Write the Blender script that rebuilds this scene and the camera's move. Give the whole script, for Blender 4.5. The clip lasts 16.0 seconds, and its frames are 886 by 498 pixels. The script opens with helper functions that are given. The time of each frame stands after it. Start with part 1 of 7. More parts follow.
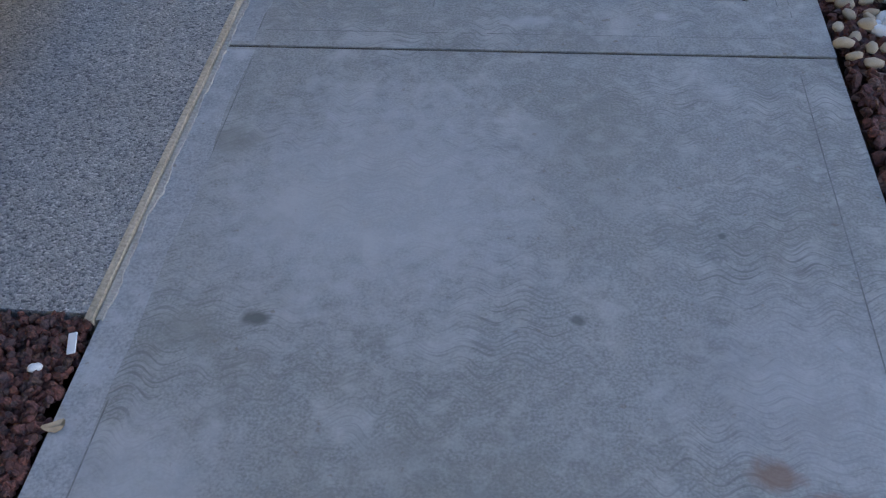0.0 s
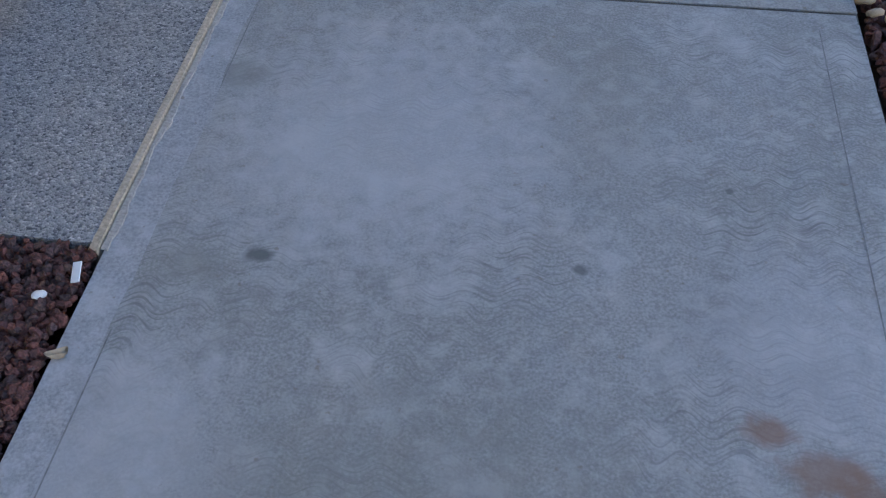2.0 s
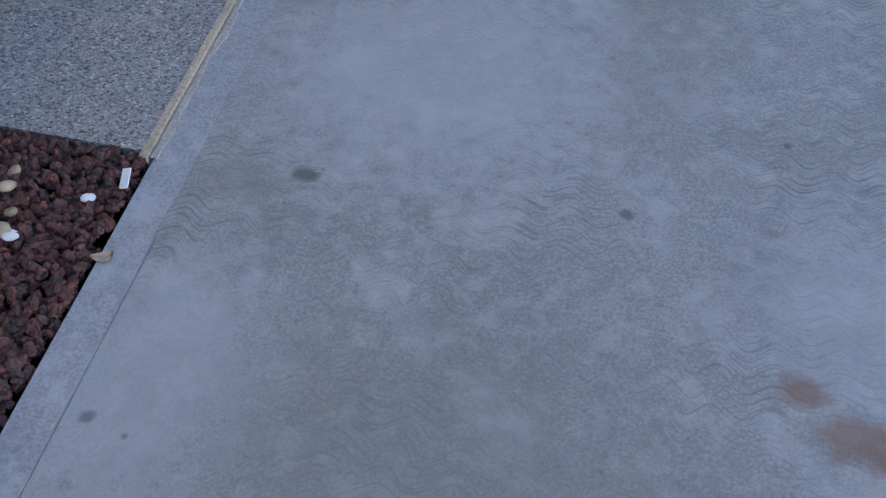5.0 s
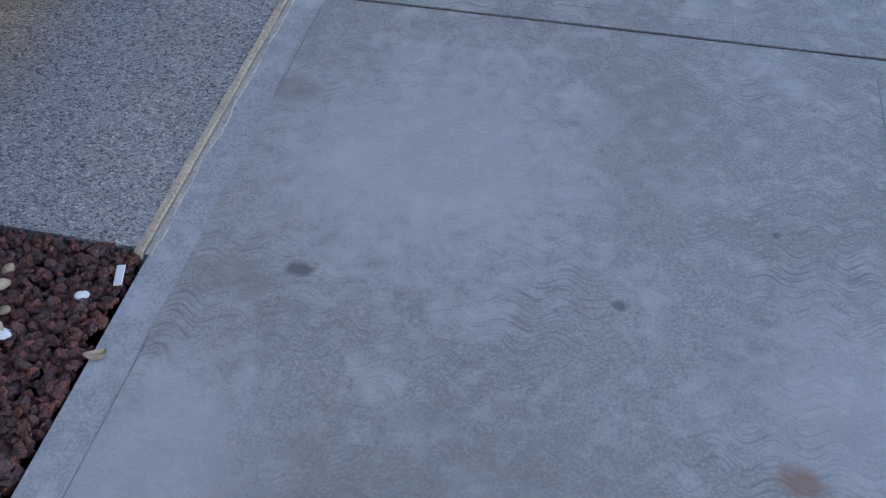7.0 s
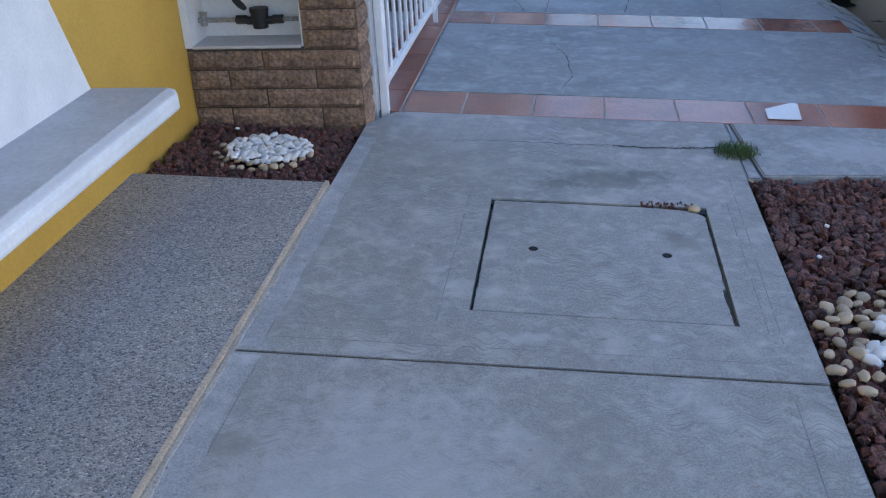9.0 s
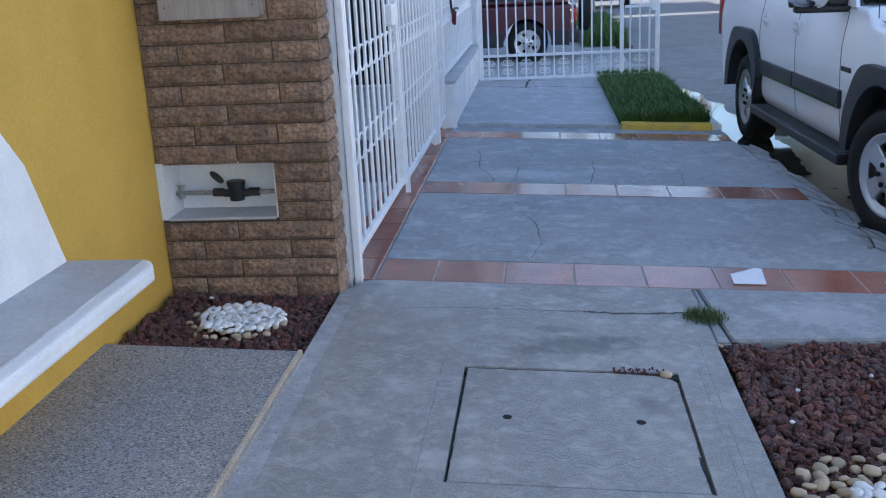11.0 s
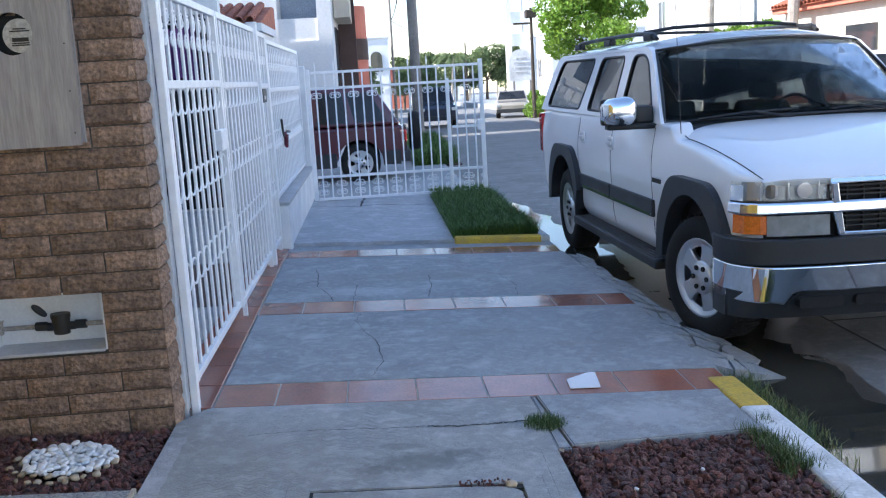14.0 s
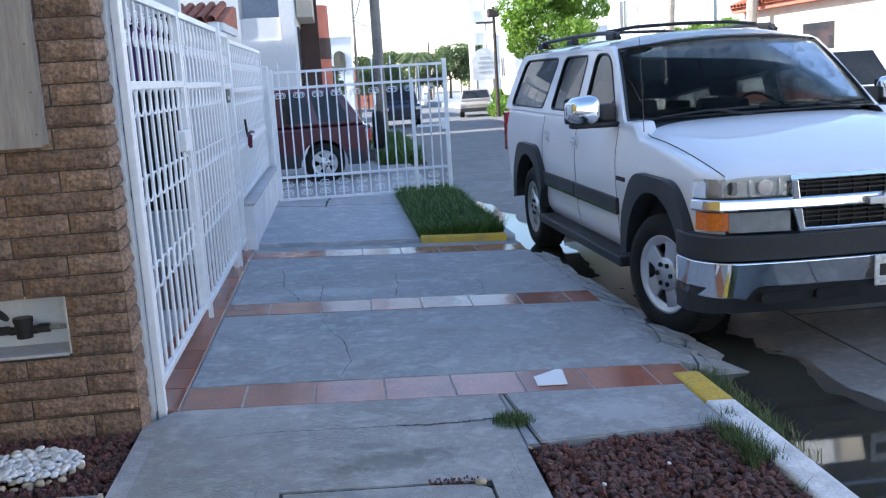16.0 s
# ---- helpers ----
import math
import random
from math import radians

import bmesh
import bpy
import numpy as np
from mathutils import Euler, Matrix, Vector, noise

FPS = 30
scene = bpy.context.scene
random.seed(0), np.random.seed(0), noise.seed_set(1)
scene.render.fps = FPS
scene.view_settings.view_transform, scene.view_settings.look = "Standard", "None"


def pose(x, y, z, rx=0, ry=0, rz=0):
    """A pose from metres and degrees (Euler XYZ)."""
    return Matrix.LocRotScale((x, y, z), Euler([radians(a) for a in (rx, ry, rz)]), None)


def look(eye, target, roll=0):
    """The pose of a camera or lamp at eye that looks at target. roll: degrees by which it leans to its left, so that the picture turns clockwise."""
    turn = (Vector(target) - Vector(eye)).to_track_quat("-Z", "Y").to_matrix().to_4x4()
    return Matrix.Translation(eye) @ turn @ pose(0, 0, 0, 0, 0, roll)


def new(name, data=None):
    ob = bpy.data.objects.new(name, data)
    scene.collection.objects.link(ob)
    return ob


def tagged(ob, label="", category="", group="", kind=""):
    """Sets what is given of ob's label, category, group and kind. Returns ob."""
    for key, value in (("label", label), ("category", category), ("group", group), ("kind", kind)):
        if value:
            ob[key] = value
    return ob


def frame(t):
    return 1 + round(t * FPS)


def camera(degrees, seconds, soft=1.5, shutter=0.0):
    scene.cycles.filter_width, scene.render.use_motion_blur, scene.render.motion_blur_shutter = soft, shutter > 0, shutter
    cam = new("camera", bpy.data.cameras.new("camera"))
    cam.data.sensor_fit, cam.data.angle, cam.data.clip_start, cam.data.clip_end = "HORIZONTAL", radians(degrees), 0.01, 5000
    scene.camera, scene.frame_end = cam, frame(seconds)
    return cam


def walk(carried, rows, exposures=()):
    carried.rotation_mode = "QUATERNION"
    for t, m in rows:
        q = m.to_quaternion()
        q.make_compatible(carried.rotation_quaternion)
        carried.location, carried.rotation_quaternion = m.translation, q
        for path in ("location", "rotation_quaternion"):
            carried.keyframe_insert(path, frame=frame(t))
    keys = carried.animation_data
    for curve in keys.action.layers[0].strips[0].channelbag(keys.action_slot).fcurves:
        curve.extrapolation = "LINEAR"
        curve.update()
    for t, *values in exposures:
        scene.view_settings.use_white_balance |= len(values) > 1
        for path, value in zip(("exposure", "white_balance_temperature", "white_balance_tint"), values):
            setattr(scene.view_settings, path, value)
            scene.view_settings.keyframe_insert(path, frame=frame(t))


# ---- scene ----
cam = camera(50.0, 16.0, soft=1.2)
PATH = [
    (0, (0.2780, 0.2749, 1.4078), (0.0374, 1.6765, 0.0015), -5.889),
    (0.5, (0.2814, 0.2761, 1.4077), (0.0133, 1.5869, -0.0789), -4.594),
    (1, (0.2836, 0.2806, 1.4065), (0.0258, 1.5485, -0.1186), -4.723),
    (1.5, (0.2814, 0.2806, 1.4077), (0.0204, 1.5689, -0.0997), -4.862),
    (2, (0.2815, 0.2794, 1.4099), (0.0323, 1.5905, -0.0797), -4.312),
    (2.5, (0.2837, 0.2806, 1.4087), (0.0414, 1.5894, -0.0840), -4.124),
    (3, (0.2847, 0.2806, 1.4064), (0.0436, 1.5686, -0.1045), -3.782),
    (3.5, (0.2811, 0.2817, 1.4021), (-0.0339, 1.4719, -0.1740), -3.479),
    (6, (0.2834, 0.2840, 1.4031), (-0.0455, 1.4730, -0.1711), -3.461),
    (6.5, (0.2826, 0.2851, 1.4088), (-0.0445, 1.5031, -0.1435), -3.580),
    (7, (0.2762, 0.2896, 1.4181), (-0.0558, 1.6156, -0.0419), -3.086),
    (7.5, (0.2765, 0.2851, 1.4237), (-0.0490, 1.7609, 0.1138), -3.656),
    (8, (0.2924, 0.2749, 1.4275), (-0.0186, 1.8889, 0.2880), -3.403),
    (8.5, (0.3073, 0.2727, 1.4325), (0.0219, 1.9857, 0.4406), -3.451),
    (9, (0.3096, 0.2693, 1.4347), (0.0395, 2.0389, 0.5428), -3.070),
    (11.5, (0.3235, 0.2501, 1.4679), (0.1278, 2.1727, 0.9528), -3.277),
    (12, (0.3293, 0.2423, 1.4710), (0.1628, 2.1859, 1.0297), -3.856),
    (12.5, (0.3372, 0.2321, 1.4718), (0.2405, 2.2016, 1.1376), -3.933),
    (13, (0.3417, 0.2276, 1.4716), (0.3638, 2.2018, 1.1523), -3.432),
    (13.5, (0.3361, 0.2321, 1.4719), (0.4159, 2.1999, 1.1231), -3.336),
    (14, (0.3349, 0.2355, 1.4708), (0.4605, 2.1994, 1.1140), -3.334),
    (14.5, (0.3372, 0.2378, 1.4718), (0.5177, 2.1968, 1.1116), -3.529),
    (15, (0.3373, 0.2344, 1.4741), (0.5795, 2.1858, 1.1092), -3.521),
    (15.5, (0.3249, 0.2186, 1.4746), (0.5963, 2.1664, 1.1105), -3.115),
    (16, (0.3260, 0.2254, 1.4745), (0.5244, 2.1821, 1.1116), -3.527),
]
walk(cam, [(t, look(eye, target, roll)) for t, eye, target, roll in PATH],
     [(0, 1.03, 6000, 14), (2, 1.14, 6000, 14), (3.5, 1.24, 6000, 14), (9, 1.31, 5980, 14), (12, 1.37, 6080, 13), (16, 1.37, 6080, 13)])

# ---- light ----
world = bpy.data.worlds.new("sky_world")
scene.world = world
world.use_nodes = True
wn = world.node_tree.nodes
sky = wn.new("ShaderNodeTexSky")
sky.sky_type = "NISHITA"
sky.sun_disc = False
SUN_ELEV, SUN_AZ = 36.0, 262.0          # azimuth clockwise from +y
sky.sun_elevation = radians(SUN_ELEV)
sky.sun_rotation = radians(SUN_AZ)
sky.altitude, sky.air_density, sky.dust_density, sky.ozone_density = 20, 1.0, 0.25, 1.2
wn["Background"].inputs["Strength"].default_value = 0.15
world.node_tree.links.new(sky.outputs["Color"], wn["Background"].inputs["Color"])
sun = new("sun", bpy.data.lights.new("sun", "SUN"))
sun.data.energy, sun.data.angle, sun.data.color = 4.5, radians(0.55), (1.0, 0.94, 0.84)
az = radians(SUN_AZ)
el = radians(SUN_ELEV)
sun.matrix_basis = look((math.sin(az) * math.cos(el) * 50, math.cos(az) * math.cos(el) * 50, math.sin(el) * 50), (0, 0, 0))

# ---- materials ----
def mat(name, base, other=None, rough=0.7, metal=0.0, big=1.5, fine=60.0, amount=0.25, bump=0.15, depth=0.004,
        spread=0.5, per_piece=0.0, coat=0.0, spec=0.5, stretch=(1, 1, 1), coords="Object", trans=0.0):
    """Base colour that drifts to other over big patches, fine grain in value and relief, change from piece to piece."""
    m = bpy.data.materials.new(name)
    m.use_nodes = True
    n, l = m.node_tree.nodes, m.node_tree.links
    p = n["Principled BSDF"]
    tc = n.new("ShaderNodeTexCoord")
    mp = n.new("ShaderNodeMapping")
    mp.inputs["Scale"].default_value = stretch
    l.new(tc.outputs[coords], mp.inputs["Vector"])
    a = n.new("ShaderNodeTexNoise")
    a.inputs["Scale"].default_value, a.inputs["Detail"].default_value, a.inputs["Roughness"].default_value = big, 5, 0.6
    b = n.new("ShaderNodeTexNoise")
    b.inputs["Scale"].default_value, b.inputs["Detail"].default_value = fine, 4
    l.new(mp.outputs[0], a.inputs["Vector"])
    l.new(mp.outputs[0], b.inputs["Vector"])
    r = n.new("ShaderNodeMapRange")
    r.inputs["From Min"].default_value, r.inputs["From Max"].default_value = 0.5 - spread / 2 * 0.6, 0.5 + spread / 2 * 0.6
    l.new(a.outputs["Fac"], r.inputs["Value"])
    mix = n.new("ShaderNodeMix")
    mix.data_type = "RGBA"
    other = other or [c * 0.75 for c in base]
    mix.inputs["A"].default_value, mix.inputs["B"].default_value = (*base, 1), (*other, 1)
    l.new(r.outputs["Result"], mix.inputs["Factor"])
    hs = n.new("ShaderNodeHueSaturation")
    l.new(mix.outputs["Result"], hs.inputs["Color"])
    g = n.new("ShaderNodeMapRange")
    g.inputs["From Min"].default_value, g.inputs["From Max"].default_value = 0.3, 0.7
    g.inputs["To Min"].default_value, g.inputs["To Max"].default_value = 1 - amount, 1 + amount
    l.new(b.outputs["Fac"], g.inputs["Value"])
    if per_piece:
        oi = n.new("ShaderNodeObjectInfo")
        ge = n.new("ShaderNodeNewGeometry")
        ad = n.new("ShaderNodeMath")
        ad.operation = "ADD"
        l.new(oi.outputs["Random"], ad.inputs[0])
        l.new(ge.outputs["Random Per Island"], ad.inputs[1])
        fr = n.new("ShaderNodeMath")
        fr.operation = "FRACT"
        l.new(ad.outputs[0], fr.inputs[0])
        q = n.new("ShaderNodeMapRange")
        q.inputs["To Min"].default_value, q.inputs["To Max"].default_value = 1 - per_piece, 1 + per_piece
        l.new(fr.outputs[0], q.inputs["Value"])
        mu = n.new("ShaderNodeMath")
        mu.operation = "MULTIPLY"
        l.new(g.outputs["Result"], mu.inputs[0])
        l.new(q.outputs["Result"], mu.inputs[1])
        l.new(mu.outputs[0], hs.inputs["Value"])
    else:
        l.new(g.outputs["Result"], hs.inputs["Value"])
    l.new(hs.outputs["Color"], p.inputs["Base Color"])
    p.inputs["Metallic"].default_value = metal
    rr = n.new("ShaderNodeMapRange")
    rr.inputs["To Min"].default_value, rr.inputs["To Max"].default_value = max(0, rough - 0.12 * min(1, rough * 2)), min(1, rough + 0.1 * min(1, rough * 2))
    l.new(a.outputs["Fac"], rr.inputs["Value"])
    l.new(rr.outputs["Result"], p.inputs["Roughness"])
    p.inputs["Coat Weight"].default_value = coat
    p.inputs["Coat Roughness"].default_value = 0.03
    p.inputs["Specular IOR Level"].default_value = spec
    p.inputs["Transmission Weight"].default_value = trans
    if bump:
        bp = n.new("ShaderNodeBump")
        bp.inputs["Strength"].default_value, bp.inputs["Distance"].default_value = bump, depth
        l.new(b.outputs["Fac"], bp.inputs["Height"])
        l.new(bp.outputs["Normal"], p.inputs["Normal"])
    return m


def concrete(name, base, other, stain=(0.2, 0.15, 0.1), swirl=True, wet=0.0):
    """Trowelled concrete: blotches at two sizes, pale bloom, brown specks, swirl marks in relief."""
    m = mat(name, base, other, rough=0.75, big=1.3, fine=170, amount=0.26, bump=0.35, depth=0.002, spread=0.75)
    n, l = m.node_tree.nodes, m.node_tree.links
    p = n["Principled BSDF"]
    hs = p.inputs["Base Color"].links[0].from_node
    tc = n.new("ShaderNodeTexCoord")

    def noise_tex(scale, detail=4, dist=0.0):
        t = n.new("ShaderNodeTexNoise")
        t.inputs["Scale"].default_value, t.inputs["Detail"].default_value, t.inputs["Distortion"].default_value = scale, detail, dist
        l.new(tc.outputs["Object"], t.inputs["Vector"])
        return t

    def blend(col, fac_node, lo, hi, colour, most):
        r = n.new("ShaderNodeMapRange")
        r.inputs["From Min"].default_value, r.inputs["From Max"].default_value, r.inputs["To Max"].default_value = lo, hi, most
        l.new(fac_node.outputs["Fac"], r.inputs["Value"])
        x = n.new("ShaderNodeMix")
        x.data_type = "RGBA"
        l.new(r.outputs["Result"], x.inputs["Factor"])
        l.new(col, x.inputs["A"])
        x.inputs["B"].default_value = (*colour, 1)
        return x.outputs["Result"]
    c = hs.outputs["Color"]
    c = blend(c, noise_tex(5.5, 8), 0.52, 0.72, [min(1, v * 1.45) for v in base], 0.7)
    c = blend(c, noise_tex(2.3, 6, 0.6), 0.56, 0.75, [v * 0.62 for v in base], 0.55)
    c = blend(c, noise_tex(22, 7, 0.4), 0.50, 0.68, [min(1, v * 1.4) for v in base], 0.42)
    c = blend(c, noise_tex(13, 8, 0.8), 0.53, 0.70, [v * 0.66 for v in base], 0.38)
    c = blend(c, noise_tex(38, 3), 0.69, 0.75, stain, 0.6)
    l.new(c, p.inputs["Base Color"])
    if swirl:
        # broom strokes: fine lines that wave along x, in relief and in value, here strong and there worn off
        sep = n.new("ShaderNodeSeparateXYZ")
        l.new(tc.outputs["Object"], sep.inputs[0])

        def calc(op, a_, b_, c_=None):
            q = n.new("ShaderNodeMath")
            q.operation = op
            for k, v in enumerate((a_, b_, c_)):
                if v is None:
                    continue
                if isinstance(v, (int, float)):
                    q.inputs[k].default_value = v
                else:
                    l.new(v, q.inputs[k])
            return q.outputs[0]
        drift = noise_tex(2.2, 3).outputs["Fac"]
        phase = calc("MULTIPLY_ADD", drift, 9.0, calc("MULTIPLY", sep.outputs["X"], 62.0))
        wave = calc("MULTIPLY", calc("SINE", phase, 0), calc("MULTIPLY", noise_tex(3.1, 2).outputs["Fac"], 0.026))
        vv = calc("ADD", calc("ADD", sep.outputs["Y"], wave), calc("MULTIPLY", drift, 0.10))
        cb = n.new("ShaderNodeCombineXYZ")
        l.new(calc("MULTIPLY", sep.outputs["X"], 11.0), cb.inputs["X"])
        l.new(calc("MULTIPLY", vv, 150.0), cb.inputs["Y"])
        st = n.new("ShaderNodeTexNoise")
        st.inputs["Scale"].default_value, st.inputs["Detail"].default_value = 1.0, 3
        l.new(cb.outputs[0], st.inputs["Vector"])
        msk = n.new("ShaderNodeMapRange")
        msk.inputs["From Min"].default_value, msk.inputs["From Max"].default_value = 0.40, 0.62
        l.new(noise_tex(1.9, 4).outputs["Fac"], msk.inputs["Value"])
        dk = n.new("ShaderNodeMapRange")
        dk.inputs["From Min"].default_value, dk.inputs["From Max"].default_value, dk.inputs["To Max"].default_value = 0.50, 0.64, 0.8
        l.new(st.outputs["Fac"], dk.inputs["Value"])
        xm = n.new("ShaderNodeMix")
        xm.data_type = "RGBA"
        l.new(calc("MULTIPLY", dk.outputs["Result"], msk.outputs["Result"]), xm.inputs["Factor"])
        l.new(c, xm.inputs["A"])
        xm.inputs["B"].default_value = (*[v * 0.55 for v in base], 1)
        l.new(xm.outputs["Result"], p.inputs["Base Color"])
        b2 = n.new("ShaderNodeBump")
        b2.inputs["Distance"].default_value = 0.003
        b2.invert = True
        l.new(calc("MULTIPLY", msk.outputs["Result"], 0.9), b2.inputs["Strength"])
        l.new(st.outputs["Fac"], b2.inputs["Height"])
        l.new(p.inputs["Normal"].links[0].from_socket, b2.inputs["Normal"])
        l.new(b2.outputs["Normal"], p.inputs["Normal"])
    return m


def aggregate(name):
    """Washed aggregate: small grey, black and pale stones in cement."""
    m = bpy.data.materials.new(name)
    m.use_nodes = True
    n, l = m.node_tree.nodes, m.node_tree.links
    p = n["Principled BSDF"]
    tc = n.new("ShaderNodeTexCoord")
    v = n.new("ShaderNodeTexVoronoi")
    v.inputs["Scale"].default_value = 185
    l.new(tc.outputs["Object"], v.inputs["Vector"])
    sp = n.new("ShaderNodeSeparateColor")
    l.new(v.outputs["Color"], sp.inputs["Color"])
    cr = n.new("ShaderNodeValToRGB")
    e = cr.color_ramp.elements
    e[0].position, e[0].color = 0.0, (0.10, 0.105, 0.115, 1)
    e[1].position, e[1].color = 1.0, (0.62, 0.61, 0.59, 1)
    for pos, col in ((0.14, (0.20, 0.205, 0.21, 1)), (0.32, (0.31, 0.31, 0.31, 1)), (0.65, (0.37, 0.37, 0.365, 1)), (0.9, (0.46, 0.455, 0.44, 1))):
        k = e.new(pos)
        k.color = col
    l.new(sp.outputs["Red"], cr.inputs["Fac"])
    big = n.new("ShaderNodeTexNoise")
    big.inputs["Scale"].default_value, big.inputs["Detail"].default_value = 2.5, 5
    l.new(tc.outputs["Object"], big.inputs["Vector"])
    mr = n.new("ShaderNodeMapRange")
    mr.inputs["To Min"].default_value, mr.inputs["To Max"].default_value = 0.8, 1.25
    l.new(big.outputs["Fac"], mr.inputs["Value"])
    hs = n.new("ShaderNodeHueSaturation")
    l.new(cr.outputs["Color"], hs.inputs["Color"])
    l.new(mr.outputs["Result"], hs.inputs["Value"])
    l.new(hs.outputs["Color"], p.inputs["Base Color"])
    b = n.new("ShaderNodeBump")
    b.inputs["Strength"].default_value, b.inputs["Distance"].default_value, b.invert = 0.7, 0.004, True
    l.new(v.outputs["Distance"], b.inputs["Height"])
    l.new(b.outputs["Normal"], p.inputs["Normal"])
    p.inputs["Roughness"].default_value = 0.62
    return m


def glass(name, tint=(0.75, 0.8, 0.8), rough=0.0, ior=1.45):
    m = bpy.data.materials.new(name)
    m.use_nodes = True
    p = m.node_tree.nodes["Principled BSDF"]
    p.inputs["Base Color"].default_value = (*tint, 1)
    p.inputs["Transmission Weight"].default_value = 1.0
    p.inputs["Roughness"].default_value = rough
    p.inputs["IOR"].default_value = ior
    return m


CONC = concrete("sidewalk_concrete", (0.36, 0.365, 0.36), (0.29, 0.295, 0.285))
CONC2 = concrete("driveway_concrete", (0.325, 0.338, 0.345), (0.25, 0.263, 0.267), swirl=False)
CONC_EDGE = concrete("trowelled_edge_concrete", (0.40, 0.41, 0.425), (0.34, 0.35, 0.36), swirl=False)
ROADM = concrete("road_concrete", (0.19, 0.188, 0.184), (0.135, 0.134, 0.132), swirl=False)
ASPH = mat("worn_asphalt", (0.135, 0.135, 0.135), (0.095, 0.095, 0.10), rough=0.85, big=0.4, fine=90, amount=0.3, bump=0.5)


def stain(m, spots):
    """Old spills and worn patches: (x, y, radius, stretch in x, colour, most)."""
    n, l = m.node_tree.nodes, m.node_tree.links
    p = n["Principled BSDF"]
    tc = n.new("ShaderNodeTexCoord")
    no = n.new("ShaderNodeTexNoise")
    no.inputs["Scale"].default_value, no.inputs["Detail"].default_value = 26, 8
    l.new(tc.outputs["Object"], no.inputs["Vector"])
    for x, y, r, sx, col, most in spots:
        mp = n.new("ShaderNodeMapping")
        mp.vector_type = "POINT"
        mp.inputs["Location"].default_value = (-x / sx, -y, 0)
        mp.inputs["Scale"].default_value = (1 / sx, 1, 0)
        l.new(tc.outputs["Object"], mp.inputs["Vector"])
        le = n.new("ShaderNodeVectorMath")
        le.operation = "LENGTH"
        l.new(mp.outputs[0], le.inputs[0])
        ma = n.new("ShaderNodeMath")
        ma.operation = "MULTIPLY_ADD"
        l.new(no.outputs["Fac"], ma.inputs[0])
        ma.inputs[1].default_value = r * 1.7
        l.new(le.outputs["Value"], ma.inputs[2])
        mr = n.new("ShaderNodeMapRange")
        mr.inputs["From Min"].default_value, mr.inputs["From Max"].default_value = r * 2.05, r * 1.35
        mr.inputs["To Max"].default_value = most
        l.new(ma.outputs[0], mr.inputs["Value"])
        mx = n.new("ShaderNodeMix")
        mx.data_type = "RGBA"
        l.new(mr.outputs["Result"], mx.inputs["Factor"])
        l.new(p.inputs["Base Color"].links[0].from_socket, mx.inputs["A"])
        mx.inputs["B"].default_value = (*col, 1)
        l.new(mx.outputs["Result"], p.inputs["Base Color"])


PALE, DIM, RUSTY, MOSS = (0.50, 0.51, 0.53), (0.25, 0.25, 0.23), (0.25, 0.15, 0.10), (0.14, 0.15, 0.14)
stain(CONC, [(-0.12, 1.85, 0.42, 1.0, PALE, 0.55), (-0.45, 0.95, 0.30, 0.7, PALE, 0.6), (0.75, 1.35, 0.28, 0.8, PALE, 0.4), (0.1, 0.85, 0.35, 1.4, DIM, 0.45), (0.35, 2.0, 0.30, 0.5, DIM, 0.3),
             (0.643, 1.18, 0.034, 1.4, RUSTY, 0.75), (0.735, 1.105, 0.05, 1.6, RUSTY, 0.7), (0.80, 1.085, 0.04, 1.5, RUSTY, 0.7), (-0.311, 1.464, 0.022, 1.3, MOSS, 0.9), (0.319, 1.50, 0.012, 1.2, MOSS, 0.8), (0.62, 1.758, 0.008, 1.0, MOSS, 0.8),
             (-0.503, 0.869, 0.014, 1.0, MOSS, 0.7), (-0.428, 0.852, 0.007, 1.0, MOSS, 0.7), (-0.50, 2.02, 0.05, 1.5, DIM, 0.6), (0.45, 3.78, 0.10, 2.2, MOSS, 0.65), (0.25, 3.72, 0.05, 1.5, MOSS, 0.6), (0.62, 3.86, 0.05, 2.0, MOSS, 0.6), (0.35, 3.95, 0.04, 3.0, MOSS, 0.5), (0.66, 3.30, 0.05, 0.8, MOSS, 0.5), (0.70, 3.25, 0.06, 1.0, DIM, 0.6), (-0.44, 1.42, 0.05, 1.6, DIM, 0.5),
             (0.55, 2.62, 0.02, 1, PALE, 0.6), (0.2, 2.58, 0.03, 2.5, PALE, 0.6), (-0.2, 3.9, 0.3, 1.5, DIM, 0.3)])
stain(CONC2, [(0.9, 5.7, 0.09, 3.5, DIM, 0.5), (0.6, 5.95, 0.06, 3.0, DIM, 0.5), (1.4, 5.4, 0.05, 4, DIM, 0.5), (0.7, 7.4, 0.2, 3, DIM, 0.5), (0.2, 6.9, 0.15, 2, PALE, 0.5), (1.5, 4.2, 0.15, 1.5, PALE, 0.5)])
# joint fill: its dark colour carries the gap's shade along with some dirt
GAP_FILL = mat("gap_shade_and_dirt", (0.055, 0.05, 0.044), (0.15, 0.14, 0.125), rough=0.95, big=9, fine=90, bump=0.6)
TOOLM = mat("tooled_concrete", (0.27, 0.275, 0.275), rough=0.9, bump=0)
# near-black for cracks and road joints, and for the cover gap's painted shade
GAP_DARK = mat("dark_crack_and_gap", (0.05, 0.05, 0.047), rough=0.9, bump=0)
PADM = aggregate("washed_aggregate")
WOODSTRIP = mat("cream_form_strip", (0.58, 0.49, 0.37), (0.45, 0.38, 0.28), rough=0.75, big=9, fine=120, bump=0.4)
YELLOW = mat("ochre_stucco", (0.64, 0.40, 0.075), (0.56, 0.345, 0.06), rough=0.85, big=1.6, fine=110, amount=0.07, bump=0.3, depth=0.002)
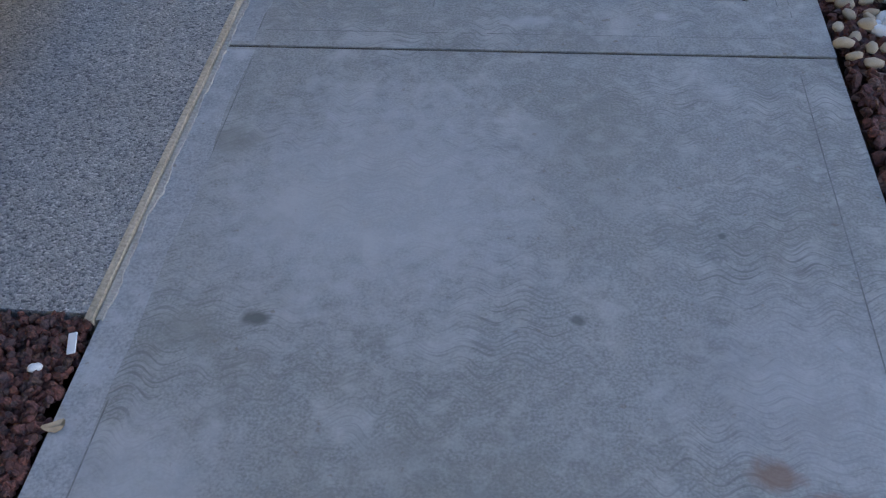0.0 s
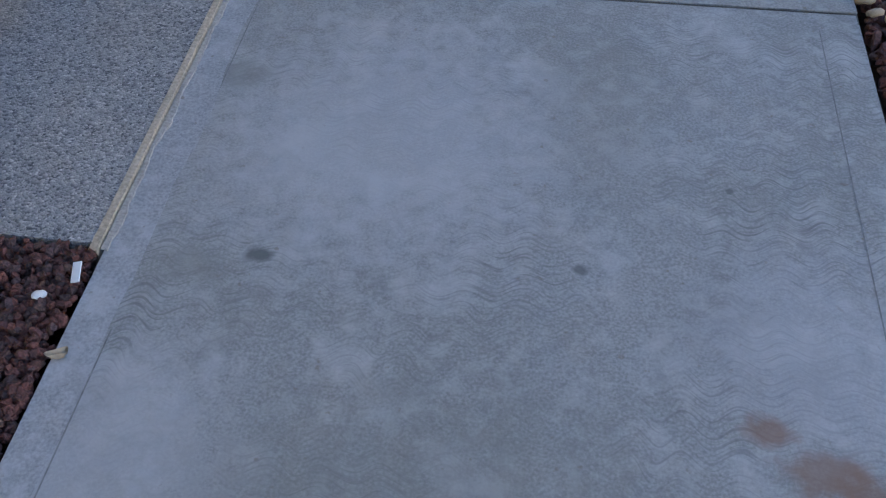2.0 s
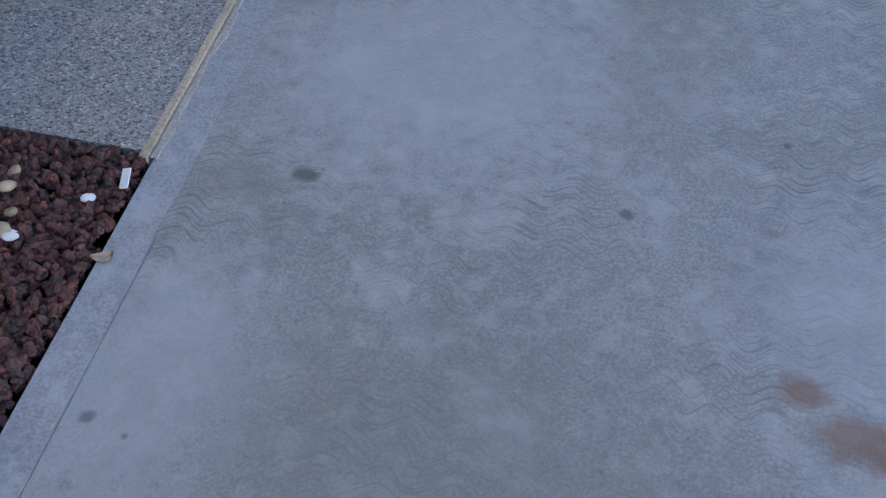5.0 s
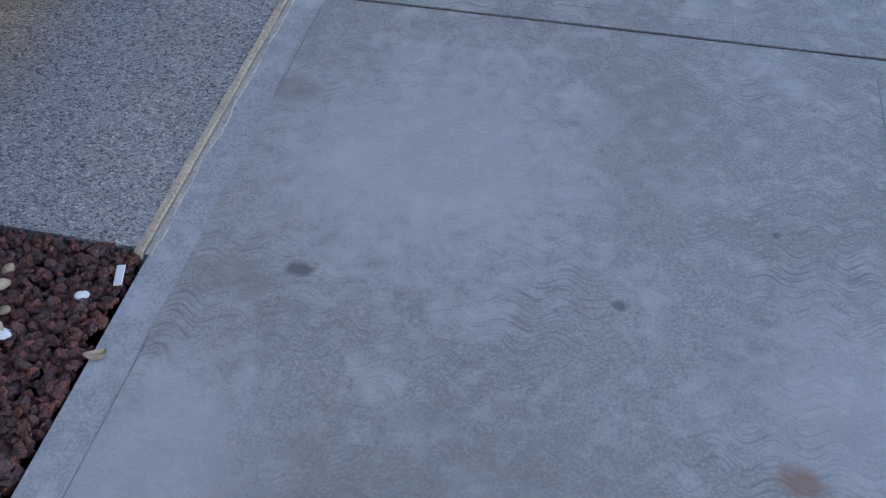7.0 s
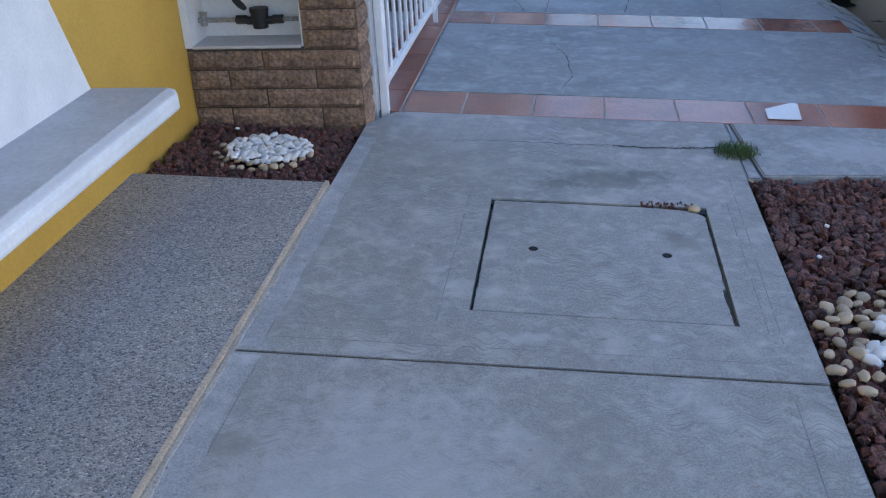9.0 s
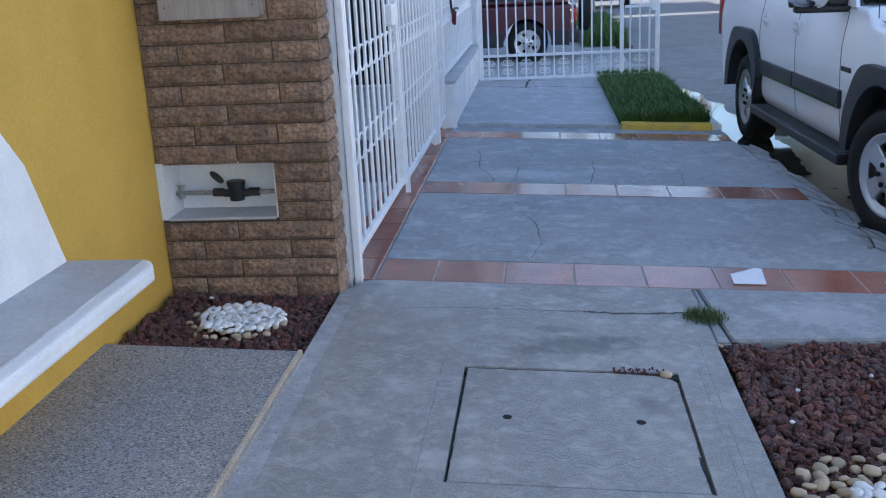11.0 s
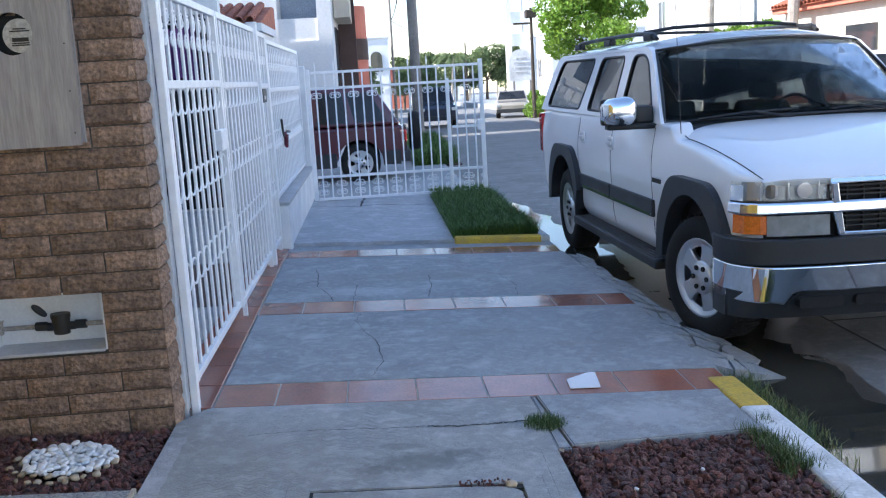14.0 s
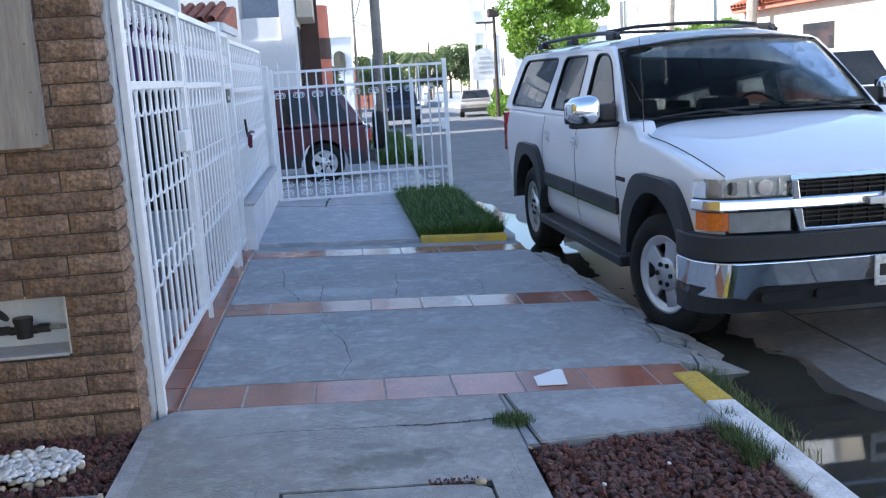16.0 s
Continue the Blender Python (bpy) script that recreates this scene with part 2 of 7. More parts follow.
WHITEP = mat("white_wall_paint", (0.86, 0.86, 0.85), (0.70, 0.71, 0.71), rough=0.7, big=2.5, fine=90, amount=0.05, bump=0.25, depth=0.002)
GREYTOP = mat("grey_painted_cement", (0.52, 0.52, 0.52), (0.42, 0.42, 0.42), rough=0.7, big=3, fine=60, amount=0.1)
STONE = mat("brown_facing_stone", (0.37, 0.238, 0.155), (0.165, 0.112, 0.082), rough=0.85, big=11, fine=60, amount=0.42, bump=1.0, depth=0.014, spread=0.8, per_piece=0.22, coords="Object")
MORTAR = mat("dark_mortar", (0.10, 0.085, 0.07), rough=0.95, bump=0.5)
TERRA = mat("terracotta_tile", (0.36, 0.135, 0.085), (0.25, 0.105, 0.075), rough=0.17, big=6, fine=70, amount=0.14, bump=0.12, depth=0.002, per_piece=0.2, spread=0.8)
GROUT2 = mat("pale_mortar", (0.50, 0.47, 0.42), (0.38, 0.36, 0.33), rough=0.95, big=20, fine=120, amount=0.2, bump=0.9, depth=0.006)
GROUT = mat("tile_grout", (0.40, 0.36, 0.33), rough=0.9, fine=90, bump=0.4)
WHITEIRON = mat("white_enamelled_iron", (0.90, 0.905, 0.91), (0.80, 0.81, 0.82), rough=0.38, big=14, fine=200, amount=0.05, bump=0.1, depth=0.001)
LAVA = mat("red_lava_rock", (0.23, 0.085, 0.066), (0.10, 0.05, 0.045), rough=0.7, big=30, fine=150, amount=0.5, bump=0.9, depth=0.006, per_piece=0.25, spread=0.9)
WHITESTONE = mat("white_pebble", (0.84, 0.84, 0.84), (0.70, 0.70, 0.69), rough=0.5, big=25, fine=120, amount=0.08, per_piece=0.12)
CREAMSTONE = mat("cream_pebble", (0.52, 0.42, 0.29), (0.36, 0.28, 0.19), rough=0.6, big=30, fine=130, amount=0.12, per_piece=0.25)


def hues(m, stops):
    """Gives each piece its own colour out of stops, under the grain that m has."""
    n, l = m.node_tree.nodes, m.node_tree.links
    hs = m.node_tree.nodes["Principled BSDF"].inputs["Base Color"].links[0].from_node
    ge = n.new("ShaderNodeNewGeometry")
    cr = n.new("ShaderNodeValToRGB")
    cr.color_ramp.interpolation = "CONSTANT"
    e = cr.color_ramp.elements
    e[0].color = (*stops[0], 1)
    e[1].position, e[1].color = 1 / len(stops), (*stops[1], 1)
    for i, s in enumerate(stops[2:], 2):
        k = e.new(i / len(stops))
        k.color = (*s, 1)
    l.new(ge.outputs["Random Per Island"], cr.inputs["Fac"])
    mx = n.new("ShaderNodeMix")
    mx.data_type = "RGBA"
    mx.inputs["Factor"].default_value = 0.75
    l.new(hs.inputs["Color"].links[0].from_socket, mx.inputs["A"])
    l.new(cr.outputs["Color"], mx.inputs["B"])
    l.new(mx.outputs["Result"], hs.inputs["Color"])


hues(LAVA, [(0.135, 0.047, 0.036), (0.085, 0.038, 0.033), (0.07, 0.046, 0.047), (0.16, 0.058, 0.042), (0.05, 0.036, 0.038), (0.11, 0.043, 0.036), (0.12, 0.075, 0.058), (0.09, 0.032, 0.027), (0.13, 0.055, 0.05)])
WEEDM = mat("weed_blade", (0.055, 0.11, 0.022), (0.10, 0.14, 0.04), rough=0.6, big=9, fine=50, amount=0.3, bump=0, per_piece=0.4)
SOIL = mat("dark_soil", (0.07, 0.04, 0.03), rough=1.0, fine=80, bump=0.8)
KERBY = mat("worn_yellow_kerb_paint", (0.68, 0.45, 0.05), (0.50, 0.34, 0.08), rough=0.7, big=7, fine=70, amount=0.18, bump=0.4)
KERBW = mat("worn_white_kerb_paint", (0.82, 0.82, 0.81), (0.60, 0.60, 0.58), rough=0.7, big=7, fine=70, amount=0.15, bump=0.4)
GRASSM = mat("grass_blade", (0.055, 0.13, 0.022), (0.09, 0.16, 0.03), rough=0.6, big=9, fine=50, amount=0.3, bump=0, per_piece=0.4)
DRYGRASS = mat("dry_grass_blade", (0.20, 0.19, 0.07), (0.10, 0.14, 0.04), rough=0.7, big=9, fine=50, amount=0.3, bump=0, per_piece=0.4)
WOODP = mat("grey_weathered_plywood", (0.37, 0.34, 0.315), (0.29, 0.265, 0.245), rough=0.8, big=3.0, fine=16, amount=0.12, bump=0.3, stretch=(9, 9, 0.8))
BLACK = mat("black_plastic", (0.018, 0.018, 0.018), rough=0.5, fine=200, bump=0.1)
# near-black colour standing in for unlit depth in holes, slots and openings
DARK = mat("dark_void", (0.012, 0.012, 0.014), rough=0.9, bump=0)
STEEL = mat("galvanised_pipe", (0.42, 0.42, 0.41), (0.30, 0.27, 0.23), rough=0.45, metal=0.7, big=30, fine=90)
PAPER = mat("white_paper", (0.85, 0.86, 0.87), (0.80, 0.81, 0.82), rough=0.8, fine=60, amount=0.03, bump=0.1)
CARWHITE = mat("white_car_paint", (0.86, 0.87, 0.88), (0.85, 0.86, 0.87), rough=0.4, coat=1.0, fine=30, amount=0.004, bump=0)
for link in list(CARWHITE.node_tree.nodes["Principled BSDF"].inputs["Roughness"].links):
    CARWHITE.node_tree.links.remove(link)
REFLECTOR = mat("lamp_reflector", (0.66, 0.67, 0.68), (0.52, 0.53, 0.54), rough=0.28, metal=0.7, big=9, fine=25, amount=0.06, bump=0.05)
LAMPGREY = mat("grey_lamp_lens", (0.30, 0.31, 0.31), (0.22, 0.23, 0.23), rough=0.12, coat=1.0, big=8, fine=30, amount=0.08, bump=0)
CARGREY = mat("dark_grey_trim_plastic", (0.036, 0.039, 0.044), (0.028, 0.031, 0.035), spec=0.35, rough=0.5, fine=250, bump=0.15, depth=0.001)
CHROME = mat("chrome", (0.86, 0.87, 0.88), (0.80, 0.81, 0.82), rough=0.06, metal=1.0, fine=40, amount=0.02, bump=0)
ALLOY = mat("silver_alloy", (0.70, 0.71, 0.72), (0.58, 0.59, 0.60), rough=0.3, metal=0.85, fine=80, amount=0.06, bump=0.05)
RUBBER = mat("tyre_rubber", (0.011, 0.011, 0.012), (0.018, 0.018, 0.017), spec=0.3, rough=0.8, big=8, fine=120, bump=0.3)
CARGLASS = glass("tinted_car_glass", (0.16, 0.18, 0.185), ior=1.52)
WINDSCREEN = glass("clear_car_glass", (0.34, 0.40, 0.38), ior=1.13)
LAMPGLASS = glass("lamp_glass", (0.9, 0.9, 0.9), 0.05)
AMBER = mat("amber_lens", (0.75, 0.19, 0.02), (0.6, 0.13, 0.01), rough=0.15, coat=1.0, bump=0)
REDLENS = mat("red_lens", (0.55, 0.02, 0.02), rough=0.15, coat=1.0, bump=0)
SEATM = mat("grey_seat_cloth", (0.16, 0.15, 0.14), rough=0.9, fine=150)
WATER = mat("still_water", (0.034, 0.033, 0.026), (0.055, 0.052, 0.04), rough=0.05, bump=0.05, depth=0.001, fine=12, amount=0.05, spec=0.4)
WET = mat("wet_road", (0.035, 0.034, 0.031), (0.055, 0.053, 0.048), rough=0.3, big=2.5, fine=60, bump=0.25)

# ---- tools ----
K = 0.0437                      # the pavement falls to the street


def lean(bm):
    for v in bm.verts:
        v.co.z -= K * v.co.x


def box(bm, x0, x1, y0, y1, z0, z1, bevel=0.0, seg=1):
    made = bmesh.ops.create_cube(bm, size=1)["verts"]
    for v in made:
        v.co = ((x0 + x1) / 2 + v.co.x * (x1 - x0), (y0 + y1) / 2 + v.co.y * (y1 - y0), (z0 + z1) / 2 + v.co.z * (z1 - z0))
    if bevel:
        edges = {e for v in made for e in v.link_edges}
        bmesh.ops.bevel(bm, geom=list(edges), offset=bevel, segments=seg, affect="EDGES", profile=0.6)
    return made


def tube(bm, p, q, r, seg=8, r2=None):
    p, q = Vector(p), Vector(q)
    d = q - p
    made = bmesh.ops.create_cone(bm, cap_ends=True, segments=seg, radius1=r, radius2=r if r2 is None else r2, depth=d.length)["verts"]
    m = Matrix.Translation((p + q) / 2) @ d.to_track_quat("Z", "Y").to_matrix().to_4x4()
    bmesh.ops.transform(bm, matrix=m, verts=made)
    return made


def pipe(bm, pts, r, seg=6):
    """One unbroken round bar along a line of points."""
    pts = [Vector(p) for p in pts]
    closed = (pts[0] - pts[-1]).length < 1e-6
    if closed:
        pts = pts[:-1]
    n = len(pts)
    rings, side = [], None
    for i, p in enumerate(pts):
        a, c = (pts[i - 1], pts[(i + 1) % n]) if closed else (pts[max(i - 1, 0)], pts[min(i + 1, n - 1)])
        t = (c - a).normalized()
        if side is None:
            side = t.orthogonal().normalized()
        side = (side - t * side.dot(t)).normalized()
        up = t.cross(side)
        rings.append([bm.verts.new(p + (side * math.cos(2 * math.pi * k / seg) + up * math.sin(2 * math.pi * k / seg)) * r) for k in range(seg)])
    for u, v in zip(rings, rings[1:] + (rings[:1] if closed else [])):
        for k in range(seg):
            bm.faces.new((u[k], u[(k + 1) % seg], v[(k + 1) % seg], v[k]))
    if not closed:
        bm.faces.new(rings[0][::-1])
        bm.faces.new(rings[-1])


def prism(bm, outline, axis, a, b):
    """An outline of 2D points drawn out along an axis from a to b."""
    def co(u, v, w):
        return {"x": (w, u, v), "y": (u, w, v), "z": (u, v, w)}[axis]
    va = [bm.verts.new(co(u, v, a)) for u, v in outline]
    vb = [bm.verts.new(co(u, v, b)) for u, v in outline]
    n = len(outline)
    fs = [bm.faces.new(va), bm.faces.new(vb[::-1])]
    for i in range(n):
        fs.append(bm.faces.new((va[i], vb[i], vb[(i + 1) % n], va[(i + 1) % n])))
    bmesh.ops.recalc_face_normals(bm, faces=fs)
    return va, vb


def part(name, bm, material, parent=None, label="", smooth=False):
    me = bpy.data.meshes.new(name)
    if isinstance(bm, bmesh.types.BMesh):
        bm.to_mesh(me)
        bm.free()
    else:
        me.from_pydata(bm[0], [], bm[1])
    me.materials.append(material)
    if smooth:
        for f in me.polygons:
            f.use_smooth = True
        if smooth > 1:
            me.set_sharp_from_angle(angle=radians(smooth))
    ob = new(name, me)
    if parent:
        ob.parent = parent
    if label:
        ob["label"] = label
    return ob


def B(*args, bevel=0.0, seg=1):
    bm = bmesh.new()
    box(bm, *args, bevel=bevel, seg=seg)
    return bm


def root(name, label, category, m=None, group="", kind=""):
    ob = new(name)
    if m:
        ob.matrix_basis = m
    return tagged(ob, label, category, group, kind)


def softened(ob, width, seg=2):
    md = ob.modifiers.new("bevel", "BEVEL")
    md.width, md.segments, md.limit_method, md.angle_limit = width, seg, "ANGLE", radians(40)
    return ob


def arc(cx, cy, r, a0, a1, n):
    return [(cx + r * math.cos(radians(a0 + (a1 - a0) * i / n)), cy + r * math.sin(radians(a0 + (a1 - a0) * i / n))) for i in range(n + 1)]


def structure(name, bm, material, label, category):
    return tagged(part(name, bm, material), label, category, kind="structure")


rnd = random.Random(7)
ROADZ = -0.225

# ---- ground, road, pavement ----
bm = bmesh.new()
prism(bm, [(-120, -0.29), (12, -0.29), (900, -0.29 - 0.017 * 888), (900, -22), (-120, -1)], "x", -500, 500)
structure("ground", bm, ASPH, "grey worn asphalt ground reaching far off", "ground")
bm = bmesh.new()
prism(bm, [(-40, ROADZ), (12, ROADZ), (300, ROADZ - 0.017 * 288), (300, -7), (-40, -0.6)], "x", 1.6, 9.6)
structure("road", bm, ROADM, "grey worn concrete street with joints", "road")


def slab(name, outline, material, label, top=0.0, thick=0.14, bevel=0.006):
    bm = bmesh.new()
    va, vb = prism(bm, outline, "z", top - thick, top)
    bm.edges.ensure_lookup_table()
    if bevel:
        es = [e for e in bm.edges if all(abs(v.co.z - top) < 1e-6 for v in e.verts)]
        bmesh.ops.bevel(bm, geom=es, offset=bevel, segments=2, affect="EDGES")
    lean(bm)
    return structure(name, bm, material, label, "pavement")


EDGE = -0.628
structure("bed_soil", B(-1.6, 2.0, -4, 4.6, -0.5, -0.16), SOIL, "dark soil under the planting beds", "soil")
slab("pavement_1", [(EDGE, -4), (0.985, -4), (0.985, 2.441), (EDGE, 2.417)], CONC, "grey trowelled concrete pavement slab")
# the second slab, with the opening for the inspection cover
LX0, LX1, LY0, LY1 = 0.004, 0.794, 2.712, 3.552
bm = bmesh.new()
for x0, x1, y0, y1 in ((EDGE, LX0, 2.424, 4.19), (LX1, 0.985, 2.424, 4.19), (LX0, LX1, 2.424, LY0), (LX0, LX1, LY1, 4.19)):
    box(bm, x0, x1, y0, y1, -0.14, 0)
for v in bm.verts:
    if v.co.y < 2.43:
        v.co.y += 0.015 * (v.co.x - EDGE)
lean(bm)
structure("pavement_2", bm, CONC, "grey concrete pavement slab round an inspection cover", "pavement")
slab("pavement_3", [(EDGE, 4.19), (0.985, 4.19), (0.98, 4.51), (-0.52, 4.51), (EDGE, 4.33)], CONC, "grey concrete strip beyond a crack", bevel=0)
slab("pavement_11", [(0.991, 3.87), (1.049, 3.87), (1.007, 4.51), (0.987, 4.51)], CONC2, "narrow wedge of concrete in the joint", top=-0.004)
slab("pavement_4", [(1.056, 3.885), (1.895, 3.985), (1.895, 4.51), (1.012, 4.51)], CONC2, "pale grey concrete slab between bed and driveway", top=0.004)
slab("pavement_5", [(-0.503, 4.853), (2.02, 4.853), (1.985, 6.29), (-0.503, 6.29)], CONC2, "grey cracked concrete driveway panel", top=-0.002)
slab("pavement_6", [(-0.503, 6.622), (1.985, 6.622), (1.90, 8.29), (-0.503, 8.29)], CONC2, "grey cracked concrete driveway panel", top=-0.002)
slab("pavement_7", [(-0.6, 8.61), (1.9, 8.61), (1.88, 8.86), (-0.6, 8.86)], CONC2, "narrow grey concrete strip", top=-0.004)
slab("pavement_8", [(-0.55, 8.865), (1.0, 8.865), (0.98, 12.4), (-0.55, 12.4)], CONC_EDGE, "grey concrete walkway to an iron gate", top=0.03)
bm = bmesh.new()
prism(bm, [(12.41, -0.02), (17.0, -0.31), (30.0, -0.38), (30.0, -0.8), (12.41, -0.5)], "x", -12, 1.75)
structure("pavement_9", bm, CONC2, "grey concrete driveway beyond the gate", "pavement")
# the tooled margins: fine lines pressed along the slab edges
for i, (p, q) in enumerate((((-0.548, -4), (-0.54, 2.36)), ((-0.535, 2.50), (0.90, 2.525)), ((0.90, 2.53), (0.915, 3.85)), ((-0.555, 2.5), (-0.55, 4.1)), ((-0.085, 2.64), (-0.08, 3.6)), ((0.87, 2.66), (0.875, 3.6)), ((0.875, -4), (0.88, 2.36)))):
    bm = bmesh.new()
    d = Vector((q[0] - p[0], q[1] - p[1]))
    n2 = Vector((-d.y, d.x)).normalized() * 0.0016
    k = 40
    for j in range(k):
        if rnd.random() < 0.22:
            continue
        pts = []
        for u, sg in ((j / k, -1), ((j + 1) / k, -1), ((j + 1) / k, 1), (j / k, 1)):
            w = 0.003 * noise.noise((i * 5, u * 9, 0))
            pts.append((p[0] + d.x * u + n2.x * sg + w, p[1] + d.y * u + n2.y * sg, 0.0006))
        f = bm.faces.new([bm.verts.new(c) for c in pts])
        if f.normal.z < 0:
            f.normal_flip()
    lean(bm)
    structure("trim_%d" % (i + 1), bm, TOOLM, "tooled line pressed into the concrete", "tool line")
# inspection cover
cover = root("inspection_cover", "square concrete inspection cover with two lifting holes", "utility cover")
bm = bmesh.new()
rim = [(LX0 + 0.010, LY0 + 0.009), (LX1 - 0.012, LY0 + 0.010), (LX1 - 0.022, LY0 + 0.22), (LX1 - 0.010, LY0 + 0.23), (LX1 - 0.012, LY1 - 0.07), (LX1 - 0.055, LY1 - 0.028), (LX1 - 0.2, LY1 - 0.013), (LX0 + 0.013, LY1 - 0.013)]
worn = []
for (xa, ya), (xb, yb) in zip(rim, rim[1:] + rim[:1]):
    k = max(1, int(math.hypot(xb - xa, yb - ya) / 0.018))
    for j in range(k):
        t = j / k
        w = 0.0025 * noise.noise((xa * 40 + t * 23, ya * 31, 2)) + 0.002 * noise.noise((t * 61, xa * 9, ya * 7))
        worn.append((xa + (xb - xa) * t + w, ya + (yb - ya) * t + w))
prism(bm, worn, "z", -0.1, -0.003)
lean(bm)
softened(part("slab", bm, CONC, cover), 0.004)
for hx, hy in ((0.178, 3.149), (0.622, 3.15)):
    bm = bmesh.new()
    tube(bm, (hx, hy, -0.02), (hx, hy, -0.0015), 0.016, 14)
    lean(bm)
    part("lifting_hole", bm, DARK, cover, "dark lifting hole")
structure("cover_pit", B(LX0 - 0.1, LX1 + 0.1, LY0 - 0.1, LY1 + 0.1, -0.3, -0.2), DARK, "dark pit under the cover", "pit")

# dark strips just below the surface paint the shade inside the cover's gaps
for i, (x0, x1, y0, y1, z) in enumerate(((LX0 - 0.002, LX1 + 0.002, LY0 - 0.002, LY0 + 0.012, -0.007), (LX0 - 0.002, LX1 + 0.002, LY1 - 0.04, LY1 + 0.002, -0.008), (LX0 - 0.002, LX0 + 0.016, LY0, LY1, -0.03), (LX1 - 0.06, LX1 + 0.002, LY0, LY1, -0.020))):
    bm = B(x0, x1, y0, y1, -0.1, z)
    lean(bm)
    structure("joint_fill_%d" % (i + 1), bm, GAP_DARK if i < 2 else GAP_FILL, "dark fill giving the joint its shade and dirt", "joint dirt")
# the slab joint's shade, laid in as a dark strip the same way
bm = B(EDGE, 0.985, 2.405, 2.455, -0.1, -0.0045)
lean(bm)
structure("joint_fill_5", bm, GAP_FILL, "dark fill giving the slab joint its shade and dirt", "joint dirt")
# aggregate pad with its cream form strip
bm = bmesh.new()
prism(bm, [(-1.44, 1.44), (EDGE - 0.022, 1.44), (EDGE - 0.022, 3.6), (-1.44, 3.6)], "z", -0.12, 0.012)
lean(bm)
structure("pavement_10", bm, PADM, "grey washed-aggregate pad beside the bench", "pavement")
bm = bmesh.new()
N = 60
vs = []
for i in range(N + 1):
    y = 1.42 + (3.61 - 1.42) * i / N
    w = 0.004 * noise.noise((0, y * 7, 0)) + 0.004 * noise.noise((3, y * 31, 0))
    vs.append([bm.verts.new(c) for c in ((EDGE - 0.021, y, -0.1), (EDGE - 0.021, y, 0.015), (EDGE - 0.006 + w * 0.4, y, 0.014), (EDGE - 0.004 + w * 0.4, y, -0.1))])
for a, b in zip(vs, vs[1:]):
    for k in range(3):
        bm.faces.new((a[k], a[k + 1], b[k + 1], b[k]))
lean(bm)
structure("trim_20", bm, WOODSTRIP, "cream timber form strip along the pad", "edging")

# pale smeared margin beside the strip, and a crumbly mortar bead on its edge
def ribbon(name, y0, y1, inner, outer, z, material, label, n=150):
    bm = bmesh.new()
    prev = None
    for i in range(n + 1):
        y = y0 + (y1 - y0) * i / n
        cur = [bm.verts.new((inner(y), y, z - 0.03)), bm.verts.new((inner(y), y, z)), bm.verts.new((outer(y), y, z)), bm.verts.new((outer(y), y, z - 0.03))]
        if prev:
            for q in range(3):
                bm.faces.new((prev[q], prev[q + 1], cur[q + 1], cur[q]))
        prev = cur
    lean(bm)
    return structure(name, bm, material, label, "slab edge")


ribbon("trim_21", -4, 2.40, lambda y: EDGE + 0.003, lambda y: -0.545 + 0.016 * noise.noise((y * 3, 0, 1)) + 0.006 * noise.noise((y * 15, 0, 2)), 0.0007, CONC_EDGE, "pale trowelled margin of the slab")
ribbon("trim_22", 2.44, 4.15, lambda y: EDGE + 0.003, lambda y: -0.55 + 0.018 * noise.noise((y * 3, 0, 4)) + 0.006 * noise.noise((y * 15, 0, 5)), 0.0007, CONC_EDGE, "pale trowelled margin of the slab")
ribbon("trim_23", 1.43, 3.58, lambda y: EDGE - 0.003, lambda y: EDGE + 0.010 + 0.011 * noise.noise((y * 9, 0, 7)) + 0.006 * noise.noise((y * 40, 0, 8)), 0.006, GROUT2, "crumbly pale mortar bead along the strip", 260)

# kerb: yellow near the driveway, then white
def kerb(name, pts, material, label, top=0.006, w=0.15):
    bm = bmesh.new()
    prism(bm, [pts[0], (pts[0][0] + w, pts[0][1]), (pts[1][0] + w, pts[1][1]), pts[1]], "z", -0.45, top)
    lean(bm)
    ob = structure(name, bm, material, label, "kerb")
    return softened(ob, 0.02, 3)


kerb("kerb_1", [(1.898, 4.70), (1.903, 4.27)], KERBY, "worn yellow painted concrete kerb")
kerb("kerb_2", [(1.903, 4.267), (1.95, -4)], KERBW, "worn white painted concrete kerb")
kerb("kerb_3", [(1.0, 8.90), (1.0, 8.80)], KERBY, "worn yellow painted kerb of the grass bed", 0.06, 0.80)
kerb("kerb_4", [(1.68, 12.4), (1.79, 8.905)], KERBW, "white painted kerb beside the grass bed", 0.04, 0.11)
structure("bed_soil_2", B(0.99, 1.75, 8.9, 12.4, -0.4, -0.03), SOIL, "dark soil of the grass bed", "soil")

# terracotta bands: bedding with grout, and each tile
def band(name, y0, y1, x0, xs, x1):
    bm = B(x0, x1, y0, y1, -0.12, -0.0035)
    lean(bm)
    bed = structure(name, bm, GROUT, "band of glazed terracotta tiles across the driveway", "tile band")
    cuts = [x0] + [x for x in xs if x0 + 0.03 < x < x1 - 0.03] + [x1]
    for a, b in zip(cuts, cuts[1:]):
        bm = B(a + 0.0035, b - 0.0035, y0 + 0.004, y1 - 0.004, -0.05, -0.001 + rnd.uniform(-0.001, 0.001), bevel=0.002)
        lean(bm)
        part("tile", bm, TERRA, bed)
    return bed


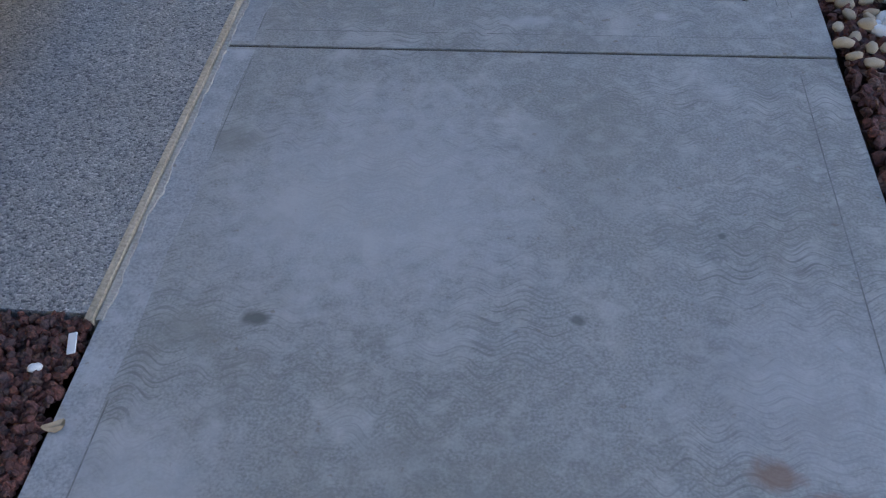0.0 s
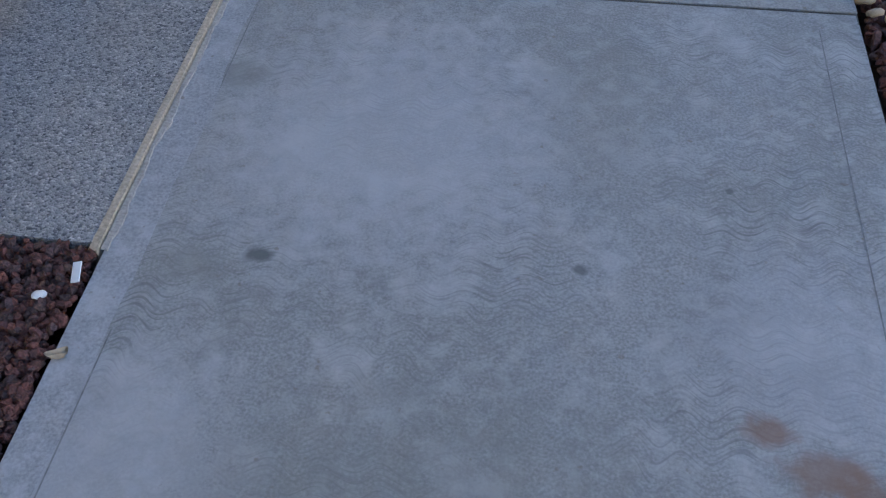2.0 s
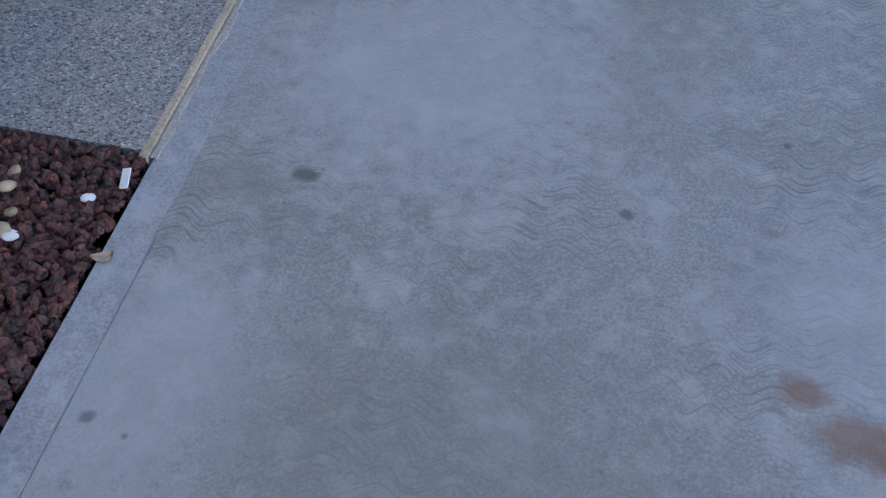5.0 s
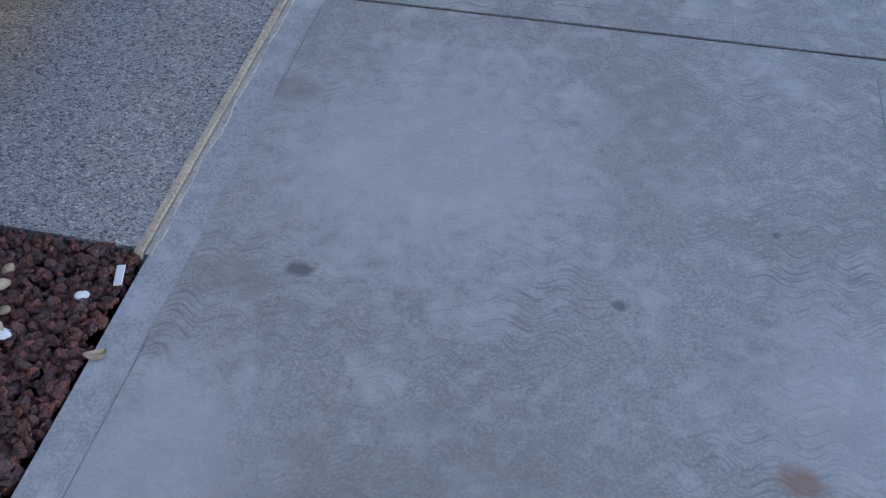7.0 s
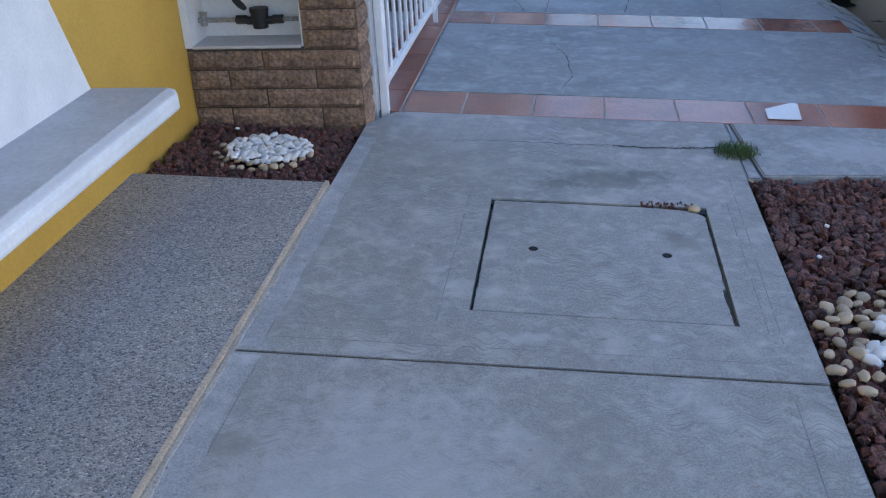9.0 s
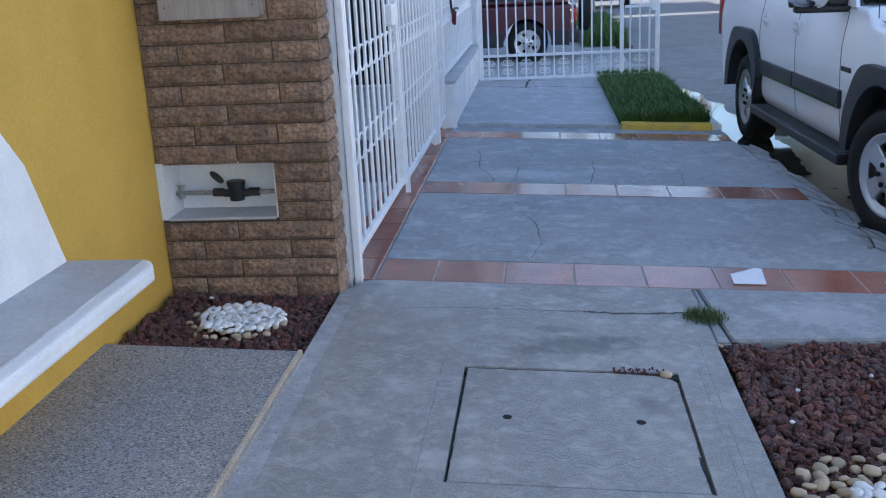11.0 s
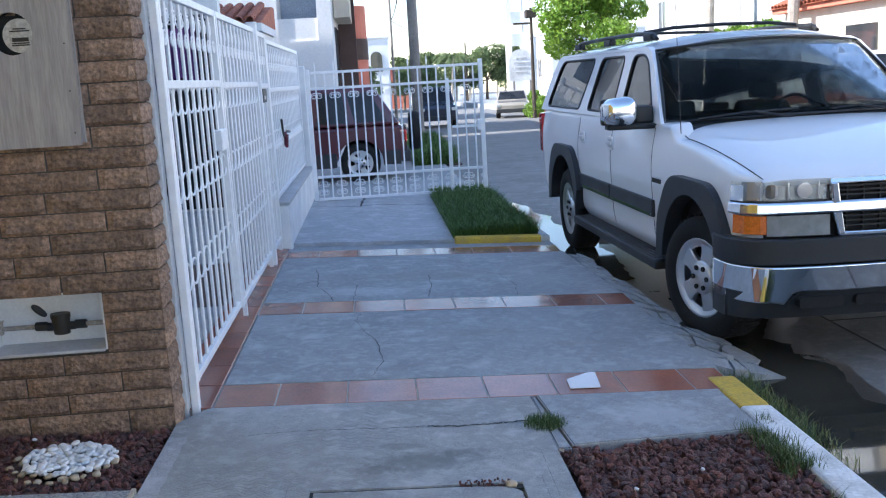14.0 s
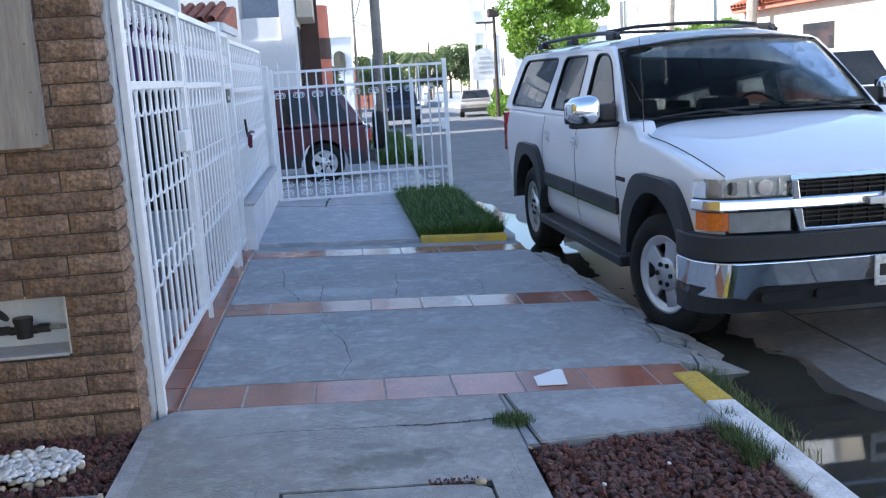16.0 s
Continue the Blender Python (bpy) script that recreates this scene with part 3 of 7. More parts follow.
TX = [-0.22 + 0.3355 * k for k in range(-1, 8)]
TILE_BANDS = [("tile_band_1", 4.514, 4.85, -0.503, 2.0), ("tile_band_2", 6.293, 6.619, -0.503, 1.985), ("tile_band_3", 8.293, 8.607, -0.503, 1.885)]
bm = B(-0.75, -0.505, 4.5, 8.86, -0.12, -0.004)
lean(bm)
strip = structure("tile_strip", bm, GROUT, "strip of red tiles under the iron fence", "tile strip")
for i in range(13):
    bm = B(-0.742, -0.508, 4.505 + i * 0.335, 4.832 + i * 0.335, -0.05, 0.004 + rnd.uniform(-0.001, 0.001), bevel=0.003)
    lean(bm)
    part("tile", bm, TERRA, strip)
for nm, y0, y1, x0, x1 in TILE_BANDS:
    band(nm, y0, y1, x0, TX, x1)

# ---- house wall with bench, stone pillar ----
# upper height and the unseen shell behind are added to shade the pavement
structure("wall_west", B(-1.68, -1.432, -8, 4.5, -0.4, 6.4), YELLOW, "ochre yellow stucco house wall", "wall")
structure("wall_back", B(-9, -1.69, -8, -7.8, -0.4, 6.4), WHITEP, "white house wall", "wall")
structure("wall_inner", B(-9, -1.69, 4.3, 4.5, -0.4, 6.4), WHITEP, "white house wall", "wall")
structure("wall_far_side", B(-9.2, -9.0, -8, 4.5, -0.4, 6.4), WHITEP, "white house wall", "wall")
# unseen roof slab, extended past the wall to keep sun off the car's hood
structure("ceiling", B(-9.2, -1.2, -8.1, 5.3, 6.41, 6.6), WHITEP, "unseen flat roof drawn out to block sun", "roof")
bench = root("bench", "white plastered masonry bench with a grey top", "bench")
bm = bmesh.new()
prism(bm, [(-1.43, -3.0), (-1.075, -3.0), (-1.06, 3.32), (-1.09, 3.385), (-1.13, 3.40), (-1.43, 3.40)], "z", 0.425, 0.49)
softened(part("front_edge", bm, WHITEP, bench), 0.018, 3)
part("seat", B(-1.428, -1.115, -2.99, 3.375, 0.48, 0.494, bevel=0.002), GREYTOP, bench, "grey cement bench top")
bm = bmesh.new()
prism(bm, [(-3.0, 0.49), (3.365, 0.49), (3.20, 0.88), (3.05, 1.06), (-3.0, 1.06)], "x", -1.43, -1.40)
part("backrest", bm, WHITEP, bench, "white plastered back with a slanting end")

pillar = structure("pillar", B(-1.43, -0.645, 4.325, 4.52, -0.3, 0.387), MORTAR, "brown stone-faced pillar with a meter niche", "pillar")
for x0, x1, z0, z1 in ((-0.885, -0.645, 0.387, 0.652), (-1.43, -1.405, 0.387, 0.652), (-1.43, -0.645, 0.652, 2.6)):
    part("core", B(x0, x1, 4.325, 4.52, z0, z1), MORTAR, pillar)
part("niche_edge", B(-1.4295, -1.4045, 4.309, 4.3245, 0.389, 0.650), WHITEP, pillar)
niche = part("niche", B(-1.404, -0.886, 4.505, 4.519, 0.388, 0.651), WHITEP, pillar, "white painted meter niche")
part("niche_side", B(-1.404, -1.396, 4.312, 4.504, 0.388, 0.651), WHITEP, pillar)
part("niche_side", B(-0.894, -0.886, 4.33, 4.504, 0.388, 0.651), WHITEP, pillar)
part("niche_top", B(-1.395, -0.895, 4.33, 4.504, 0.643, 0.651), WHITEP, pillar)
part("niche_sill", B(-1.395, -0.895, 4.308, 4.504, 0.384, 0.398, bevel=0.003), GREYTOP, pillar, "grey cement niche sill")


def stone_piece(w, h, d, seed):
    """A split stone: rough bulging face towards -y, from (0,0,0)."""
    bm = bmesh.new()
    nx, nz = max(4, int(w / 0.032)), 5
    grid = []
    for k in range(nz + 1):
        rowv = []
        for i in range(nx + 1):
            u, v = i / nx, k / nz
            e = min(u * nx, (1 - u) * nx, v * nz, (1 - v) * nz)
            x = u * w + (0.003 * noise.noise((seed, v * 3, 1)) if i in (0, nx) else 0)
            z = v * h + 0.002 * noise.noise((seed + 9, u * w * 14, k)) * (1 if k in (0, nz) else 0.4)
            y = -d * (0.25 + 0.75 * min(1, e * 1.1)) - 0.006 * noise.noise((seed * 5.1 + u * w * 34, v * 6, 3)) * min(1, e) - 0.008 * noise.noise((seed * 3.7 + u * w * 13, v * 2.4, seed)) * min(1, e)
            rowv.append(bm.verts.new((x, y, z)))
        grid.append(rowv)
    for k in range(nz):
        for i in range(nx):
            bm.faces.new((grid[k][i], grid[k][i + 1], grid[k + 1][i + 1], grid[k + 1][i]))
    back = [bm.verts.new(c) for c in ((0, 0, 0), (w, 0, 0), (w, 0, h), (0, 0, h))]
    bm.faces.new([*reversed(grid[0])] + [back[0], back[1]])
    bm.faces.new(grid[nz] + [back[2], back[3]])
    bm.faces.new([r[0] for r in grid] + [back[3], back[0]])
    bm.faces.new([r[nx] for r in reversed(grid)] + [back[1], back[2]])
    return bm


bm = bmesh.new()
prev = None
for i in range(81):
    z = -0.06 + 2.5 * i / 80
    w = 0.007 * noise.noise((0, 0, z * 14)) + 0.004 * noise.noise((5, 0, z * 45))
    cur = [bm.verts.new(c) for c in ((-0.66, 4.50, z), (-0.612 + w, 4.492, z), (-0.600 + w * 0.5, 4.512, z), (-0.66, 4.525, z))]
    if prev:
        for q in range(3):
            bm.faces.new((prev[q], prev[q + 1], cur[q + 1], cur[q]))
    prev = cur
part("plaster_fillet", bm, WHITEP, pillar, "rough white plaster fillet beside the post")
PX0, PX1 = -1.43, -0.622
CZ = [-0.06, 0.108] + [0.108 + 0.0887 * k for k in range(1, 28)]
stone_jobs = []
for c, (z0, z1) in enumerate(zip(CZ, CZ[1:])):
    W = PX1 - PX0
    cuts = [0, 0.46, 1] if c % 2 else [0, 0.225, 0.735, 1]
    cuts = [PX0 + W * (q + (rnd.uniform(-0.025, 0.025) if 0 < q < 1 else 0)) for q in cuts]
    if 0.37 < z0 < 0.6:
        cuts = [-0.884, PX1]
    for a, b in zip(cuts, cuts[1:]):
        stone_jobs.append((a, b, z0, z1, False, c))
    stone_jobs.append((4.315, 4.5, z0, z1, True, c))


def lay_stones():
    for a, b, z0, z1, side, c in stone_jobs:
        bm = stone_piece(b - a - 0.008, z1 - z0 - 0.006, 0.021, rnd.uniform(0, 90))
        ob = part("stone", bm, STONE, pillar, smooth=False)
        if side:
            ob.matrix_basis = pose(-0.636, a, z0 + 0.002, 0, 0, 90)
        else:
            ob.matrix_basis = pose(a + 0.002, 4.327, z0 + 0.002)


# plywood meter cover with a round hole and the meter behind it
BROWNNAIL = mat("rusty_nail", (0.10, 0.07, 0.055), rough=0.8)
mbox = root("meter_cover", "weathered grey plywood board over an electricity meter", "meter cover")
bm = bmesh.new()
hole = arc(-1.097, 1.738, 0.085, 0, 360, 28)[:-1]
ring_o = []
X0, X1, Z0, Z1 = -1.304, -0.862, 1.278, 2.06
for hx, hz in hole:
    dx, dz = hx + 1.097, hz - 1.738
    s = min((X1 + 1.097) / dx if dx > 1e-6 else (X0 + 1.097) / dx if dx < -1e-6 else 9, (Z1 - 1.738) / dz if dz > 1e-6 else (Z0 - 1.738) / dz if dz < -1e-6 else 9)
    ring_o.append((-1.097 + dx * s, 1.738 + dz * s))
n = len(hole)
F0 = [[bm.verts.new((x, y, z)) for x, z in lst] for lst in (hole, ring_o) for y in (4.268, 4.286)]
for i in range(n):
    j = (i + 1) % n
    bm.faces.new((F0[0][i], F0[0][j], F0[2][j], F0[2][i]))
    bm.faces.new((F0[1][i], F0[3][i], F0[3][j], F0[1][j]))
    bm.faces.new((F0[0][i], F0[1][i], F0[1][j], F0[0][j]))
    bm.faces.new((F0[2][i], F0[2][j], F0[3][j], F0[3][i]))
for xx, zz in ((X0, Z0), (X1, Z0), (X0, Z1), (X1, Z1)):
    near = sorted(range(n), key=lambda i: (ring_o[i][0] - xx) ** 2 + (ring_o[i][1] - zz) ** 2)[:2]
    a = bm.verts.new((xx, 4.268, zz))
    b = bm.verts.new((xx, 4.286, zz))
    bm.faces.new((F0[2][near[0]], F0[2][near[1]], a))
    bm.faces.new((F0[3][near[0]], F0[3][near[1]], b))
part("board", bm, WOODP, mbox)
for x in (X0 + 0.012, X1 - 0.012):
    part("batten", B(x - 0.014, x + 0.014, 4.287, 4.308, Z0 + 0.01, Z1), WOODP, mbox)
for x in (X0 + 0.028, X1 - 0.03):
    for z in (1.33, 1.5, 1.69, 1.88):
        bm = bmesh.new()
        tube(bm, (x, 4.264, z), (x, 4.27, z), 0.0035, 8)
        part("nail", bm, BROWNNAIL, mbox, "rusty nail head")
part("recess", B(-1.22, -0.97, 4.302, 4.306, 1.62, 1.86), DARK, mbox, "dark recess behind the hole")
bm = bmesh.new()
tube(bm, (-1.063, 4.300, 1.73), (-1.063, 4.272, 1.73), 0.068, 28)
meter = part("meter_dial", bm, mat("meter_grey", (0.42, 0.41, 0.38), (0.36, 0.35, 0.32), rough=0.35, coat=0.4, fine=90), mbox, "round grey electricity meter")
for z, w in ((1.748, 0.08), (1.757, 0.05), (1.70, 0.07), (1.692, 0.07)):
    part("dial_bar", B(-1.063 - w / 2, -1.063 + w / 2, 4.2695, 4.2725, z - 0.0025, z + 0.0025), BLACK, meter)
part("dial_window", B(-1.095, -1.03, 4.269, 4.273, 1.706, 1.722), BLACK, meter)

# water meter in the niche
wm = root("water_meter", "black water meter on a grey pipe, lid open", "water meter", pose(-1.107, 4.43, 0.487) @ Matrix.Diagonal((1, 0.85, 0.85, 1)) @ pose(1.107, -4.43, -0.52))
bm = bmesh.new()
tube(bm, (-1.395, 4.43, 0.52), (-1.20, 4.43, 0.52), 0.013, 10)
tube(bm, (-1.37, 4.43, 0.49), (-1.37, 4.43, 0.56), 0.015, 10)
box(bm, -1.39, -1.35, 4.425, 4.435, 0.558, 0.566)
part("pipe", bm, STEEL, wm)
bm = bmesh.new()
tube(bm, (-1.01, 4.43, 0.52), (-0.895, 4.43, 0.52), 0.013, 10)
tube(bm, (-0.91, 4.43, 0.52), (-0.91, 4.43, 0.60), 0.014, 10)
part("pipe", bm, STEEL, wm)
for a, b in ((-1.215, -1.165), (-1.045, -0.995)):
    bm = bmesh.new()
    tube(bm, (a, 4.43, 0.52), (b, 4.43, 0.52), 0.024, 6)
    part("coupling", bm, BLACK, wm)
bm = bmesh.new()
tube(bm, (-1.105, 4.43, 0.475), (-1.105, 4.43, 0.56), 0.034, 20, 0.04)
tube(bm, (-1.165, 4.43, 0.515), (-1.045, 4.43, 0.515), 0.022, 12)
tube(bm, (-1.105, 4.43, 0.56), (-1.105, 4.43, 0.583), 0.043, 20)
part("body", bm, BLACK, wm)
bm = bmesh.new()
tube(bm, (-1.158, 4.43, 0.585), (-1.166, 4.43, 0.590), 0.001, 4)
tube(bm, (0, 0, 0), (0, 0, 0.006), 0.042, 20)
vs = [v for v in bm.verts if v.co.y < 1]
bmesh.ops.transform(bm, matrix=pose(-1.195, 4.43, 0.602, 0, 50, 0), verts=vs)
part("lid", bm, BLACK, wm, "open black lid")

# ---- white iron fence ----
def ring_mesh(name, w, h, r, turns=1.0, n=14, grow=0.0):
    bm = bmesh.new()
    pts = []
    for i in range(n + 1):
        a = 2 * math.pi * turns * i / n
        k = 1 - grow * i / n
        pts.append((0, math.cos(a) * w / 2 * k, math.sin(a) * h / 2 * k))
    pipe(bm, pts, r, 5)
    me = bpy.data.meshes.new(name)
    bm.to_mesh(me)
    bm.free()
    me.materials.append(WHITEIRON)
    return me


def bar_mesh(length, r, shape=4):
    bm = bmesh.new()
    tube(bm, (0, 0, 0), (0, 0, length), r * (1.35 if shape == 4 else 1), shape)
    me = bpy.data.meshes.new("bar")
    bm.to_mesh(me)
    bm.free()
    me.materials.append(WHITEIRON)
    return me


def share(name, me, parent, m):
    ob = new(name, me)
    ob.parent = parent
    ob.matrix_basis = m
    return ob


FX = -0.575
OVAL = ring_mesh("ring", 0.17, 0.125, 0.0055, n=16)
CURL = ring_mesh("scroll", 0.075, 0.085, 0.005, 1.6, 16, 0.7)


def fence_leaf(label, y0, y1, zb, zt, mid, ovals, rails=(), gap=0.168, group="white iron fence leaves"):
    """Square frame, round bars, rows of rings between the bars, scrolls in the top field."""
    leaf = root("fence_gate", label, "iron fence", pose(FX, y0, 0), group)
    L = y1 - y0
    for y in (0.018, L - 0.018):
        part("upright", B(-0.018, 0.018, y - 0.018, y + 0.018, zb, zt, bevel=0.003), WHITEIRON, leaf)
    for z in (zb + 0.02, mid, *rails, zt - 0.018):
        part("rail", B(-0.015, 0.015, 0.037, L - 0.037, z - 0.019, z + 0.019, bevel=0.003), WHITEIRON, leaf)
    k = max(2, round(L / gap))
    me = bar_mesh(zt - zb - 0.08, 0.0095, 7)
    cell = (L - 0.036) / k
    for i in range(1, k):
        share("bar", me, leaf, pose(0, 0.018 + cell * i, zb + 0.04, 0, 0, 20))
    for i in range(k):
        y = 0.018 + cell * (i + 0.5)
        for z in (*ovals, mid - 0.078):
            share("ring", OVAL, leaf, pose(0, y, z) @ Matrix.Diagonal((1, (cell - 0.02) / 0.17, 1, 1)))
        for dy, dz, turn in ((-0.04, 0.045, 0), (0.04, -0.045, 180)):
            share("scroll", CURL, leaf, pose(0, y + dy, mid + 0.26 + dz, turn, 0, 0))
    return leaf


leaf1 = fence_leaf("white wrought-iron fence leaf with rings and bars", 4.535, 6.07, 0.14, 1.93, 1.505, (1.03, 0.62))
leaf2 = fence_leaf("white wrought-iron gate leaf with rings and bars", 6.10, 7.955, 0.12, 1.93, 1.495, (1.02, 0.61))
leaf3 = fence_leaf("white wrought-iron fence leaf beside the low wall", 8.045, 8.735, 0.11, 1.92, 1.48, (1.01, 0.60))
leaf4 = fence_leaf("white wrought-iron fence panel standing on a low wall", 8.755, 12.3, 0.475, 1.88, 1.44, (1.01,), (0.93,))
part("lock_box", B(-0.03, 0.03, 1.30, 1.50, 1.12, 1.24, bevel=0.006), WHITEIRON, leaf1, "white lock box")
for (y, zb, zt, hw) in ((4.508, -0.05, 2.4, 0.019), (8.0, -0.02, 1.965, 0.036)):
    post = root("fence_post", "square white iron fence post", "post", pose(FX, y, 0), "white fence posts")
    part("shaft", B(-hw, hw, -hw, hw, zb, zt, bevel=0.004), WHITEIRON, post)
    part("cap", B(-hw - 0.005, hw + 0.005, -hw - 0.005, hw + 0.005, zt + 0.001, zt + 0.012, bevel=0.004), WHITEIRON, post)
for y in (6.27, 7.91, 8.70):
    bm = B(FX - 0.014, FX + 0.014, y - 0.014, y + 0.014, 0.0, 0.14)
    tagged(part("gate_stop", bm, WHITEIRON), "short white iron foot under the gate", "gate foot", "gate feet")
lock = root("padlock_tag", "dark plastic tag tied to the fence", "tag", pose(FX + 0.03, 8.02, 1.40, 0, 0, 0))
part("plate", B(0, 0.012, 0, 0.26, -0.055, 0.055, bevel=0.005), BLACK, lock)
part("mark", B(0.0125, 0.0145, 0.06, 0.18, -0.03, 0.0), GREYTOP, lock, "pale worn mark")
chain = root("gate_chain", "dark red wrapped chain and padlock on the gate", "padlock")
CLOTHR = mat("dark_red_cloth", (0.16, 0.02, 0.04), rough=0.9)
bm = bmesh.new()
pipe(bm, [(FX + 0.03, 9.62, 1.02), (FX + 0.04, 9.66, 0.97), (FX + 0.03, 9.70, 0.90), (FX + 0.035, 9.76, 0.98), (FX + 0.03, 9.80, 0.88), (FX + 0.035, 9.84, 0.99)], 0.018)
part("wrap", bm, CLOTHR, chain)
bm = bmesh.new()
pipe(bm, [(FX + 0.03, 9.45, 1.16), (FX + 0.035, 9.47, 1.05), (FX + 0.03, 9.62, 0.99), (FX + 0.03, 9.95, 1.02), (FX + 0.03, 10.25, 1.0)], 0.012)
part("link", bm, BLACK, chain)

lw = structure("wall_low", B(-0.74, -0.475, 8.75, 12.35, -0.2, 0.42, bevel=0.01), WHITEP, "low white plastered wall under the fence", "wall")
part("coping", B(-0.755, -0.465, 8.745, 12.36, 0.421, 0.45, bevel=0.006), GREYTOP, lw, "grey cement coping")
gp = root("gate_pier", "white concrete gate pier at the end of the fence", "pier")
part("shaft", B(-0.62, -0.49, 12.37, 12.50, -0.2, 1.70, bevel=0.02, seg=3), WHITEP, gp)

# ---- iron gate across the walkway ----
gate = root("walkway_gate", "white wrought-iron gate with scrolls across the walkway", "gate", pose(0, 12.0, 0))
GX0, GX1 = -0.455, 1.69
for x, z1 in ((GX0 + 0.02, 1.64), (GX1 - 0.02, 1.66)):
    part("upright", B(x - 0.025, x + 0.025, -0.025, 0.025, 0.0 if x < 0 else -0.12, z1, bevel=0.004), WHITEIRON, gate)
for z, x1 in ((0.06, GX1 - 0.05), (0.335, GX1 - 0.05), (1.41, GX1 - 0.05), (1.60, GX1 - 0.05)):
    part("rail", B(GX0 + 0.05, x1, -0.012, 0.012, z - 0.016, z + 0.016, bevel=0.003), WHITEIRON, gate)
part("rail", B(1.29, GX1 - 0.05, -0.012, 0.012, 0.84, 0.87), WHITEIRON, gate)
part("door_upright", B(1.235, 1.275, -0.02, 0.02, 0.04, 1.45, bevel=0.003), WHITEIRON, gate)
k = 19
me = bar_mesh(1.52, 0.0092)
for i in range(1, k):
    x = GX0 + (GX1 - GX0) * i / k
    share("bar", me, gate, pose(x, 0, 0.07, 0, 0, 45))
SPIRAL = ring_mesh("scroll", 0.085, 0.085, 0.0045, 1.6, 18, 0.75)
for i in range(k):
    x = GX0 + (GX1 - GX0) * (i + 0.5) / k
    for z, flip in ((1.32, 0), (0.25, 180), (0.14, 0)):
        share("scroll", SPIRAL, gate, pose(x - 0.025 if i % 2 else x + 0.025, 0, z, flip, 0, 90 if i % 2 else -90))
bm = bmesh.new()
tube(bm, (0, 0, 0), (0, 0, 0.05), 0.006, 6, 0.014)
tube(bm, (0, 0, 0.05), (0, 0, 0.12), 0.014, 6, 0.001)
spm = bpy.data.meshes.new("spike")
bm.to_mesh(spm)
bm.free()
spm.materials.append(WHITEIRON)
for i in (1, 3, 11, 13):
    share("spike", spm, gate, pose(GX0 + (GX1 - GX0) * i / k, 0, 1.62))
part("latch", B(1.60, 1.66, -0.03, 0.03, 0.80, 0.93, bevel=0.005), WHITEIRON, gate)

# ---- large white estate car ----
def loft(slices):
    """Joins outlines of equal length, one after another along x, with closed ends."""
    bm = bmesh.new()
    rows = [[bm.verts.new((x, y, z)) for y, z in o] for x, o in slices]
    n = len(rows[0])
    for a, b in zip(rows, rows[1:]):
        for i in range(n):
            bm.faces.new((a[i], a[(i + 1) % n], b[(i + 1) % n], b[i]))
    bm.faces.new(rows[0][::-1])
    bm.faces.new(rows[-1])
    bmesh.ops.recalc_face_normals(bm, faces=bm.faces)
    return bm


def lathe(profile, seg=36):
    """Turns (x, r) points about the x axis."""
    bm = bmesh.new()
    rows = [[bm.verts.new((x, r * math.cos(2 * math.pi * i / seg), r * math.sin(2 * math.pi * i / seg))) for i in range(seg)] for x, r in profile]
    for a, b in zip(rows, rows[1:]):
        for i in range(seg):
            bm.faces.new((a[i], a[(i + 1) % seg], b[(i + 1) % seg], b[i]))
    bmesh.ops.recalc_face_normals(bm, faces=bm.faces)
    return bm


def wheel(car, m, R=0.385, W=0.25, name="wheel", spokes=5):
    """Outer face towards -x."""
    w = new(name)
    w.parent = car
    w.matrix_basis = m
    prof = [(0.02, R * 0.61), (0.0, R * 0.66), (-0.01, R * 0.80), (0.0, R * 0.93), (0.03, R * 0.985), (0.06, R), (W - 0.06, R), (W - 0.02, R * 0.97), (W, R * 0.85), (W, R * 0.6)]
    part("tyre", lathe(prof, 40), RUBBER, w, smooth=True)
    bm = bmesh.new()
    for i in range(60):
        a = 2 * math.pi * i / 60
        for x0, x1, sh in ((0.035, 0.09, 0), (0.10, 0.155, 0.03), (0.165, 0.215, 0)):
            made = box(bm, x0, x1, -0.011, 0.011, R - 0.004, R + 0.007)
            bmesh.ops.transform(bm, matrix=Matrix.Rotation(a + sh, 4, "X"), verts=made)
    part("tread", bm, RUBBER, w)
    part("rim", lathe([(0.03, R * 0.50), (0.02, R * 0.595), (0.004, R * 0.635), (0.010, R * 0.655), (0.05, R * 0.63), (0.2, R * 0.56)], 40), ALLOY, w, smooth=True)
    # near-black disc stands in for the shade behind the spokes
    bm = bmesh.new()
    tube(bm, (0.12, 0, 0), (0.13, 0, 0), R * 0.6, 32)
    part("brake_disc", bm, DARK, w)
    for i in range(spokes):
        bm = bmesh.new()
        prism(bm, [(-R * 0.13, R * 0.16), (R * 0.13, R * 0.16), (R * 0.14, R * 0.38), (R * 0.21, R * 0.59), (-R * 0.21, R * 0.59), (-R * 0.15, R * 0.40)], "x", 0.025, 0.06)
        bmesh.ops.transform(bm, matrix=Matrix.Rotation(2 * math.pi * i / spokes + 0.3, 4, "X"), verts=bm.verts)
        softened(part("spoke", bm, ALLOY, w), 0.008)
    part("hub", lathe([(0.01, 0.001), (0.01, R * 0.24), (0.02, R * 0.275), (0.06, R * 0.29)], 30), ALLOY, w, smooth=True)
    for i in range(6):
        a = 2 * math.pi * i / 6
        bm = bmesh.new()
        tube(bm, (0.0, math.cos(a) * R * 0.175, math.sin(a) * R * 0.175), (0.015, math.cos(a) * R * 0.175, math.sin(a) * R * 0.175), 0.016, 8)
        part("wheel_nut", bm, DARK, w)
    return w


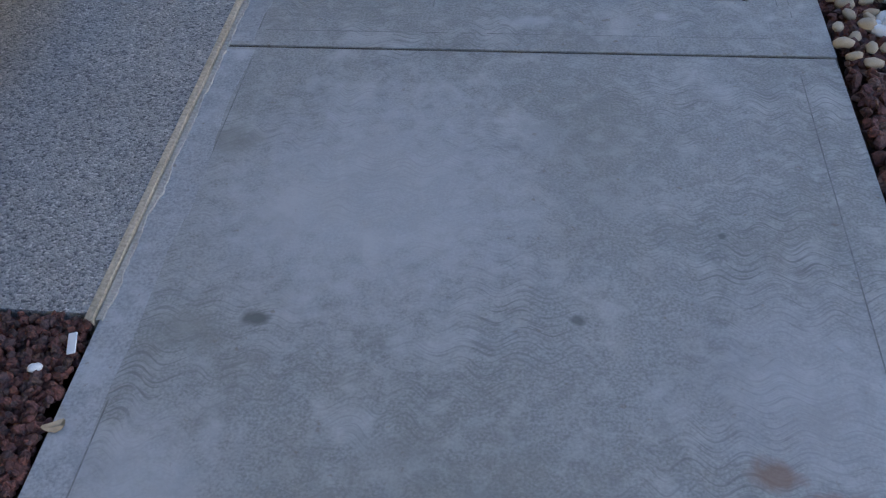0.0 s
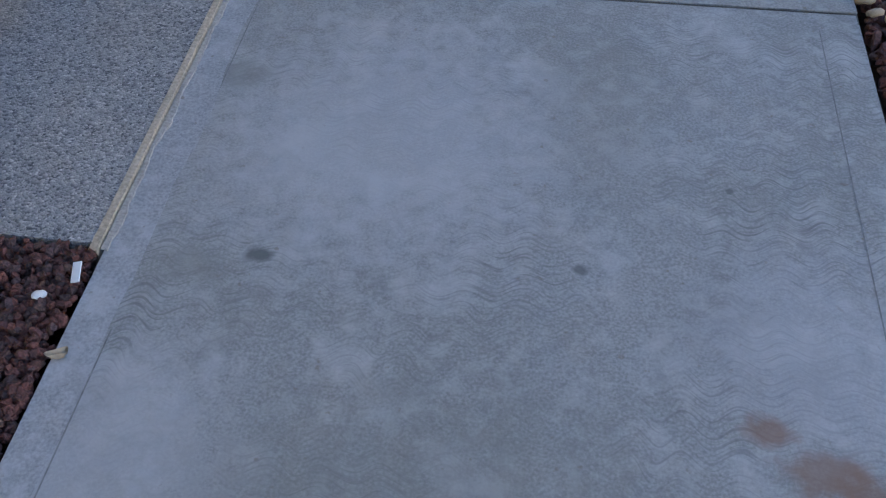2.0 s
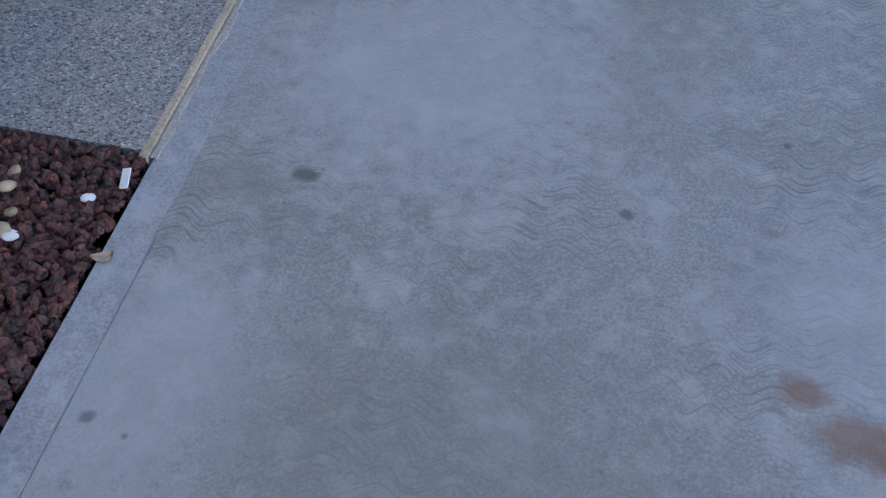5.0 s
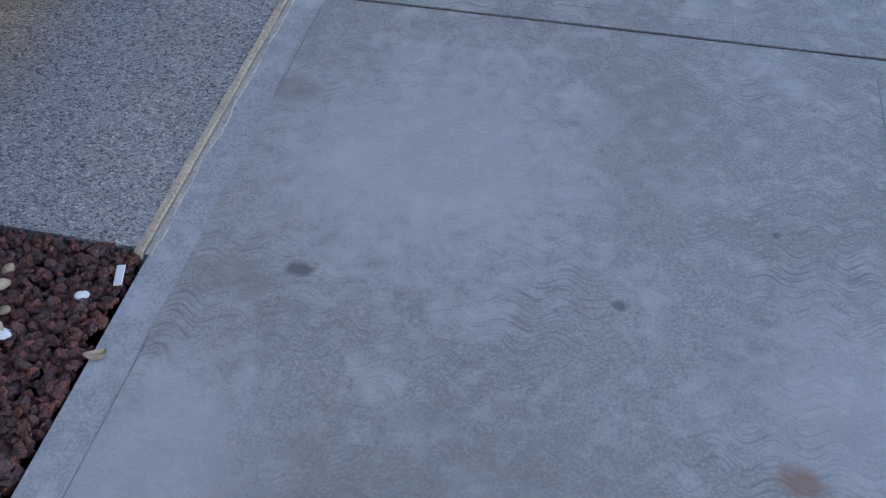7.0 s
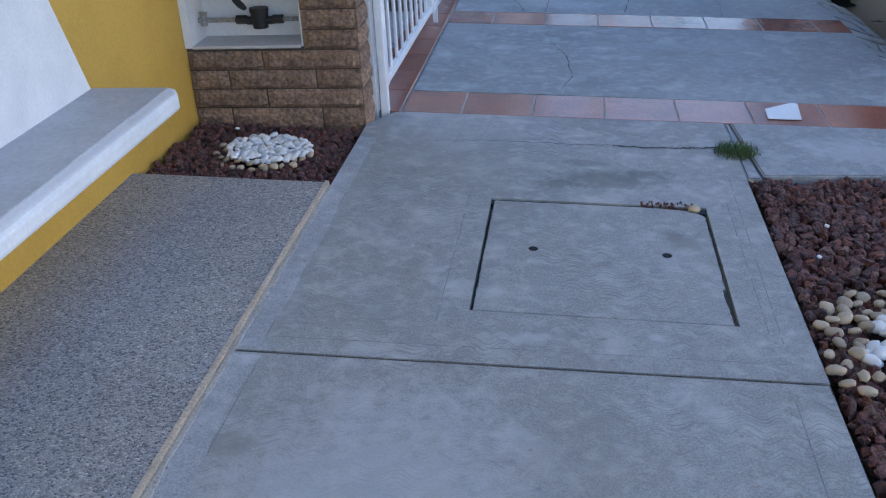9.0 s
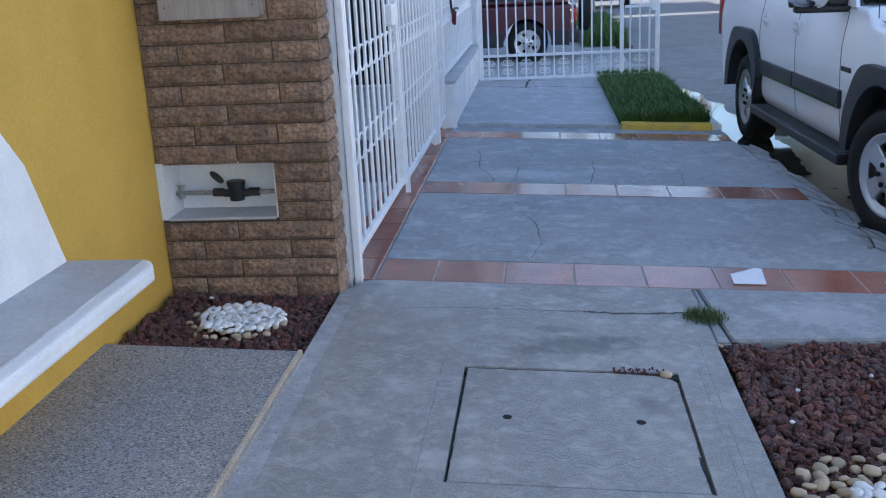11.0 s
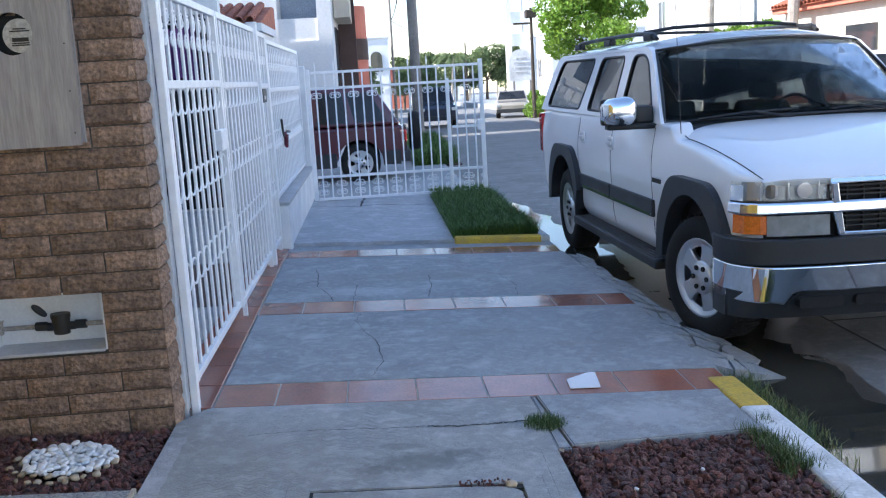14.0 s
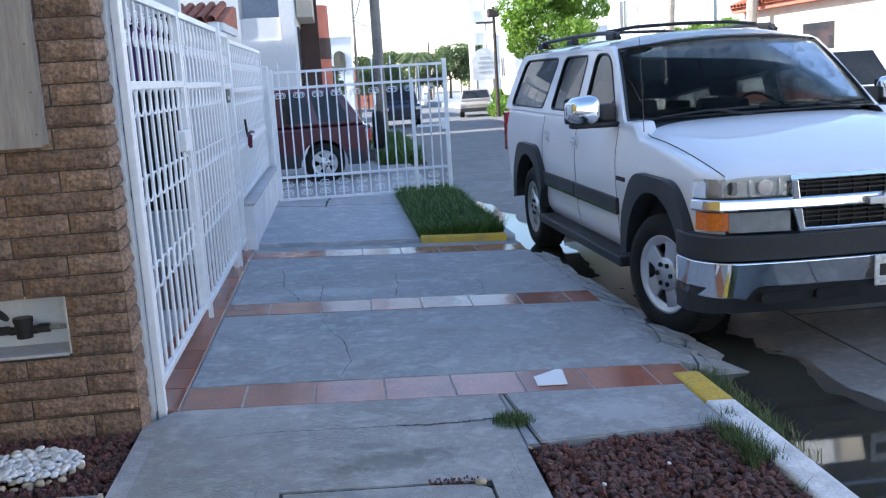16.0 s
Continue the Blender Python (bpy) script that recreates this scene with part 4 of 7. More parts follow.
NOSE = [(-0.01, -0.44), (0.0, -0.56), (0.03, -0.665), (0.09, -0.735), (0.2, -0.775), (0.45, -0.82), (0.72, -0.85), (1.0, -0.86)]


def nose_y(x):
    """Plan curve of the car's front, mirrored about its middle."""
    x = 2 - x if x > 1 else x
    for (a, ya), (b, yb) in zip(NOSE, NOSE[1:]):
        if x <= b:
            return ya + (yb - ya) * max(0.0, (x - a) / (b - a))
    return NOSE[-1][1]


def fascia(x0, x1, z0, z1, out, thick, flip=False, top_in=0.0, cut=0.0):
    """A piece that follows the front's curve, out metres proud of it and thick deep."""
    n = max(4, int((x1 - x0) / 0.03))
    xs = [x0 + (x1 - x0) * i / n for i in range(n + 1)]
    bm = bmesh.new()
    rows = []
    for i, x in enumerate(xs):
        y = nose_y(x)
        e = 0.01
        d = Vector((x + e, nose_y(x + e))) - Vector((x - e, nose_y(x - e)))
        nn = Vector((d.y, -d.x)).normalized()
        u = i / n
        za, zb = z0 + cut * u, z1
        a, b = Vector((x, y)) + nn * out, Vector((x, y)) + nn * (out - thick)
        t = Vector((x, y)) + nn * (out - top_in)
        r = [(a.x, a.y, za), (t.x, t.y, zb), (b.x, b.y, zb), (b.x, b.y, za)]
        rows.append([bm.verts.new((2 - p[0] if flip else p[0], p[1], p[2])) for p in r])
    for p, q in zip(rows, rows[1:]):
        for k in range(4):
            bm.faces.new((p[k], p[(k + 1) % 4], q[(k + 1) % 4], q[k]))
    bm.faces.new(rows[0])
    bm.faces.new(rows[-1][::-1])
    bmesh.ops.recalc_face_normals(bm, faces=bm.faces)
    return bm


def round_loop(pts, radii, n=6):
    """A closed outline with each corner rounded by its own radius."""
    out = []
    k = len(pts)
    for i, (p, r) in enumerate(zip(pts, radii)):
        p = Vector(p)
        a, b = (Vector(pts[i - 1]) - p).normalized(), (Vector(pts[(i + 1) % k]) - p).normalized()
        for j in range(n + 1):
            t = j / n
            out.append(tuple((p + a * r) * (1 - t) ** 2 + p * 2 * t * (1 - t) + (p + b * r) * t * t))
    return out


def holed_panel(outer, holes, thick, put):
    """A flat sheet with openings, laid out in two dimensions and moved into space by put(u, v, depth)."""
    bm = bmesh.new()
    edges, loops = [], []
    for lp in [outer] + holes:
        vs = [bm.verts.new((u, v, 0)) for u, v in lp]
        loops.append(vs)
        edges += [bm.edges.new((vs[i], vs[(i + 1) % len(vs)])) for i in range(len(vs))]
    bmesh.ops.triangle_fill(bm, edges=edges, use_beauty=True, use_dissolve=False)
    flat = [[v.co.copy() for v in f.verts] for f in bm.faces]
    rims = [[v.co.copy() for v in lp] for lp in loops]
    bm.free()
    bm = bmesh.new()
    for f in flat:
        for d in (0.0, thick):
            bm.faces.new([bm.verts.new(put(c.x, c.y, d)) for c in f])
    for lp in rims:
        for i in range(len(lp)):
            a, b = lp[i], lp[(i + 1) % len(lp)]
            bm.faces.new([bm.verts.new(put(c.x, c.y, d)) for c, d in ((a, 0), (b, 0), (b, thick), (a, thick))])
    bmesh.ops.remove_doubles(bm, verts=bm.verts, dist=1e-5)
    bmesh.ops.recalc_face_normals(bm, faces=bm.faces)
    return bm


def curve_at(pts, v):
    for (a, xa), (b, xb) in zip(pts, pts[1:]):
        if v <= b:
            return xa + (xb - xa) * max(0.0, (v - a) / (b - a))
    return pts[-1][1]


FLANK = [(0.40, 0.10), (0.46, 0.062), (0.54, 0.045), (0.64, 0.036), (0.76, 0.03), (0.90, 0.022), (1.02, 0.022), (1.12, 0.032), (1.20, 0.048), (1.26, 0.058), (1.31, 0.062)]


def big_car():
    car = root("estate_car", "large white parked estate car with grey trim and chrome bumper", "car", pose(2.225, 5.87, ROADZ, 0, 0, 2.1))
    AR, AZ = 0.485, 0.425

    def flank_x(z):
        return curve_at(FLANK, z)

    def hood_base(y):
        t = max(0.0, min(1.0, (y + 0.80) / 1.24))
        return 1.045 + 0.168 * (1 - (1 - t) ** 1.6)

    def shoulder(y):
        rise = max(0.0, min(1.0, (y - 0.36) / 0.16))
        return hood_base(y) + 0.09 * rise * rise * (3 - 2 * rise)

    def mirrored(bm):
        """Adds the other half of a left side."""
        geo = bmesh.ops.duplicate(bm, geom=bm.verts[:] + bm.edges[:] + bm.faces[:])["geom"]
        for v in geo:
            if isinstance(v, bmesh.types.BMVert):
                v.co.x = 2 - v.co.x
        bmesh.ops.remove_doubles(bm, verts=bm.verts, dist=1e-4)
        bmesh.ops.recalc_face_normals(bm, faces=bm.faces)
        return bm

    # flanks and fenders, with round wheel openings
    bm = bmesh.new()
    ys = [-0.72 + 0.035 * i for i in range(152)]
    rows = []
    for y in ys:
        top = shoulder(y)
        tuck = 0.10 * max(0.0, (-0.50 - y) / 0.22) ** 2.2 + 0.12 * max(0.0, (y - 4.25) / 0.35) ** 2.2
        row = []
        for i in range(25):
            z = 0.40 + (top - 0.045 - 0.40) * i / 24
            row.append((flank_x(z) + tuck, y, z))
        x0 = row[-1][0]
        for a in (25, 50, 75, 90):
            row.append((x0 + 0.05 * (1 - math.cos(radians(a))), y, top - 0.045 + 0.045 * math.sin(radians(a))))
        row.append((x0 + 0.14, y, top + 0.004))
        rows.append([bm.verts.new(c) for c in row])
    for a, b in zip(rows, rows[1:]):
        for i in range(len(a) - 1):
            bm.faces.new((a[i], a[i + 1], b[i + 1], b[i]))
    for cy in (0.0, 3.3):
        inside = lambda v: math.hypot(v.co.y - cy, v.co.z - AZ) < AR
        bmesh.ops.delete(bm, geom=[f for f in bm.faces if all(inside(v) for v in f.verts)], context="FACES")
        for v in bm.verts:
            d = Vector((v.co.y - cy, v.co.z - AZ))
            if d.length < AR and v.link_faces:
                d = d.normalized() * AR
                v.co.y, v.co.z = cy + d.x, max(0.40, AZ + d.y)
    body = part("body", mirrored(bm), CARWHITE, car, smooth=True)
    part("underbody", B(0.3, 1.7, -0.5, 4.5, 0.36, 0.62), DARK, car, "dark underbody")
    part("bulkhead", B(0.12, 1.88, -0.70, 0.66, 0.62, 0.98), DARK, car)
    tail = part("tailgate", B(0.12, 1.88, 4.50, 4.60, 0.42, 1.30, bevel=0.03, seg=2), CARWHITE, car)
    # hood: crowned, its front lip on the curve of the nose
    bm = bmesh.new()
    rows = []
    NX, NY = 36, 20
    for j in range(-2, NY + 1):
        row = []
        for i in range(NX + 1):
            x = 0.125 + 1.75 * i / NX
            u = abs(x - 1) / 0.875
            s = max(0, j) / NY
            y0, y1 = nose_y(x) + 0.012, 0.46 + 0.05 * (1 - u * u)
            y = y0 + (y1 - y0) * s
            crown = 0.050 * (1 - u ** 12) + 0.014 * (1 - u * u)
            z = hood_base(y) + 0.004 + crown * (0.45 + 0.55 * (1 - (1 - s) ** 2)) + 0.02 * s ** 3 * (1 - u ** 4)
            z -= 0.022 * max(0, 1 - s / 0.12) ** 2
            if j < 0:
                z = min(z, 1.075) - (0.012 if j == -1 else 0.03) - 0.006
                y += 0.004 if j == -1 else 0.02
            row.append(bm.verts.new((x, y, z)))
        rows.append(row)
    for a, b in zip(rows, rows[1:]):
        for i in range(NX):
            bm.faces.new((a[i], a[i + 1], b[i + 1], b[i]))
    for k in (0, NX):
        low = [bm.verts.new((v.co.x, v.co.y, v.co.z - 0.03)) for v in (r[k] for r in rows)]
        for p in range(len(rows) - 1):
            bm.faces.new((rows[p][k], rows[p + 1][k], low[p + 1], low[p]))
    bmesh.ops.recalc_face_normals(bm, faces=bm.faces)
    part("hood", bm, CARWHITE, car, "broad crowned white hood", smooth=40)
    for sx_ in (0.119, 1.881):
        bm = bmesh.new()
        pipe(bm, [(sx_, y, shoulder(y) + 0.0035) for y in [-0.74 + 0.06 * i for i in range(20)]], 0.003, 5)
        part("hood_seam", bm, DARK, body)
    part("cowl", B(0.24, 1.76, 0.50, 0.80, 1.20, 1.275, bevel=0.01), BLACK, car, "black cowl under the wipers")
    # door seams
    for y in (0.80, 1.80, 2.83):
        for fl in (False, True):
            bm = bmesh.new()
            pts = [(flank_x(z) - 0.0005, y + (0.10 * max(0, 0.62 - z) if y > 2 else 0), z) for z in [0.47 + 0.04 * i for i in range(21)]]
            pipe(bm, [(2 - a, b, c) for a, b, c in pts] if fl else pts, 0.0024, 5)
            part("door_seam", bm, DARK, body)

    # greenhouse
    ZB, ZR = 1.30, 1.815

    def side_x(z, off=0.0):
        return 0.062 + (z - ZB) / (ZR - ZB) * 0.145 + off
    wins = [round_loop([(0.90, 1.335), (1.68, 1.335), (1.66, 1.77), (1.33, 1.77)], (0.05, 0.05, 0.08, 0.16)),
            round_loop([(1.90, 1.335), (2.66, 1.335), (2.54, 1.77), (1.88, 1.77)], (0.05, 0.06, 0.09, 0.07)),
            round_loop([(2.95, 1.335), (4.24, 1.335), (3.98, 1.77), (2.74, 1.77)], (0.06, 0.10, 0.14, 0.09))]
    outer = [(0.70, 1.295), (0.92, 1.49), (1.14, 1.685), (1.28, 1.79), (1.40, 1.825), (2.6, 1.83), (4.05, 1.825), (4.20, 1.79), (4.36, 1.60), (4.50, 1.295)]
    for fl in (False, True):
        def put(u, v, d, off=0.0):
            x = side_x(v, off + d)
            return (2 - x if fl else x, u, v)
        part("side_frame", holed_panel(outer, wins, 0.04, put), CARWHITE, car, "white door frames and pillars")
        for q in wins:
            bm = bmesh.new()
            va, vb = ([bm.verts.new(put(u, v, d, 0.010)) for u, v in q] for d in (0.0, 0.005))
            bm.faces.new(va)
            bm.faces.new(vb[::-1])
            for i in range(len(va)):
                bm.faces.new((va[i], vb[i], vb[(i + 1) % len(va)], va[(i + 1) % len(va)]))
            bmesh.ops.recalc_face_normals(bm, faces=bm.faces)
            pane = part("side_window", bm, CARGLASS, car, "dark tinted side window")
            bm = bmesh.new()
            pts = [put(u, v, 0, 0.002) for u, v in q]
            pipe(bm, pts + pts[:1], 0.010, 6)
            part("window_seal", bm, BLACK, pane)
    # roof
    bm = bmesh.new()
    rows = []
    NX, NY = 24, 26
    for j in range(NY + 1):
        row = []
        for i in range(NX + 1):
            u = -1 + 2 * i / NX
            yf, yb = 1.10 + 0.20 * u * u, 4.34 - 0.12 * u * u
            s = (j / NY) ** 1.6
            y = yf + (yb - yf) * s
            z = 1.805 + 0.105 * (1 - abs(u) ** 3.2) - 0.055 * max(0, 1 - (y - yf) / 0.45) ** 2 - 0.05 * max(0, 1 - (yb - y) / 0.5) ** 2
            row.append(bm.verts.new((1 + u * 0.805, y, z)))
        rows.append(row)
    for a, b in zip(rows, rows[1:]):
        for i in range(NX):
            bm.faces.new((a[i], a[i + 1], b[i + 1], b[i]))
    bmesh.ops.solidify(bm, geom=bm.faces[:], thickness=-0.03)
    bmesh.ops.recalc_face_normals(bm, faces=bm.faces)
    part("roof", bm, CARWHITE, car, smooth=50)
    # windscreen
    bm = bmesh.new()
    gridv = []
    for k in range(9):
        t = k / 8
        row = []
        for i in range(21):
            u = -1 + 2 * i / 20
            bx_, tx_ = 1 + u * 0.905, 1 + u * 0.765
            by_, ty_ = 0.53 + 0.185 * u * u, 1.10 + 0.185 * u * u
            bz_, tz_ = 1.30 + 0.015 * (1 - u * u), 1.79 + 0.045 * (1 - u * u)
            bow = 0.03 * 4 * t * (1 - t)
            row.append(bm.verts.new((bx_ + (tx_ - bx_) * t, by_ + (ty_ - by_) * t - bow * 0.6, bz_ + (tz_ - bz_) * t + bow * 0.4)))
        gridv.append(row)
    for a, b in zip(gridv, gridv[1:]):
        for i in range(20):
            bm.faces.new((a[i], a[i + 1], b[i + 1], b[i]))
    fr = [tuple(v.co) for v in gridv[0] + [r[-1] for r in gridv[1:]] + gridv[-1][::-1][1:] + [r[0] for r in gridv[::-1][1:]]]
    bmesh.ops.solidify(bm, geom=bm.faces[:], thickness=0.005)
    ws = part("windscreen", bm, WINDSCREEN, car, "large clear windscreen", smooth=True)
    bm = bmesh.new()
    pipe(bm, fr, 0.011, 6)
    part("windscreen_seal", bm, BLACK, ws)
    for x0, x1 in ((0.28, 0.95), (1.02, 1.72)):
        bm = bmesh.new()
        pipe(bm, [(x0, 0.60, 1.318), (x0 + 0.3, 0.545, 1.345), (x1, 0.535, 1.352)], 0.010, 5)
        pipe(bm, [(x1 - 0.05, 0.50, 1.30), (x0 + 0.36, 0.53, 1.352)], 0.009, 5)
        part("wiper", bm, BLACK, car)
    # inside
    # black plane at sill level closes off the cabin's lower part
    part("cabin_floor", B(0.12, 1.88, 0.80, 4.40, 1.20, 1.24), BLACK, car, "black plane closing the cabin at sill level")
    part("headliner", B(0.24, 1.76, 1.45, 4.15, 1.785, 1.80), SEATM, car, "grey headliner")
    bm = bmesh.new()
    prism(bm, [(0.72, 1.24), (1.25, 1.24), (1.22, 1.31), (1.0, 1.335), (0.80, 1.31)], "x", 0.14, 1.86)
    softened(part("dashboard", bm, BLACK, car), 0.02)
    for x in (0.55, 1.45):
        for y, h in ((1.95, 1.66), (3.0, 1.58)):
            s = part("car_seat", B(x - 0.25, x + 0.25, y, y + 0.15, 1.24, h - 0.10, bevel=0.06, seg=3), SEATM, car, "grey cloth car seat", smooth=40)
            part("headrest", B(x - 0.13, x + 0.13, y + 0.02, y + 0.11, h - 0.085, h + 0.06, bevel=0.035, seg=3), SEATM, s, smooth=40)
    bm = bmesh.new()
    pts = [(1.45 + 0.19 * math.cos(a), 1.36 + 0.09 * math.sin(a), 1.38 + 0.16 * math.sin(a)) for a in [2 * math.pi * i / 24 for i in range(25)]]
    pipe(bm, pts, 0.014, 6)
    part("steering_wheel", bm, BLACK, car)
    part("rear_mirror", B(0.88, 1.12, 1.30, 1.33, 1.70, 1.765, bevel=0.014, seg=2), BLACK, car)
    bm = bmesh.new()
    rear = [(0.16, 4.50, 1.30), (1.84, 4.50, 1.30), (1.77, 4.27, 1.80), (0.23, 4.27, 1.80)]
    bm.faces.new([bm.verts.new(c) for c in rear])
    bmesh.ops.solidify(bm, geom=bm.faces[:], thickness=0.006)
    part("rear_window", bm, CARGLASS, car)
    # roof rack
    for x in (0.36, 1.64):
        bm = bmesh.new()
        pipe(bm, [(x, 1.62, 1.885), (x, 1.72, 1.925), (x, 2.1, 1.94), (x, 2.9, 1.945), (x, 3.9, 1.935), (x, 4.1, 1.885)], 0.017, 8)
        rk = part("roof_bar", bm, BLACK, car)
        for y in (1.78, 2.9, 3.95):
            part("foot", B(x - 0.03, x + 0.03, y - 0.10, y + 0.10, 1.875, 1.93, bevel=0.016, seg=2), BLACK, rk)
    for y in (1.95, 3.4):
        bm = bmesh.new()
        pipe(bm, [(0.37, y, 1.945), (0.6, y, 1.972), (1.0, y, 1.98), (1.4, y, 1.972), (1.63, y, 1.945)], 0.014, 8)
        part("cross_bar", bm, BLACK, car)
    bm = bmesh.new()
    tube(bm, (0.10, 0.42, 1.20), (0.10, 0.50, 2.1), 0.0035, 5, 0.0018)
    part("aerial", bm, BLACK, car)
    # flares: flat-topped, bevelled, proud of the flank
    for cy in (0.0, 3.3):
        o = round_loop([(cy - 0.555, 0.62), (cy - 0.53, 0.76), (cy - 0.36, 1.0), (cy + 0.36, 1.0), (cy + 0.575, 0.70), (cy + 0.60, 0.42)], (0.01, 0.08, 0.16, 0.16, 0.10, 0.01), 7)
        i_ = arc(cy, AZ, AR - 0.012, 2, 160 if cy == 0 else 178, 24)
        for x0, x1 in ((-0.025, 0.085), (1.915, 2.025)):
            bm = bmesh.new()
            prism(bm, o + i_, "x", x0, x1)
            softened(part("fender_flare", bm, CARGREY, car, "dark grey plastic wheel-arch flare"), 0.018, 3)
        bm = bmesh.new()
        oo = arc(cy, AZ, AR + 0.005, -4, 184, 20)
        ii = arc(cy, AZ, AR - 0.012, -4, 184, 20)
        prism(bm, oo + ii[::-1], "x", 0.088, 0.40)
        part("arch_liner", bm, DARK, car)
        part("arch_wall", B(0.40, 0.42, cy - AR, cy + AR, 0.30, 0.90), DARK, car)
    for y0, y1 in ((0.76, 1.79), (1.81, 2.80)):
        for xa, xb, xc in ((0.006, 0.034, 0.002), (1.966, 1.994, 1.990)):
            md = part("side_moulding", B(xa, xb, y0, y1, 0.655, 0.775, bevel=0.008, seg=2), CARGREY, car, "dark grey door moulding with a chrome line")
            part("chrome_line", B(xc, xc + 0.008, y0 + 0.01, y1 - 0.01, 0.668, 0.682), CHROME, md)
    part("badge", B(0.018, 0.026, 0.60, 0.78, 0.90, 0.93), BLACK, car, "small dark badge")
    bm = bmesh.new()
    prism(bm, round_loop([(0.55, 0.325), (2.80, 0.325), (2.80, 0.395), (0.55, 0.395)], (0.02, 0.02, 0.03, 0.03), 4), "x", -0.045, 0.16)
    rb = softened(part("running_board", bm, CARGREY, car, "dark ribbed running board"), 0.012, 2)
    for i in range(5):
        part("tread_rib", B(-0.03 + i * 0.03, -0.015 + i * 0.03, 0.62, 2.73, 0.393, 0.400), BLACK, rb)
    for y in (1.80, 2.66):
        bm = bmesh.new()
        prism(bm, round_loop([(y - 0.085, 1.05), (y + 0.065, 1.05), (y + 0.065, 1.155), (y - 0.085, 1.155)], (0.03, 0.03, 0.03, 0.03), 5), "x", 0.017, 0.03)
        rim_ = softened(part("handle_bezel", bm, CARWHITE, car), 0.005, 2)
        # flat grey plate paints the shade of the hollow behind the grip
        bm = bmesh.new()
        prism(bm, round_loop([(y - 0.06, 1.068), (y + 0.045, 1.068), (y + 0.045, 1.137), (y - 0.06, 1.137)], (0.02, 0.02, 0.02, 0.02), 5), "x", 0.0155, 0.0172)
        part("handle_recess", bm, GREYTOP, rim_)
        part("handle_grip", B(0.0, 0.014, y - 0.075, y + 0.055, 1.09, 1.12, bevel=0.006, seg=2), CARWHITE, rim_)
    # mirrors
    for sgn, x in ((1, 0.02), (-1, 1.98)):
        bm = bmesh.new()
        bmesh.ops.create_uvsphere(bm, u_segments=28, v_segments=18, radius=1)
        for v in bm.verts:
            q = v.co
            p3 = [math.copysign(abs(c) ** 0.62, c) for c in q]
            v.co = (x - sgn * (0.195 + 0.125 * p3[0] * sgn), 0.90 + (0.115 * p3[1] if p3[1] < 0 else 0.03 * p3[1]), 1.385 + 0.10 * p3[2] * (1 - 0.12 * p3[0] * sgn))
        mi = part("door_mirror", bm, CHROME, car, "rounded chrome door mirror with black base", smooth=True)
        part("mirror_back", B(min(x - 0.31 * sgn, x - 0.075 * sgn), max(x - 0.31 * sgn, x - 0.075 * sgn), 0.905, 0.955, 1.295, 1.475, bevel=0.02, seg=3), BLACK, mi)
        bm = bmesh.new()
        arm = [(x - 0.28 * sgn, 0.86), (x - 0.02 * sgn, 0.80), (x + 0.06 * sgn, 0.82), (x + 0.06 * sgn, 1.02), (x - 0.10 * sgn, 0.99), (x - 0.28 * sgn, 0.95)]
        prism(bm, arm, "z", 1.262, 1.30)
        softened(part("mirror_base", bm, BLACK, mi), 0.014, 2)
        part("mirror_mount", B(min(x + 0.05 * sgn, x - 0.075 * sgn), max(x + 0.05 * sgn, x - 0.075 * sgn), 0.86, 1.02, 1.295, 1.42, bevel=0.02, seg=2), BLACK, mi)
    # nose: dark backing, two-deck lamps, grille with a broad chrome bar
    part("grille_opening", fascia(0.06, 1.94, 0.70, 1.035, -0.05, 0.10), DARK, car)
    gr = part("grille_frame", fascia(0.455, 1.545, 1.030, 1.05, 0.008, 0.04, top_in=0.006), CHROME, car, "chrome grille frame")
    softened(part("grille_bar", fascia(0.004, 1.996, 0.868, 0.934, 0.022, 0.06, top_in=0.008), CHROME, gr, "broad chrome bar"), 0.014, 3)
    softened(part("grille_bar", fascia(0.50, 1.50, 0.738, 0.766, 0.008, 0.04), CHROME, gr), 0.008, 2)
    for z in (0.792, 0.818, 0.844, 0.958, 0.982, 1.006):
        part("grille_slat", fascia(0.50, 1.50, z - 0.004, z + 0.004, -0.022, 0.02), BLACK, gr)
    for i in range(11):
        x = 0.56 + 0.088 * i
        part("grille_slat", B(x - 0.003, x + 0.003, nose_y(x) + 0.03, nose_y(x) + 0.05, 0.77, 1.02), BLACK, gr)
    for fl in (False, True):
        bm = bmesh.new()
        pts = [(0.455, 1.03), (0.492, 1.03), (0.505, 0.935), (0.535, 0.76), (0.50, 0.745), (0.47, 0.86), (0.462, 0.935)]
        prism(bm, [(2 - a if fl else a, b) for a, b in pts], "y", -0.838, -0.80)
        softened(part("grille_post", bm, CHROME, gr), 0.006, 2)
    bm = bmesh.new()
    prism(bm, [(0.865, 0.868), (0.945, 0.868), (0.955, 0.843), (1.04, 0.843), (1.05, 0.868), (1.14, 0.868), (1.127, 0.915), (1.05, 0.915), (1.04, 0.94), (0.955, 0.94), (0.945, 0.915), (0.855, 0.915)], "y", -0.912, -0.875)
    softened(part("emblem", bm, ALLOY, gr, "plain metal emblem"), 0.008, 2)
    for fl in (False, True):
        hl = part("headlight", fascia(0.012, 0.445, 0.940, 1.042, -0.03, 0.05, fl), REFLECTOR, car, "clear rectangular headlight")
        part("lamp_rim", fascia(0.006, 0.452, 0.934, 0.9415, 0.002, 0.05, fl), BLACK, hl)
        ln = part("lens", fascia(0.008, 0.448, 0.941, 1.043, 0.006, 0.005, fl, top_in=0.006), LAMPGLASS, hl)
        ln.visible_shadow = False
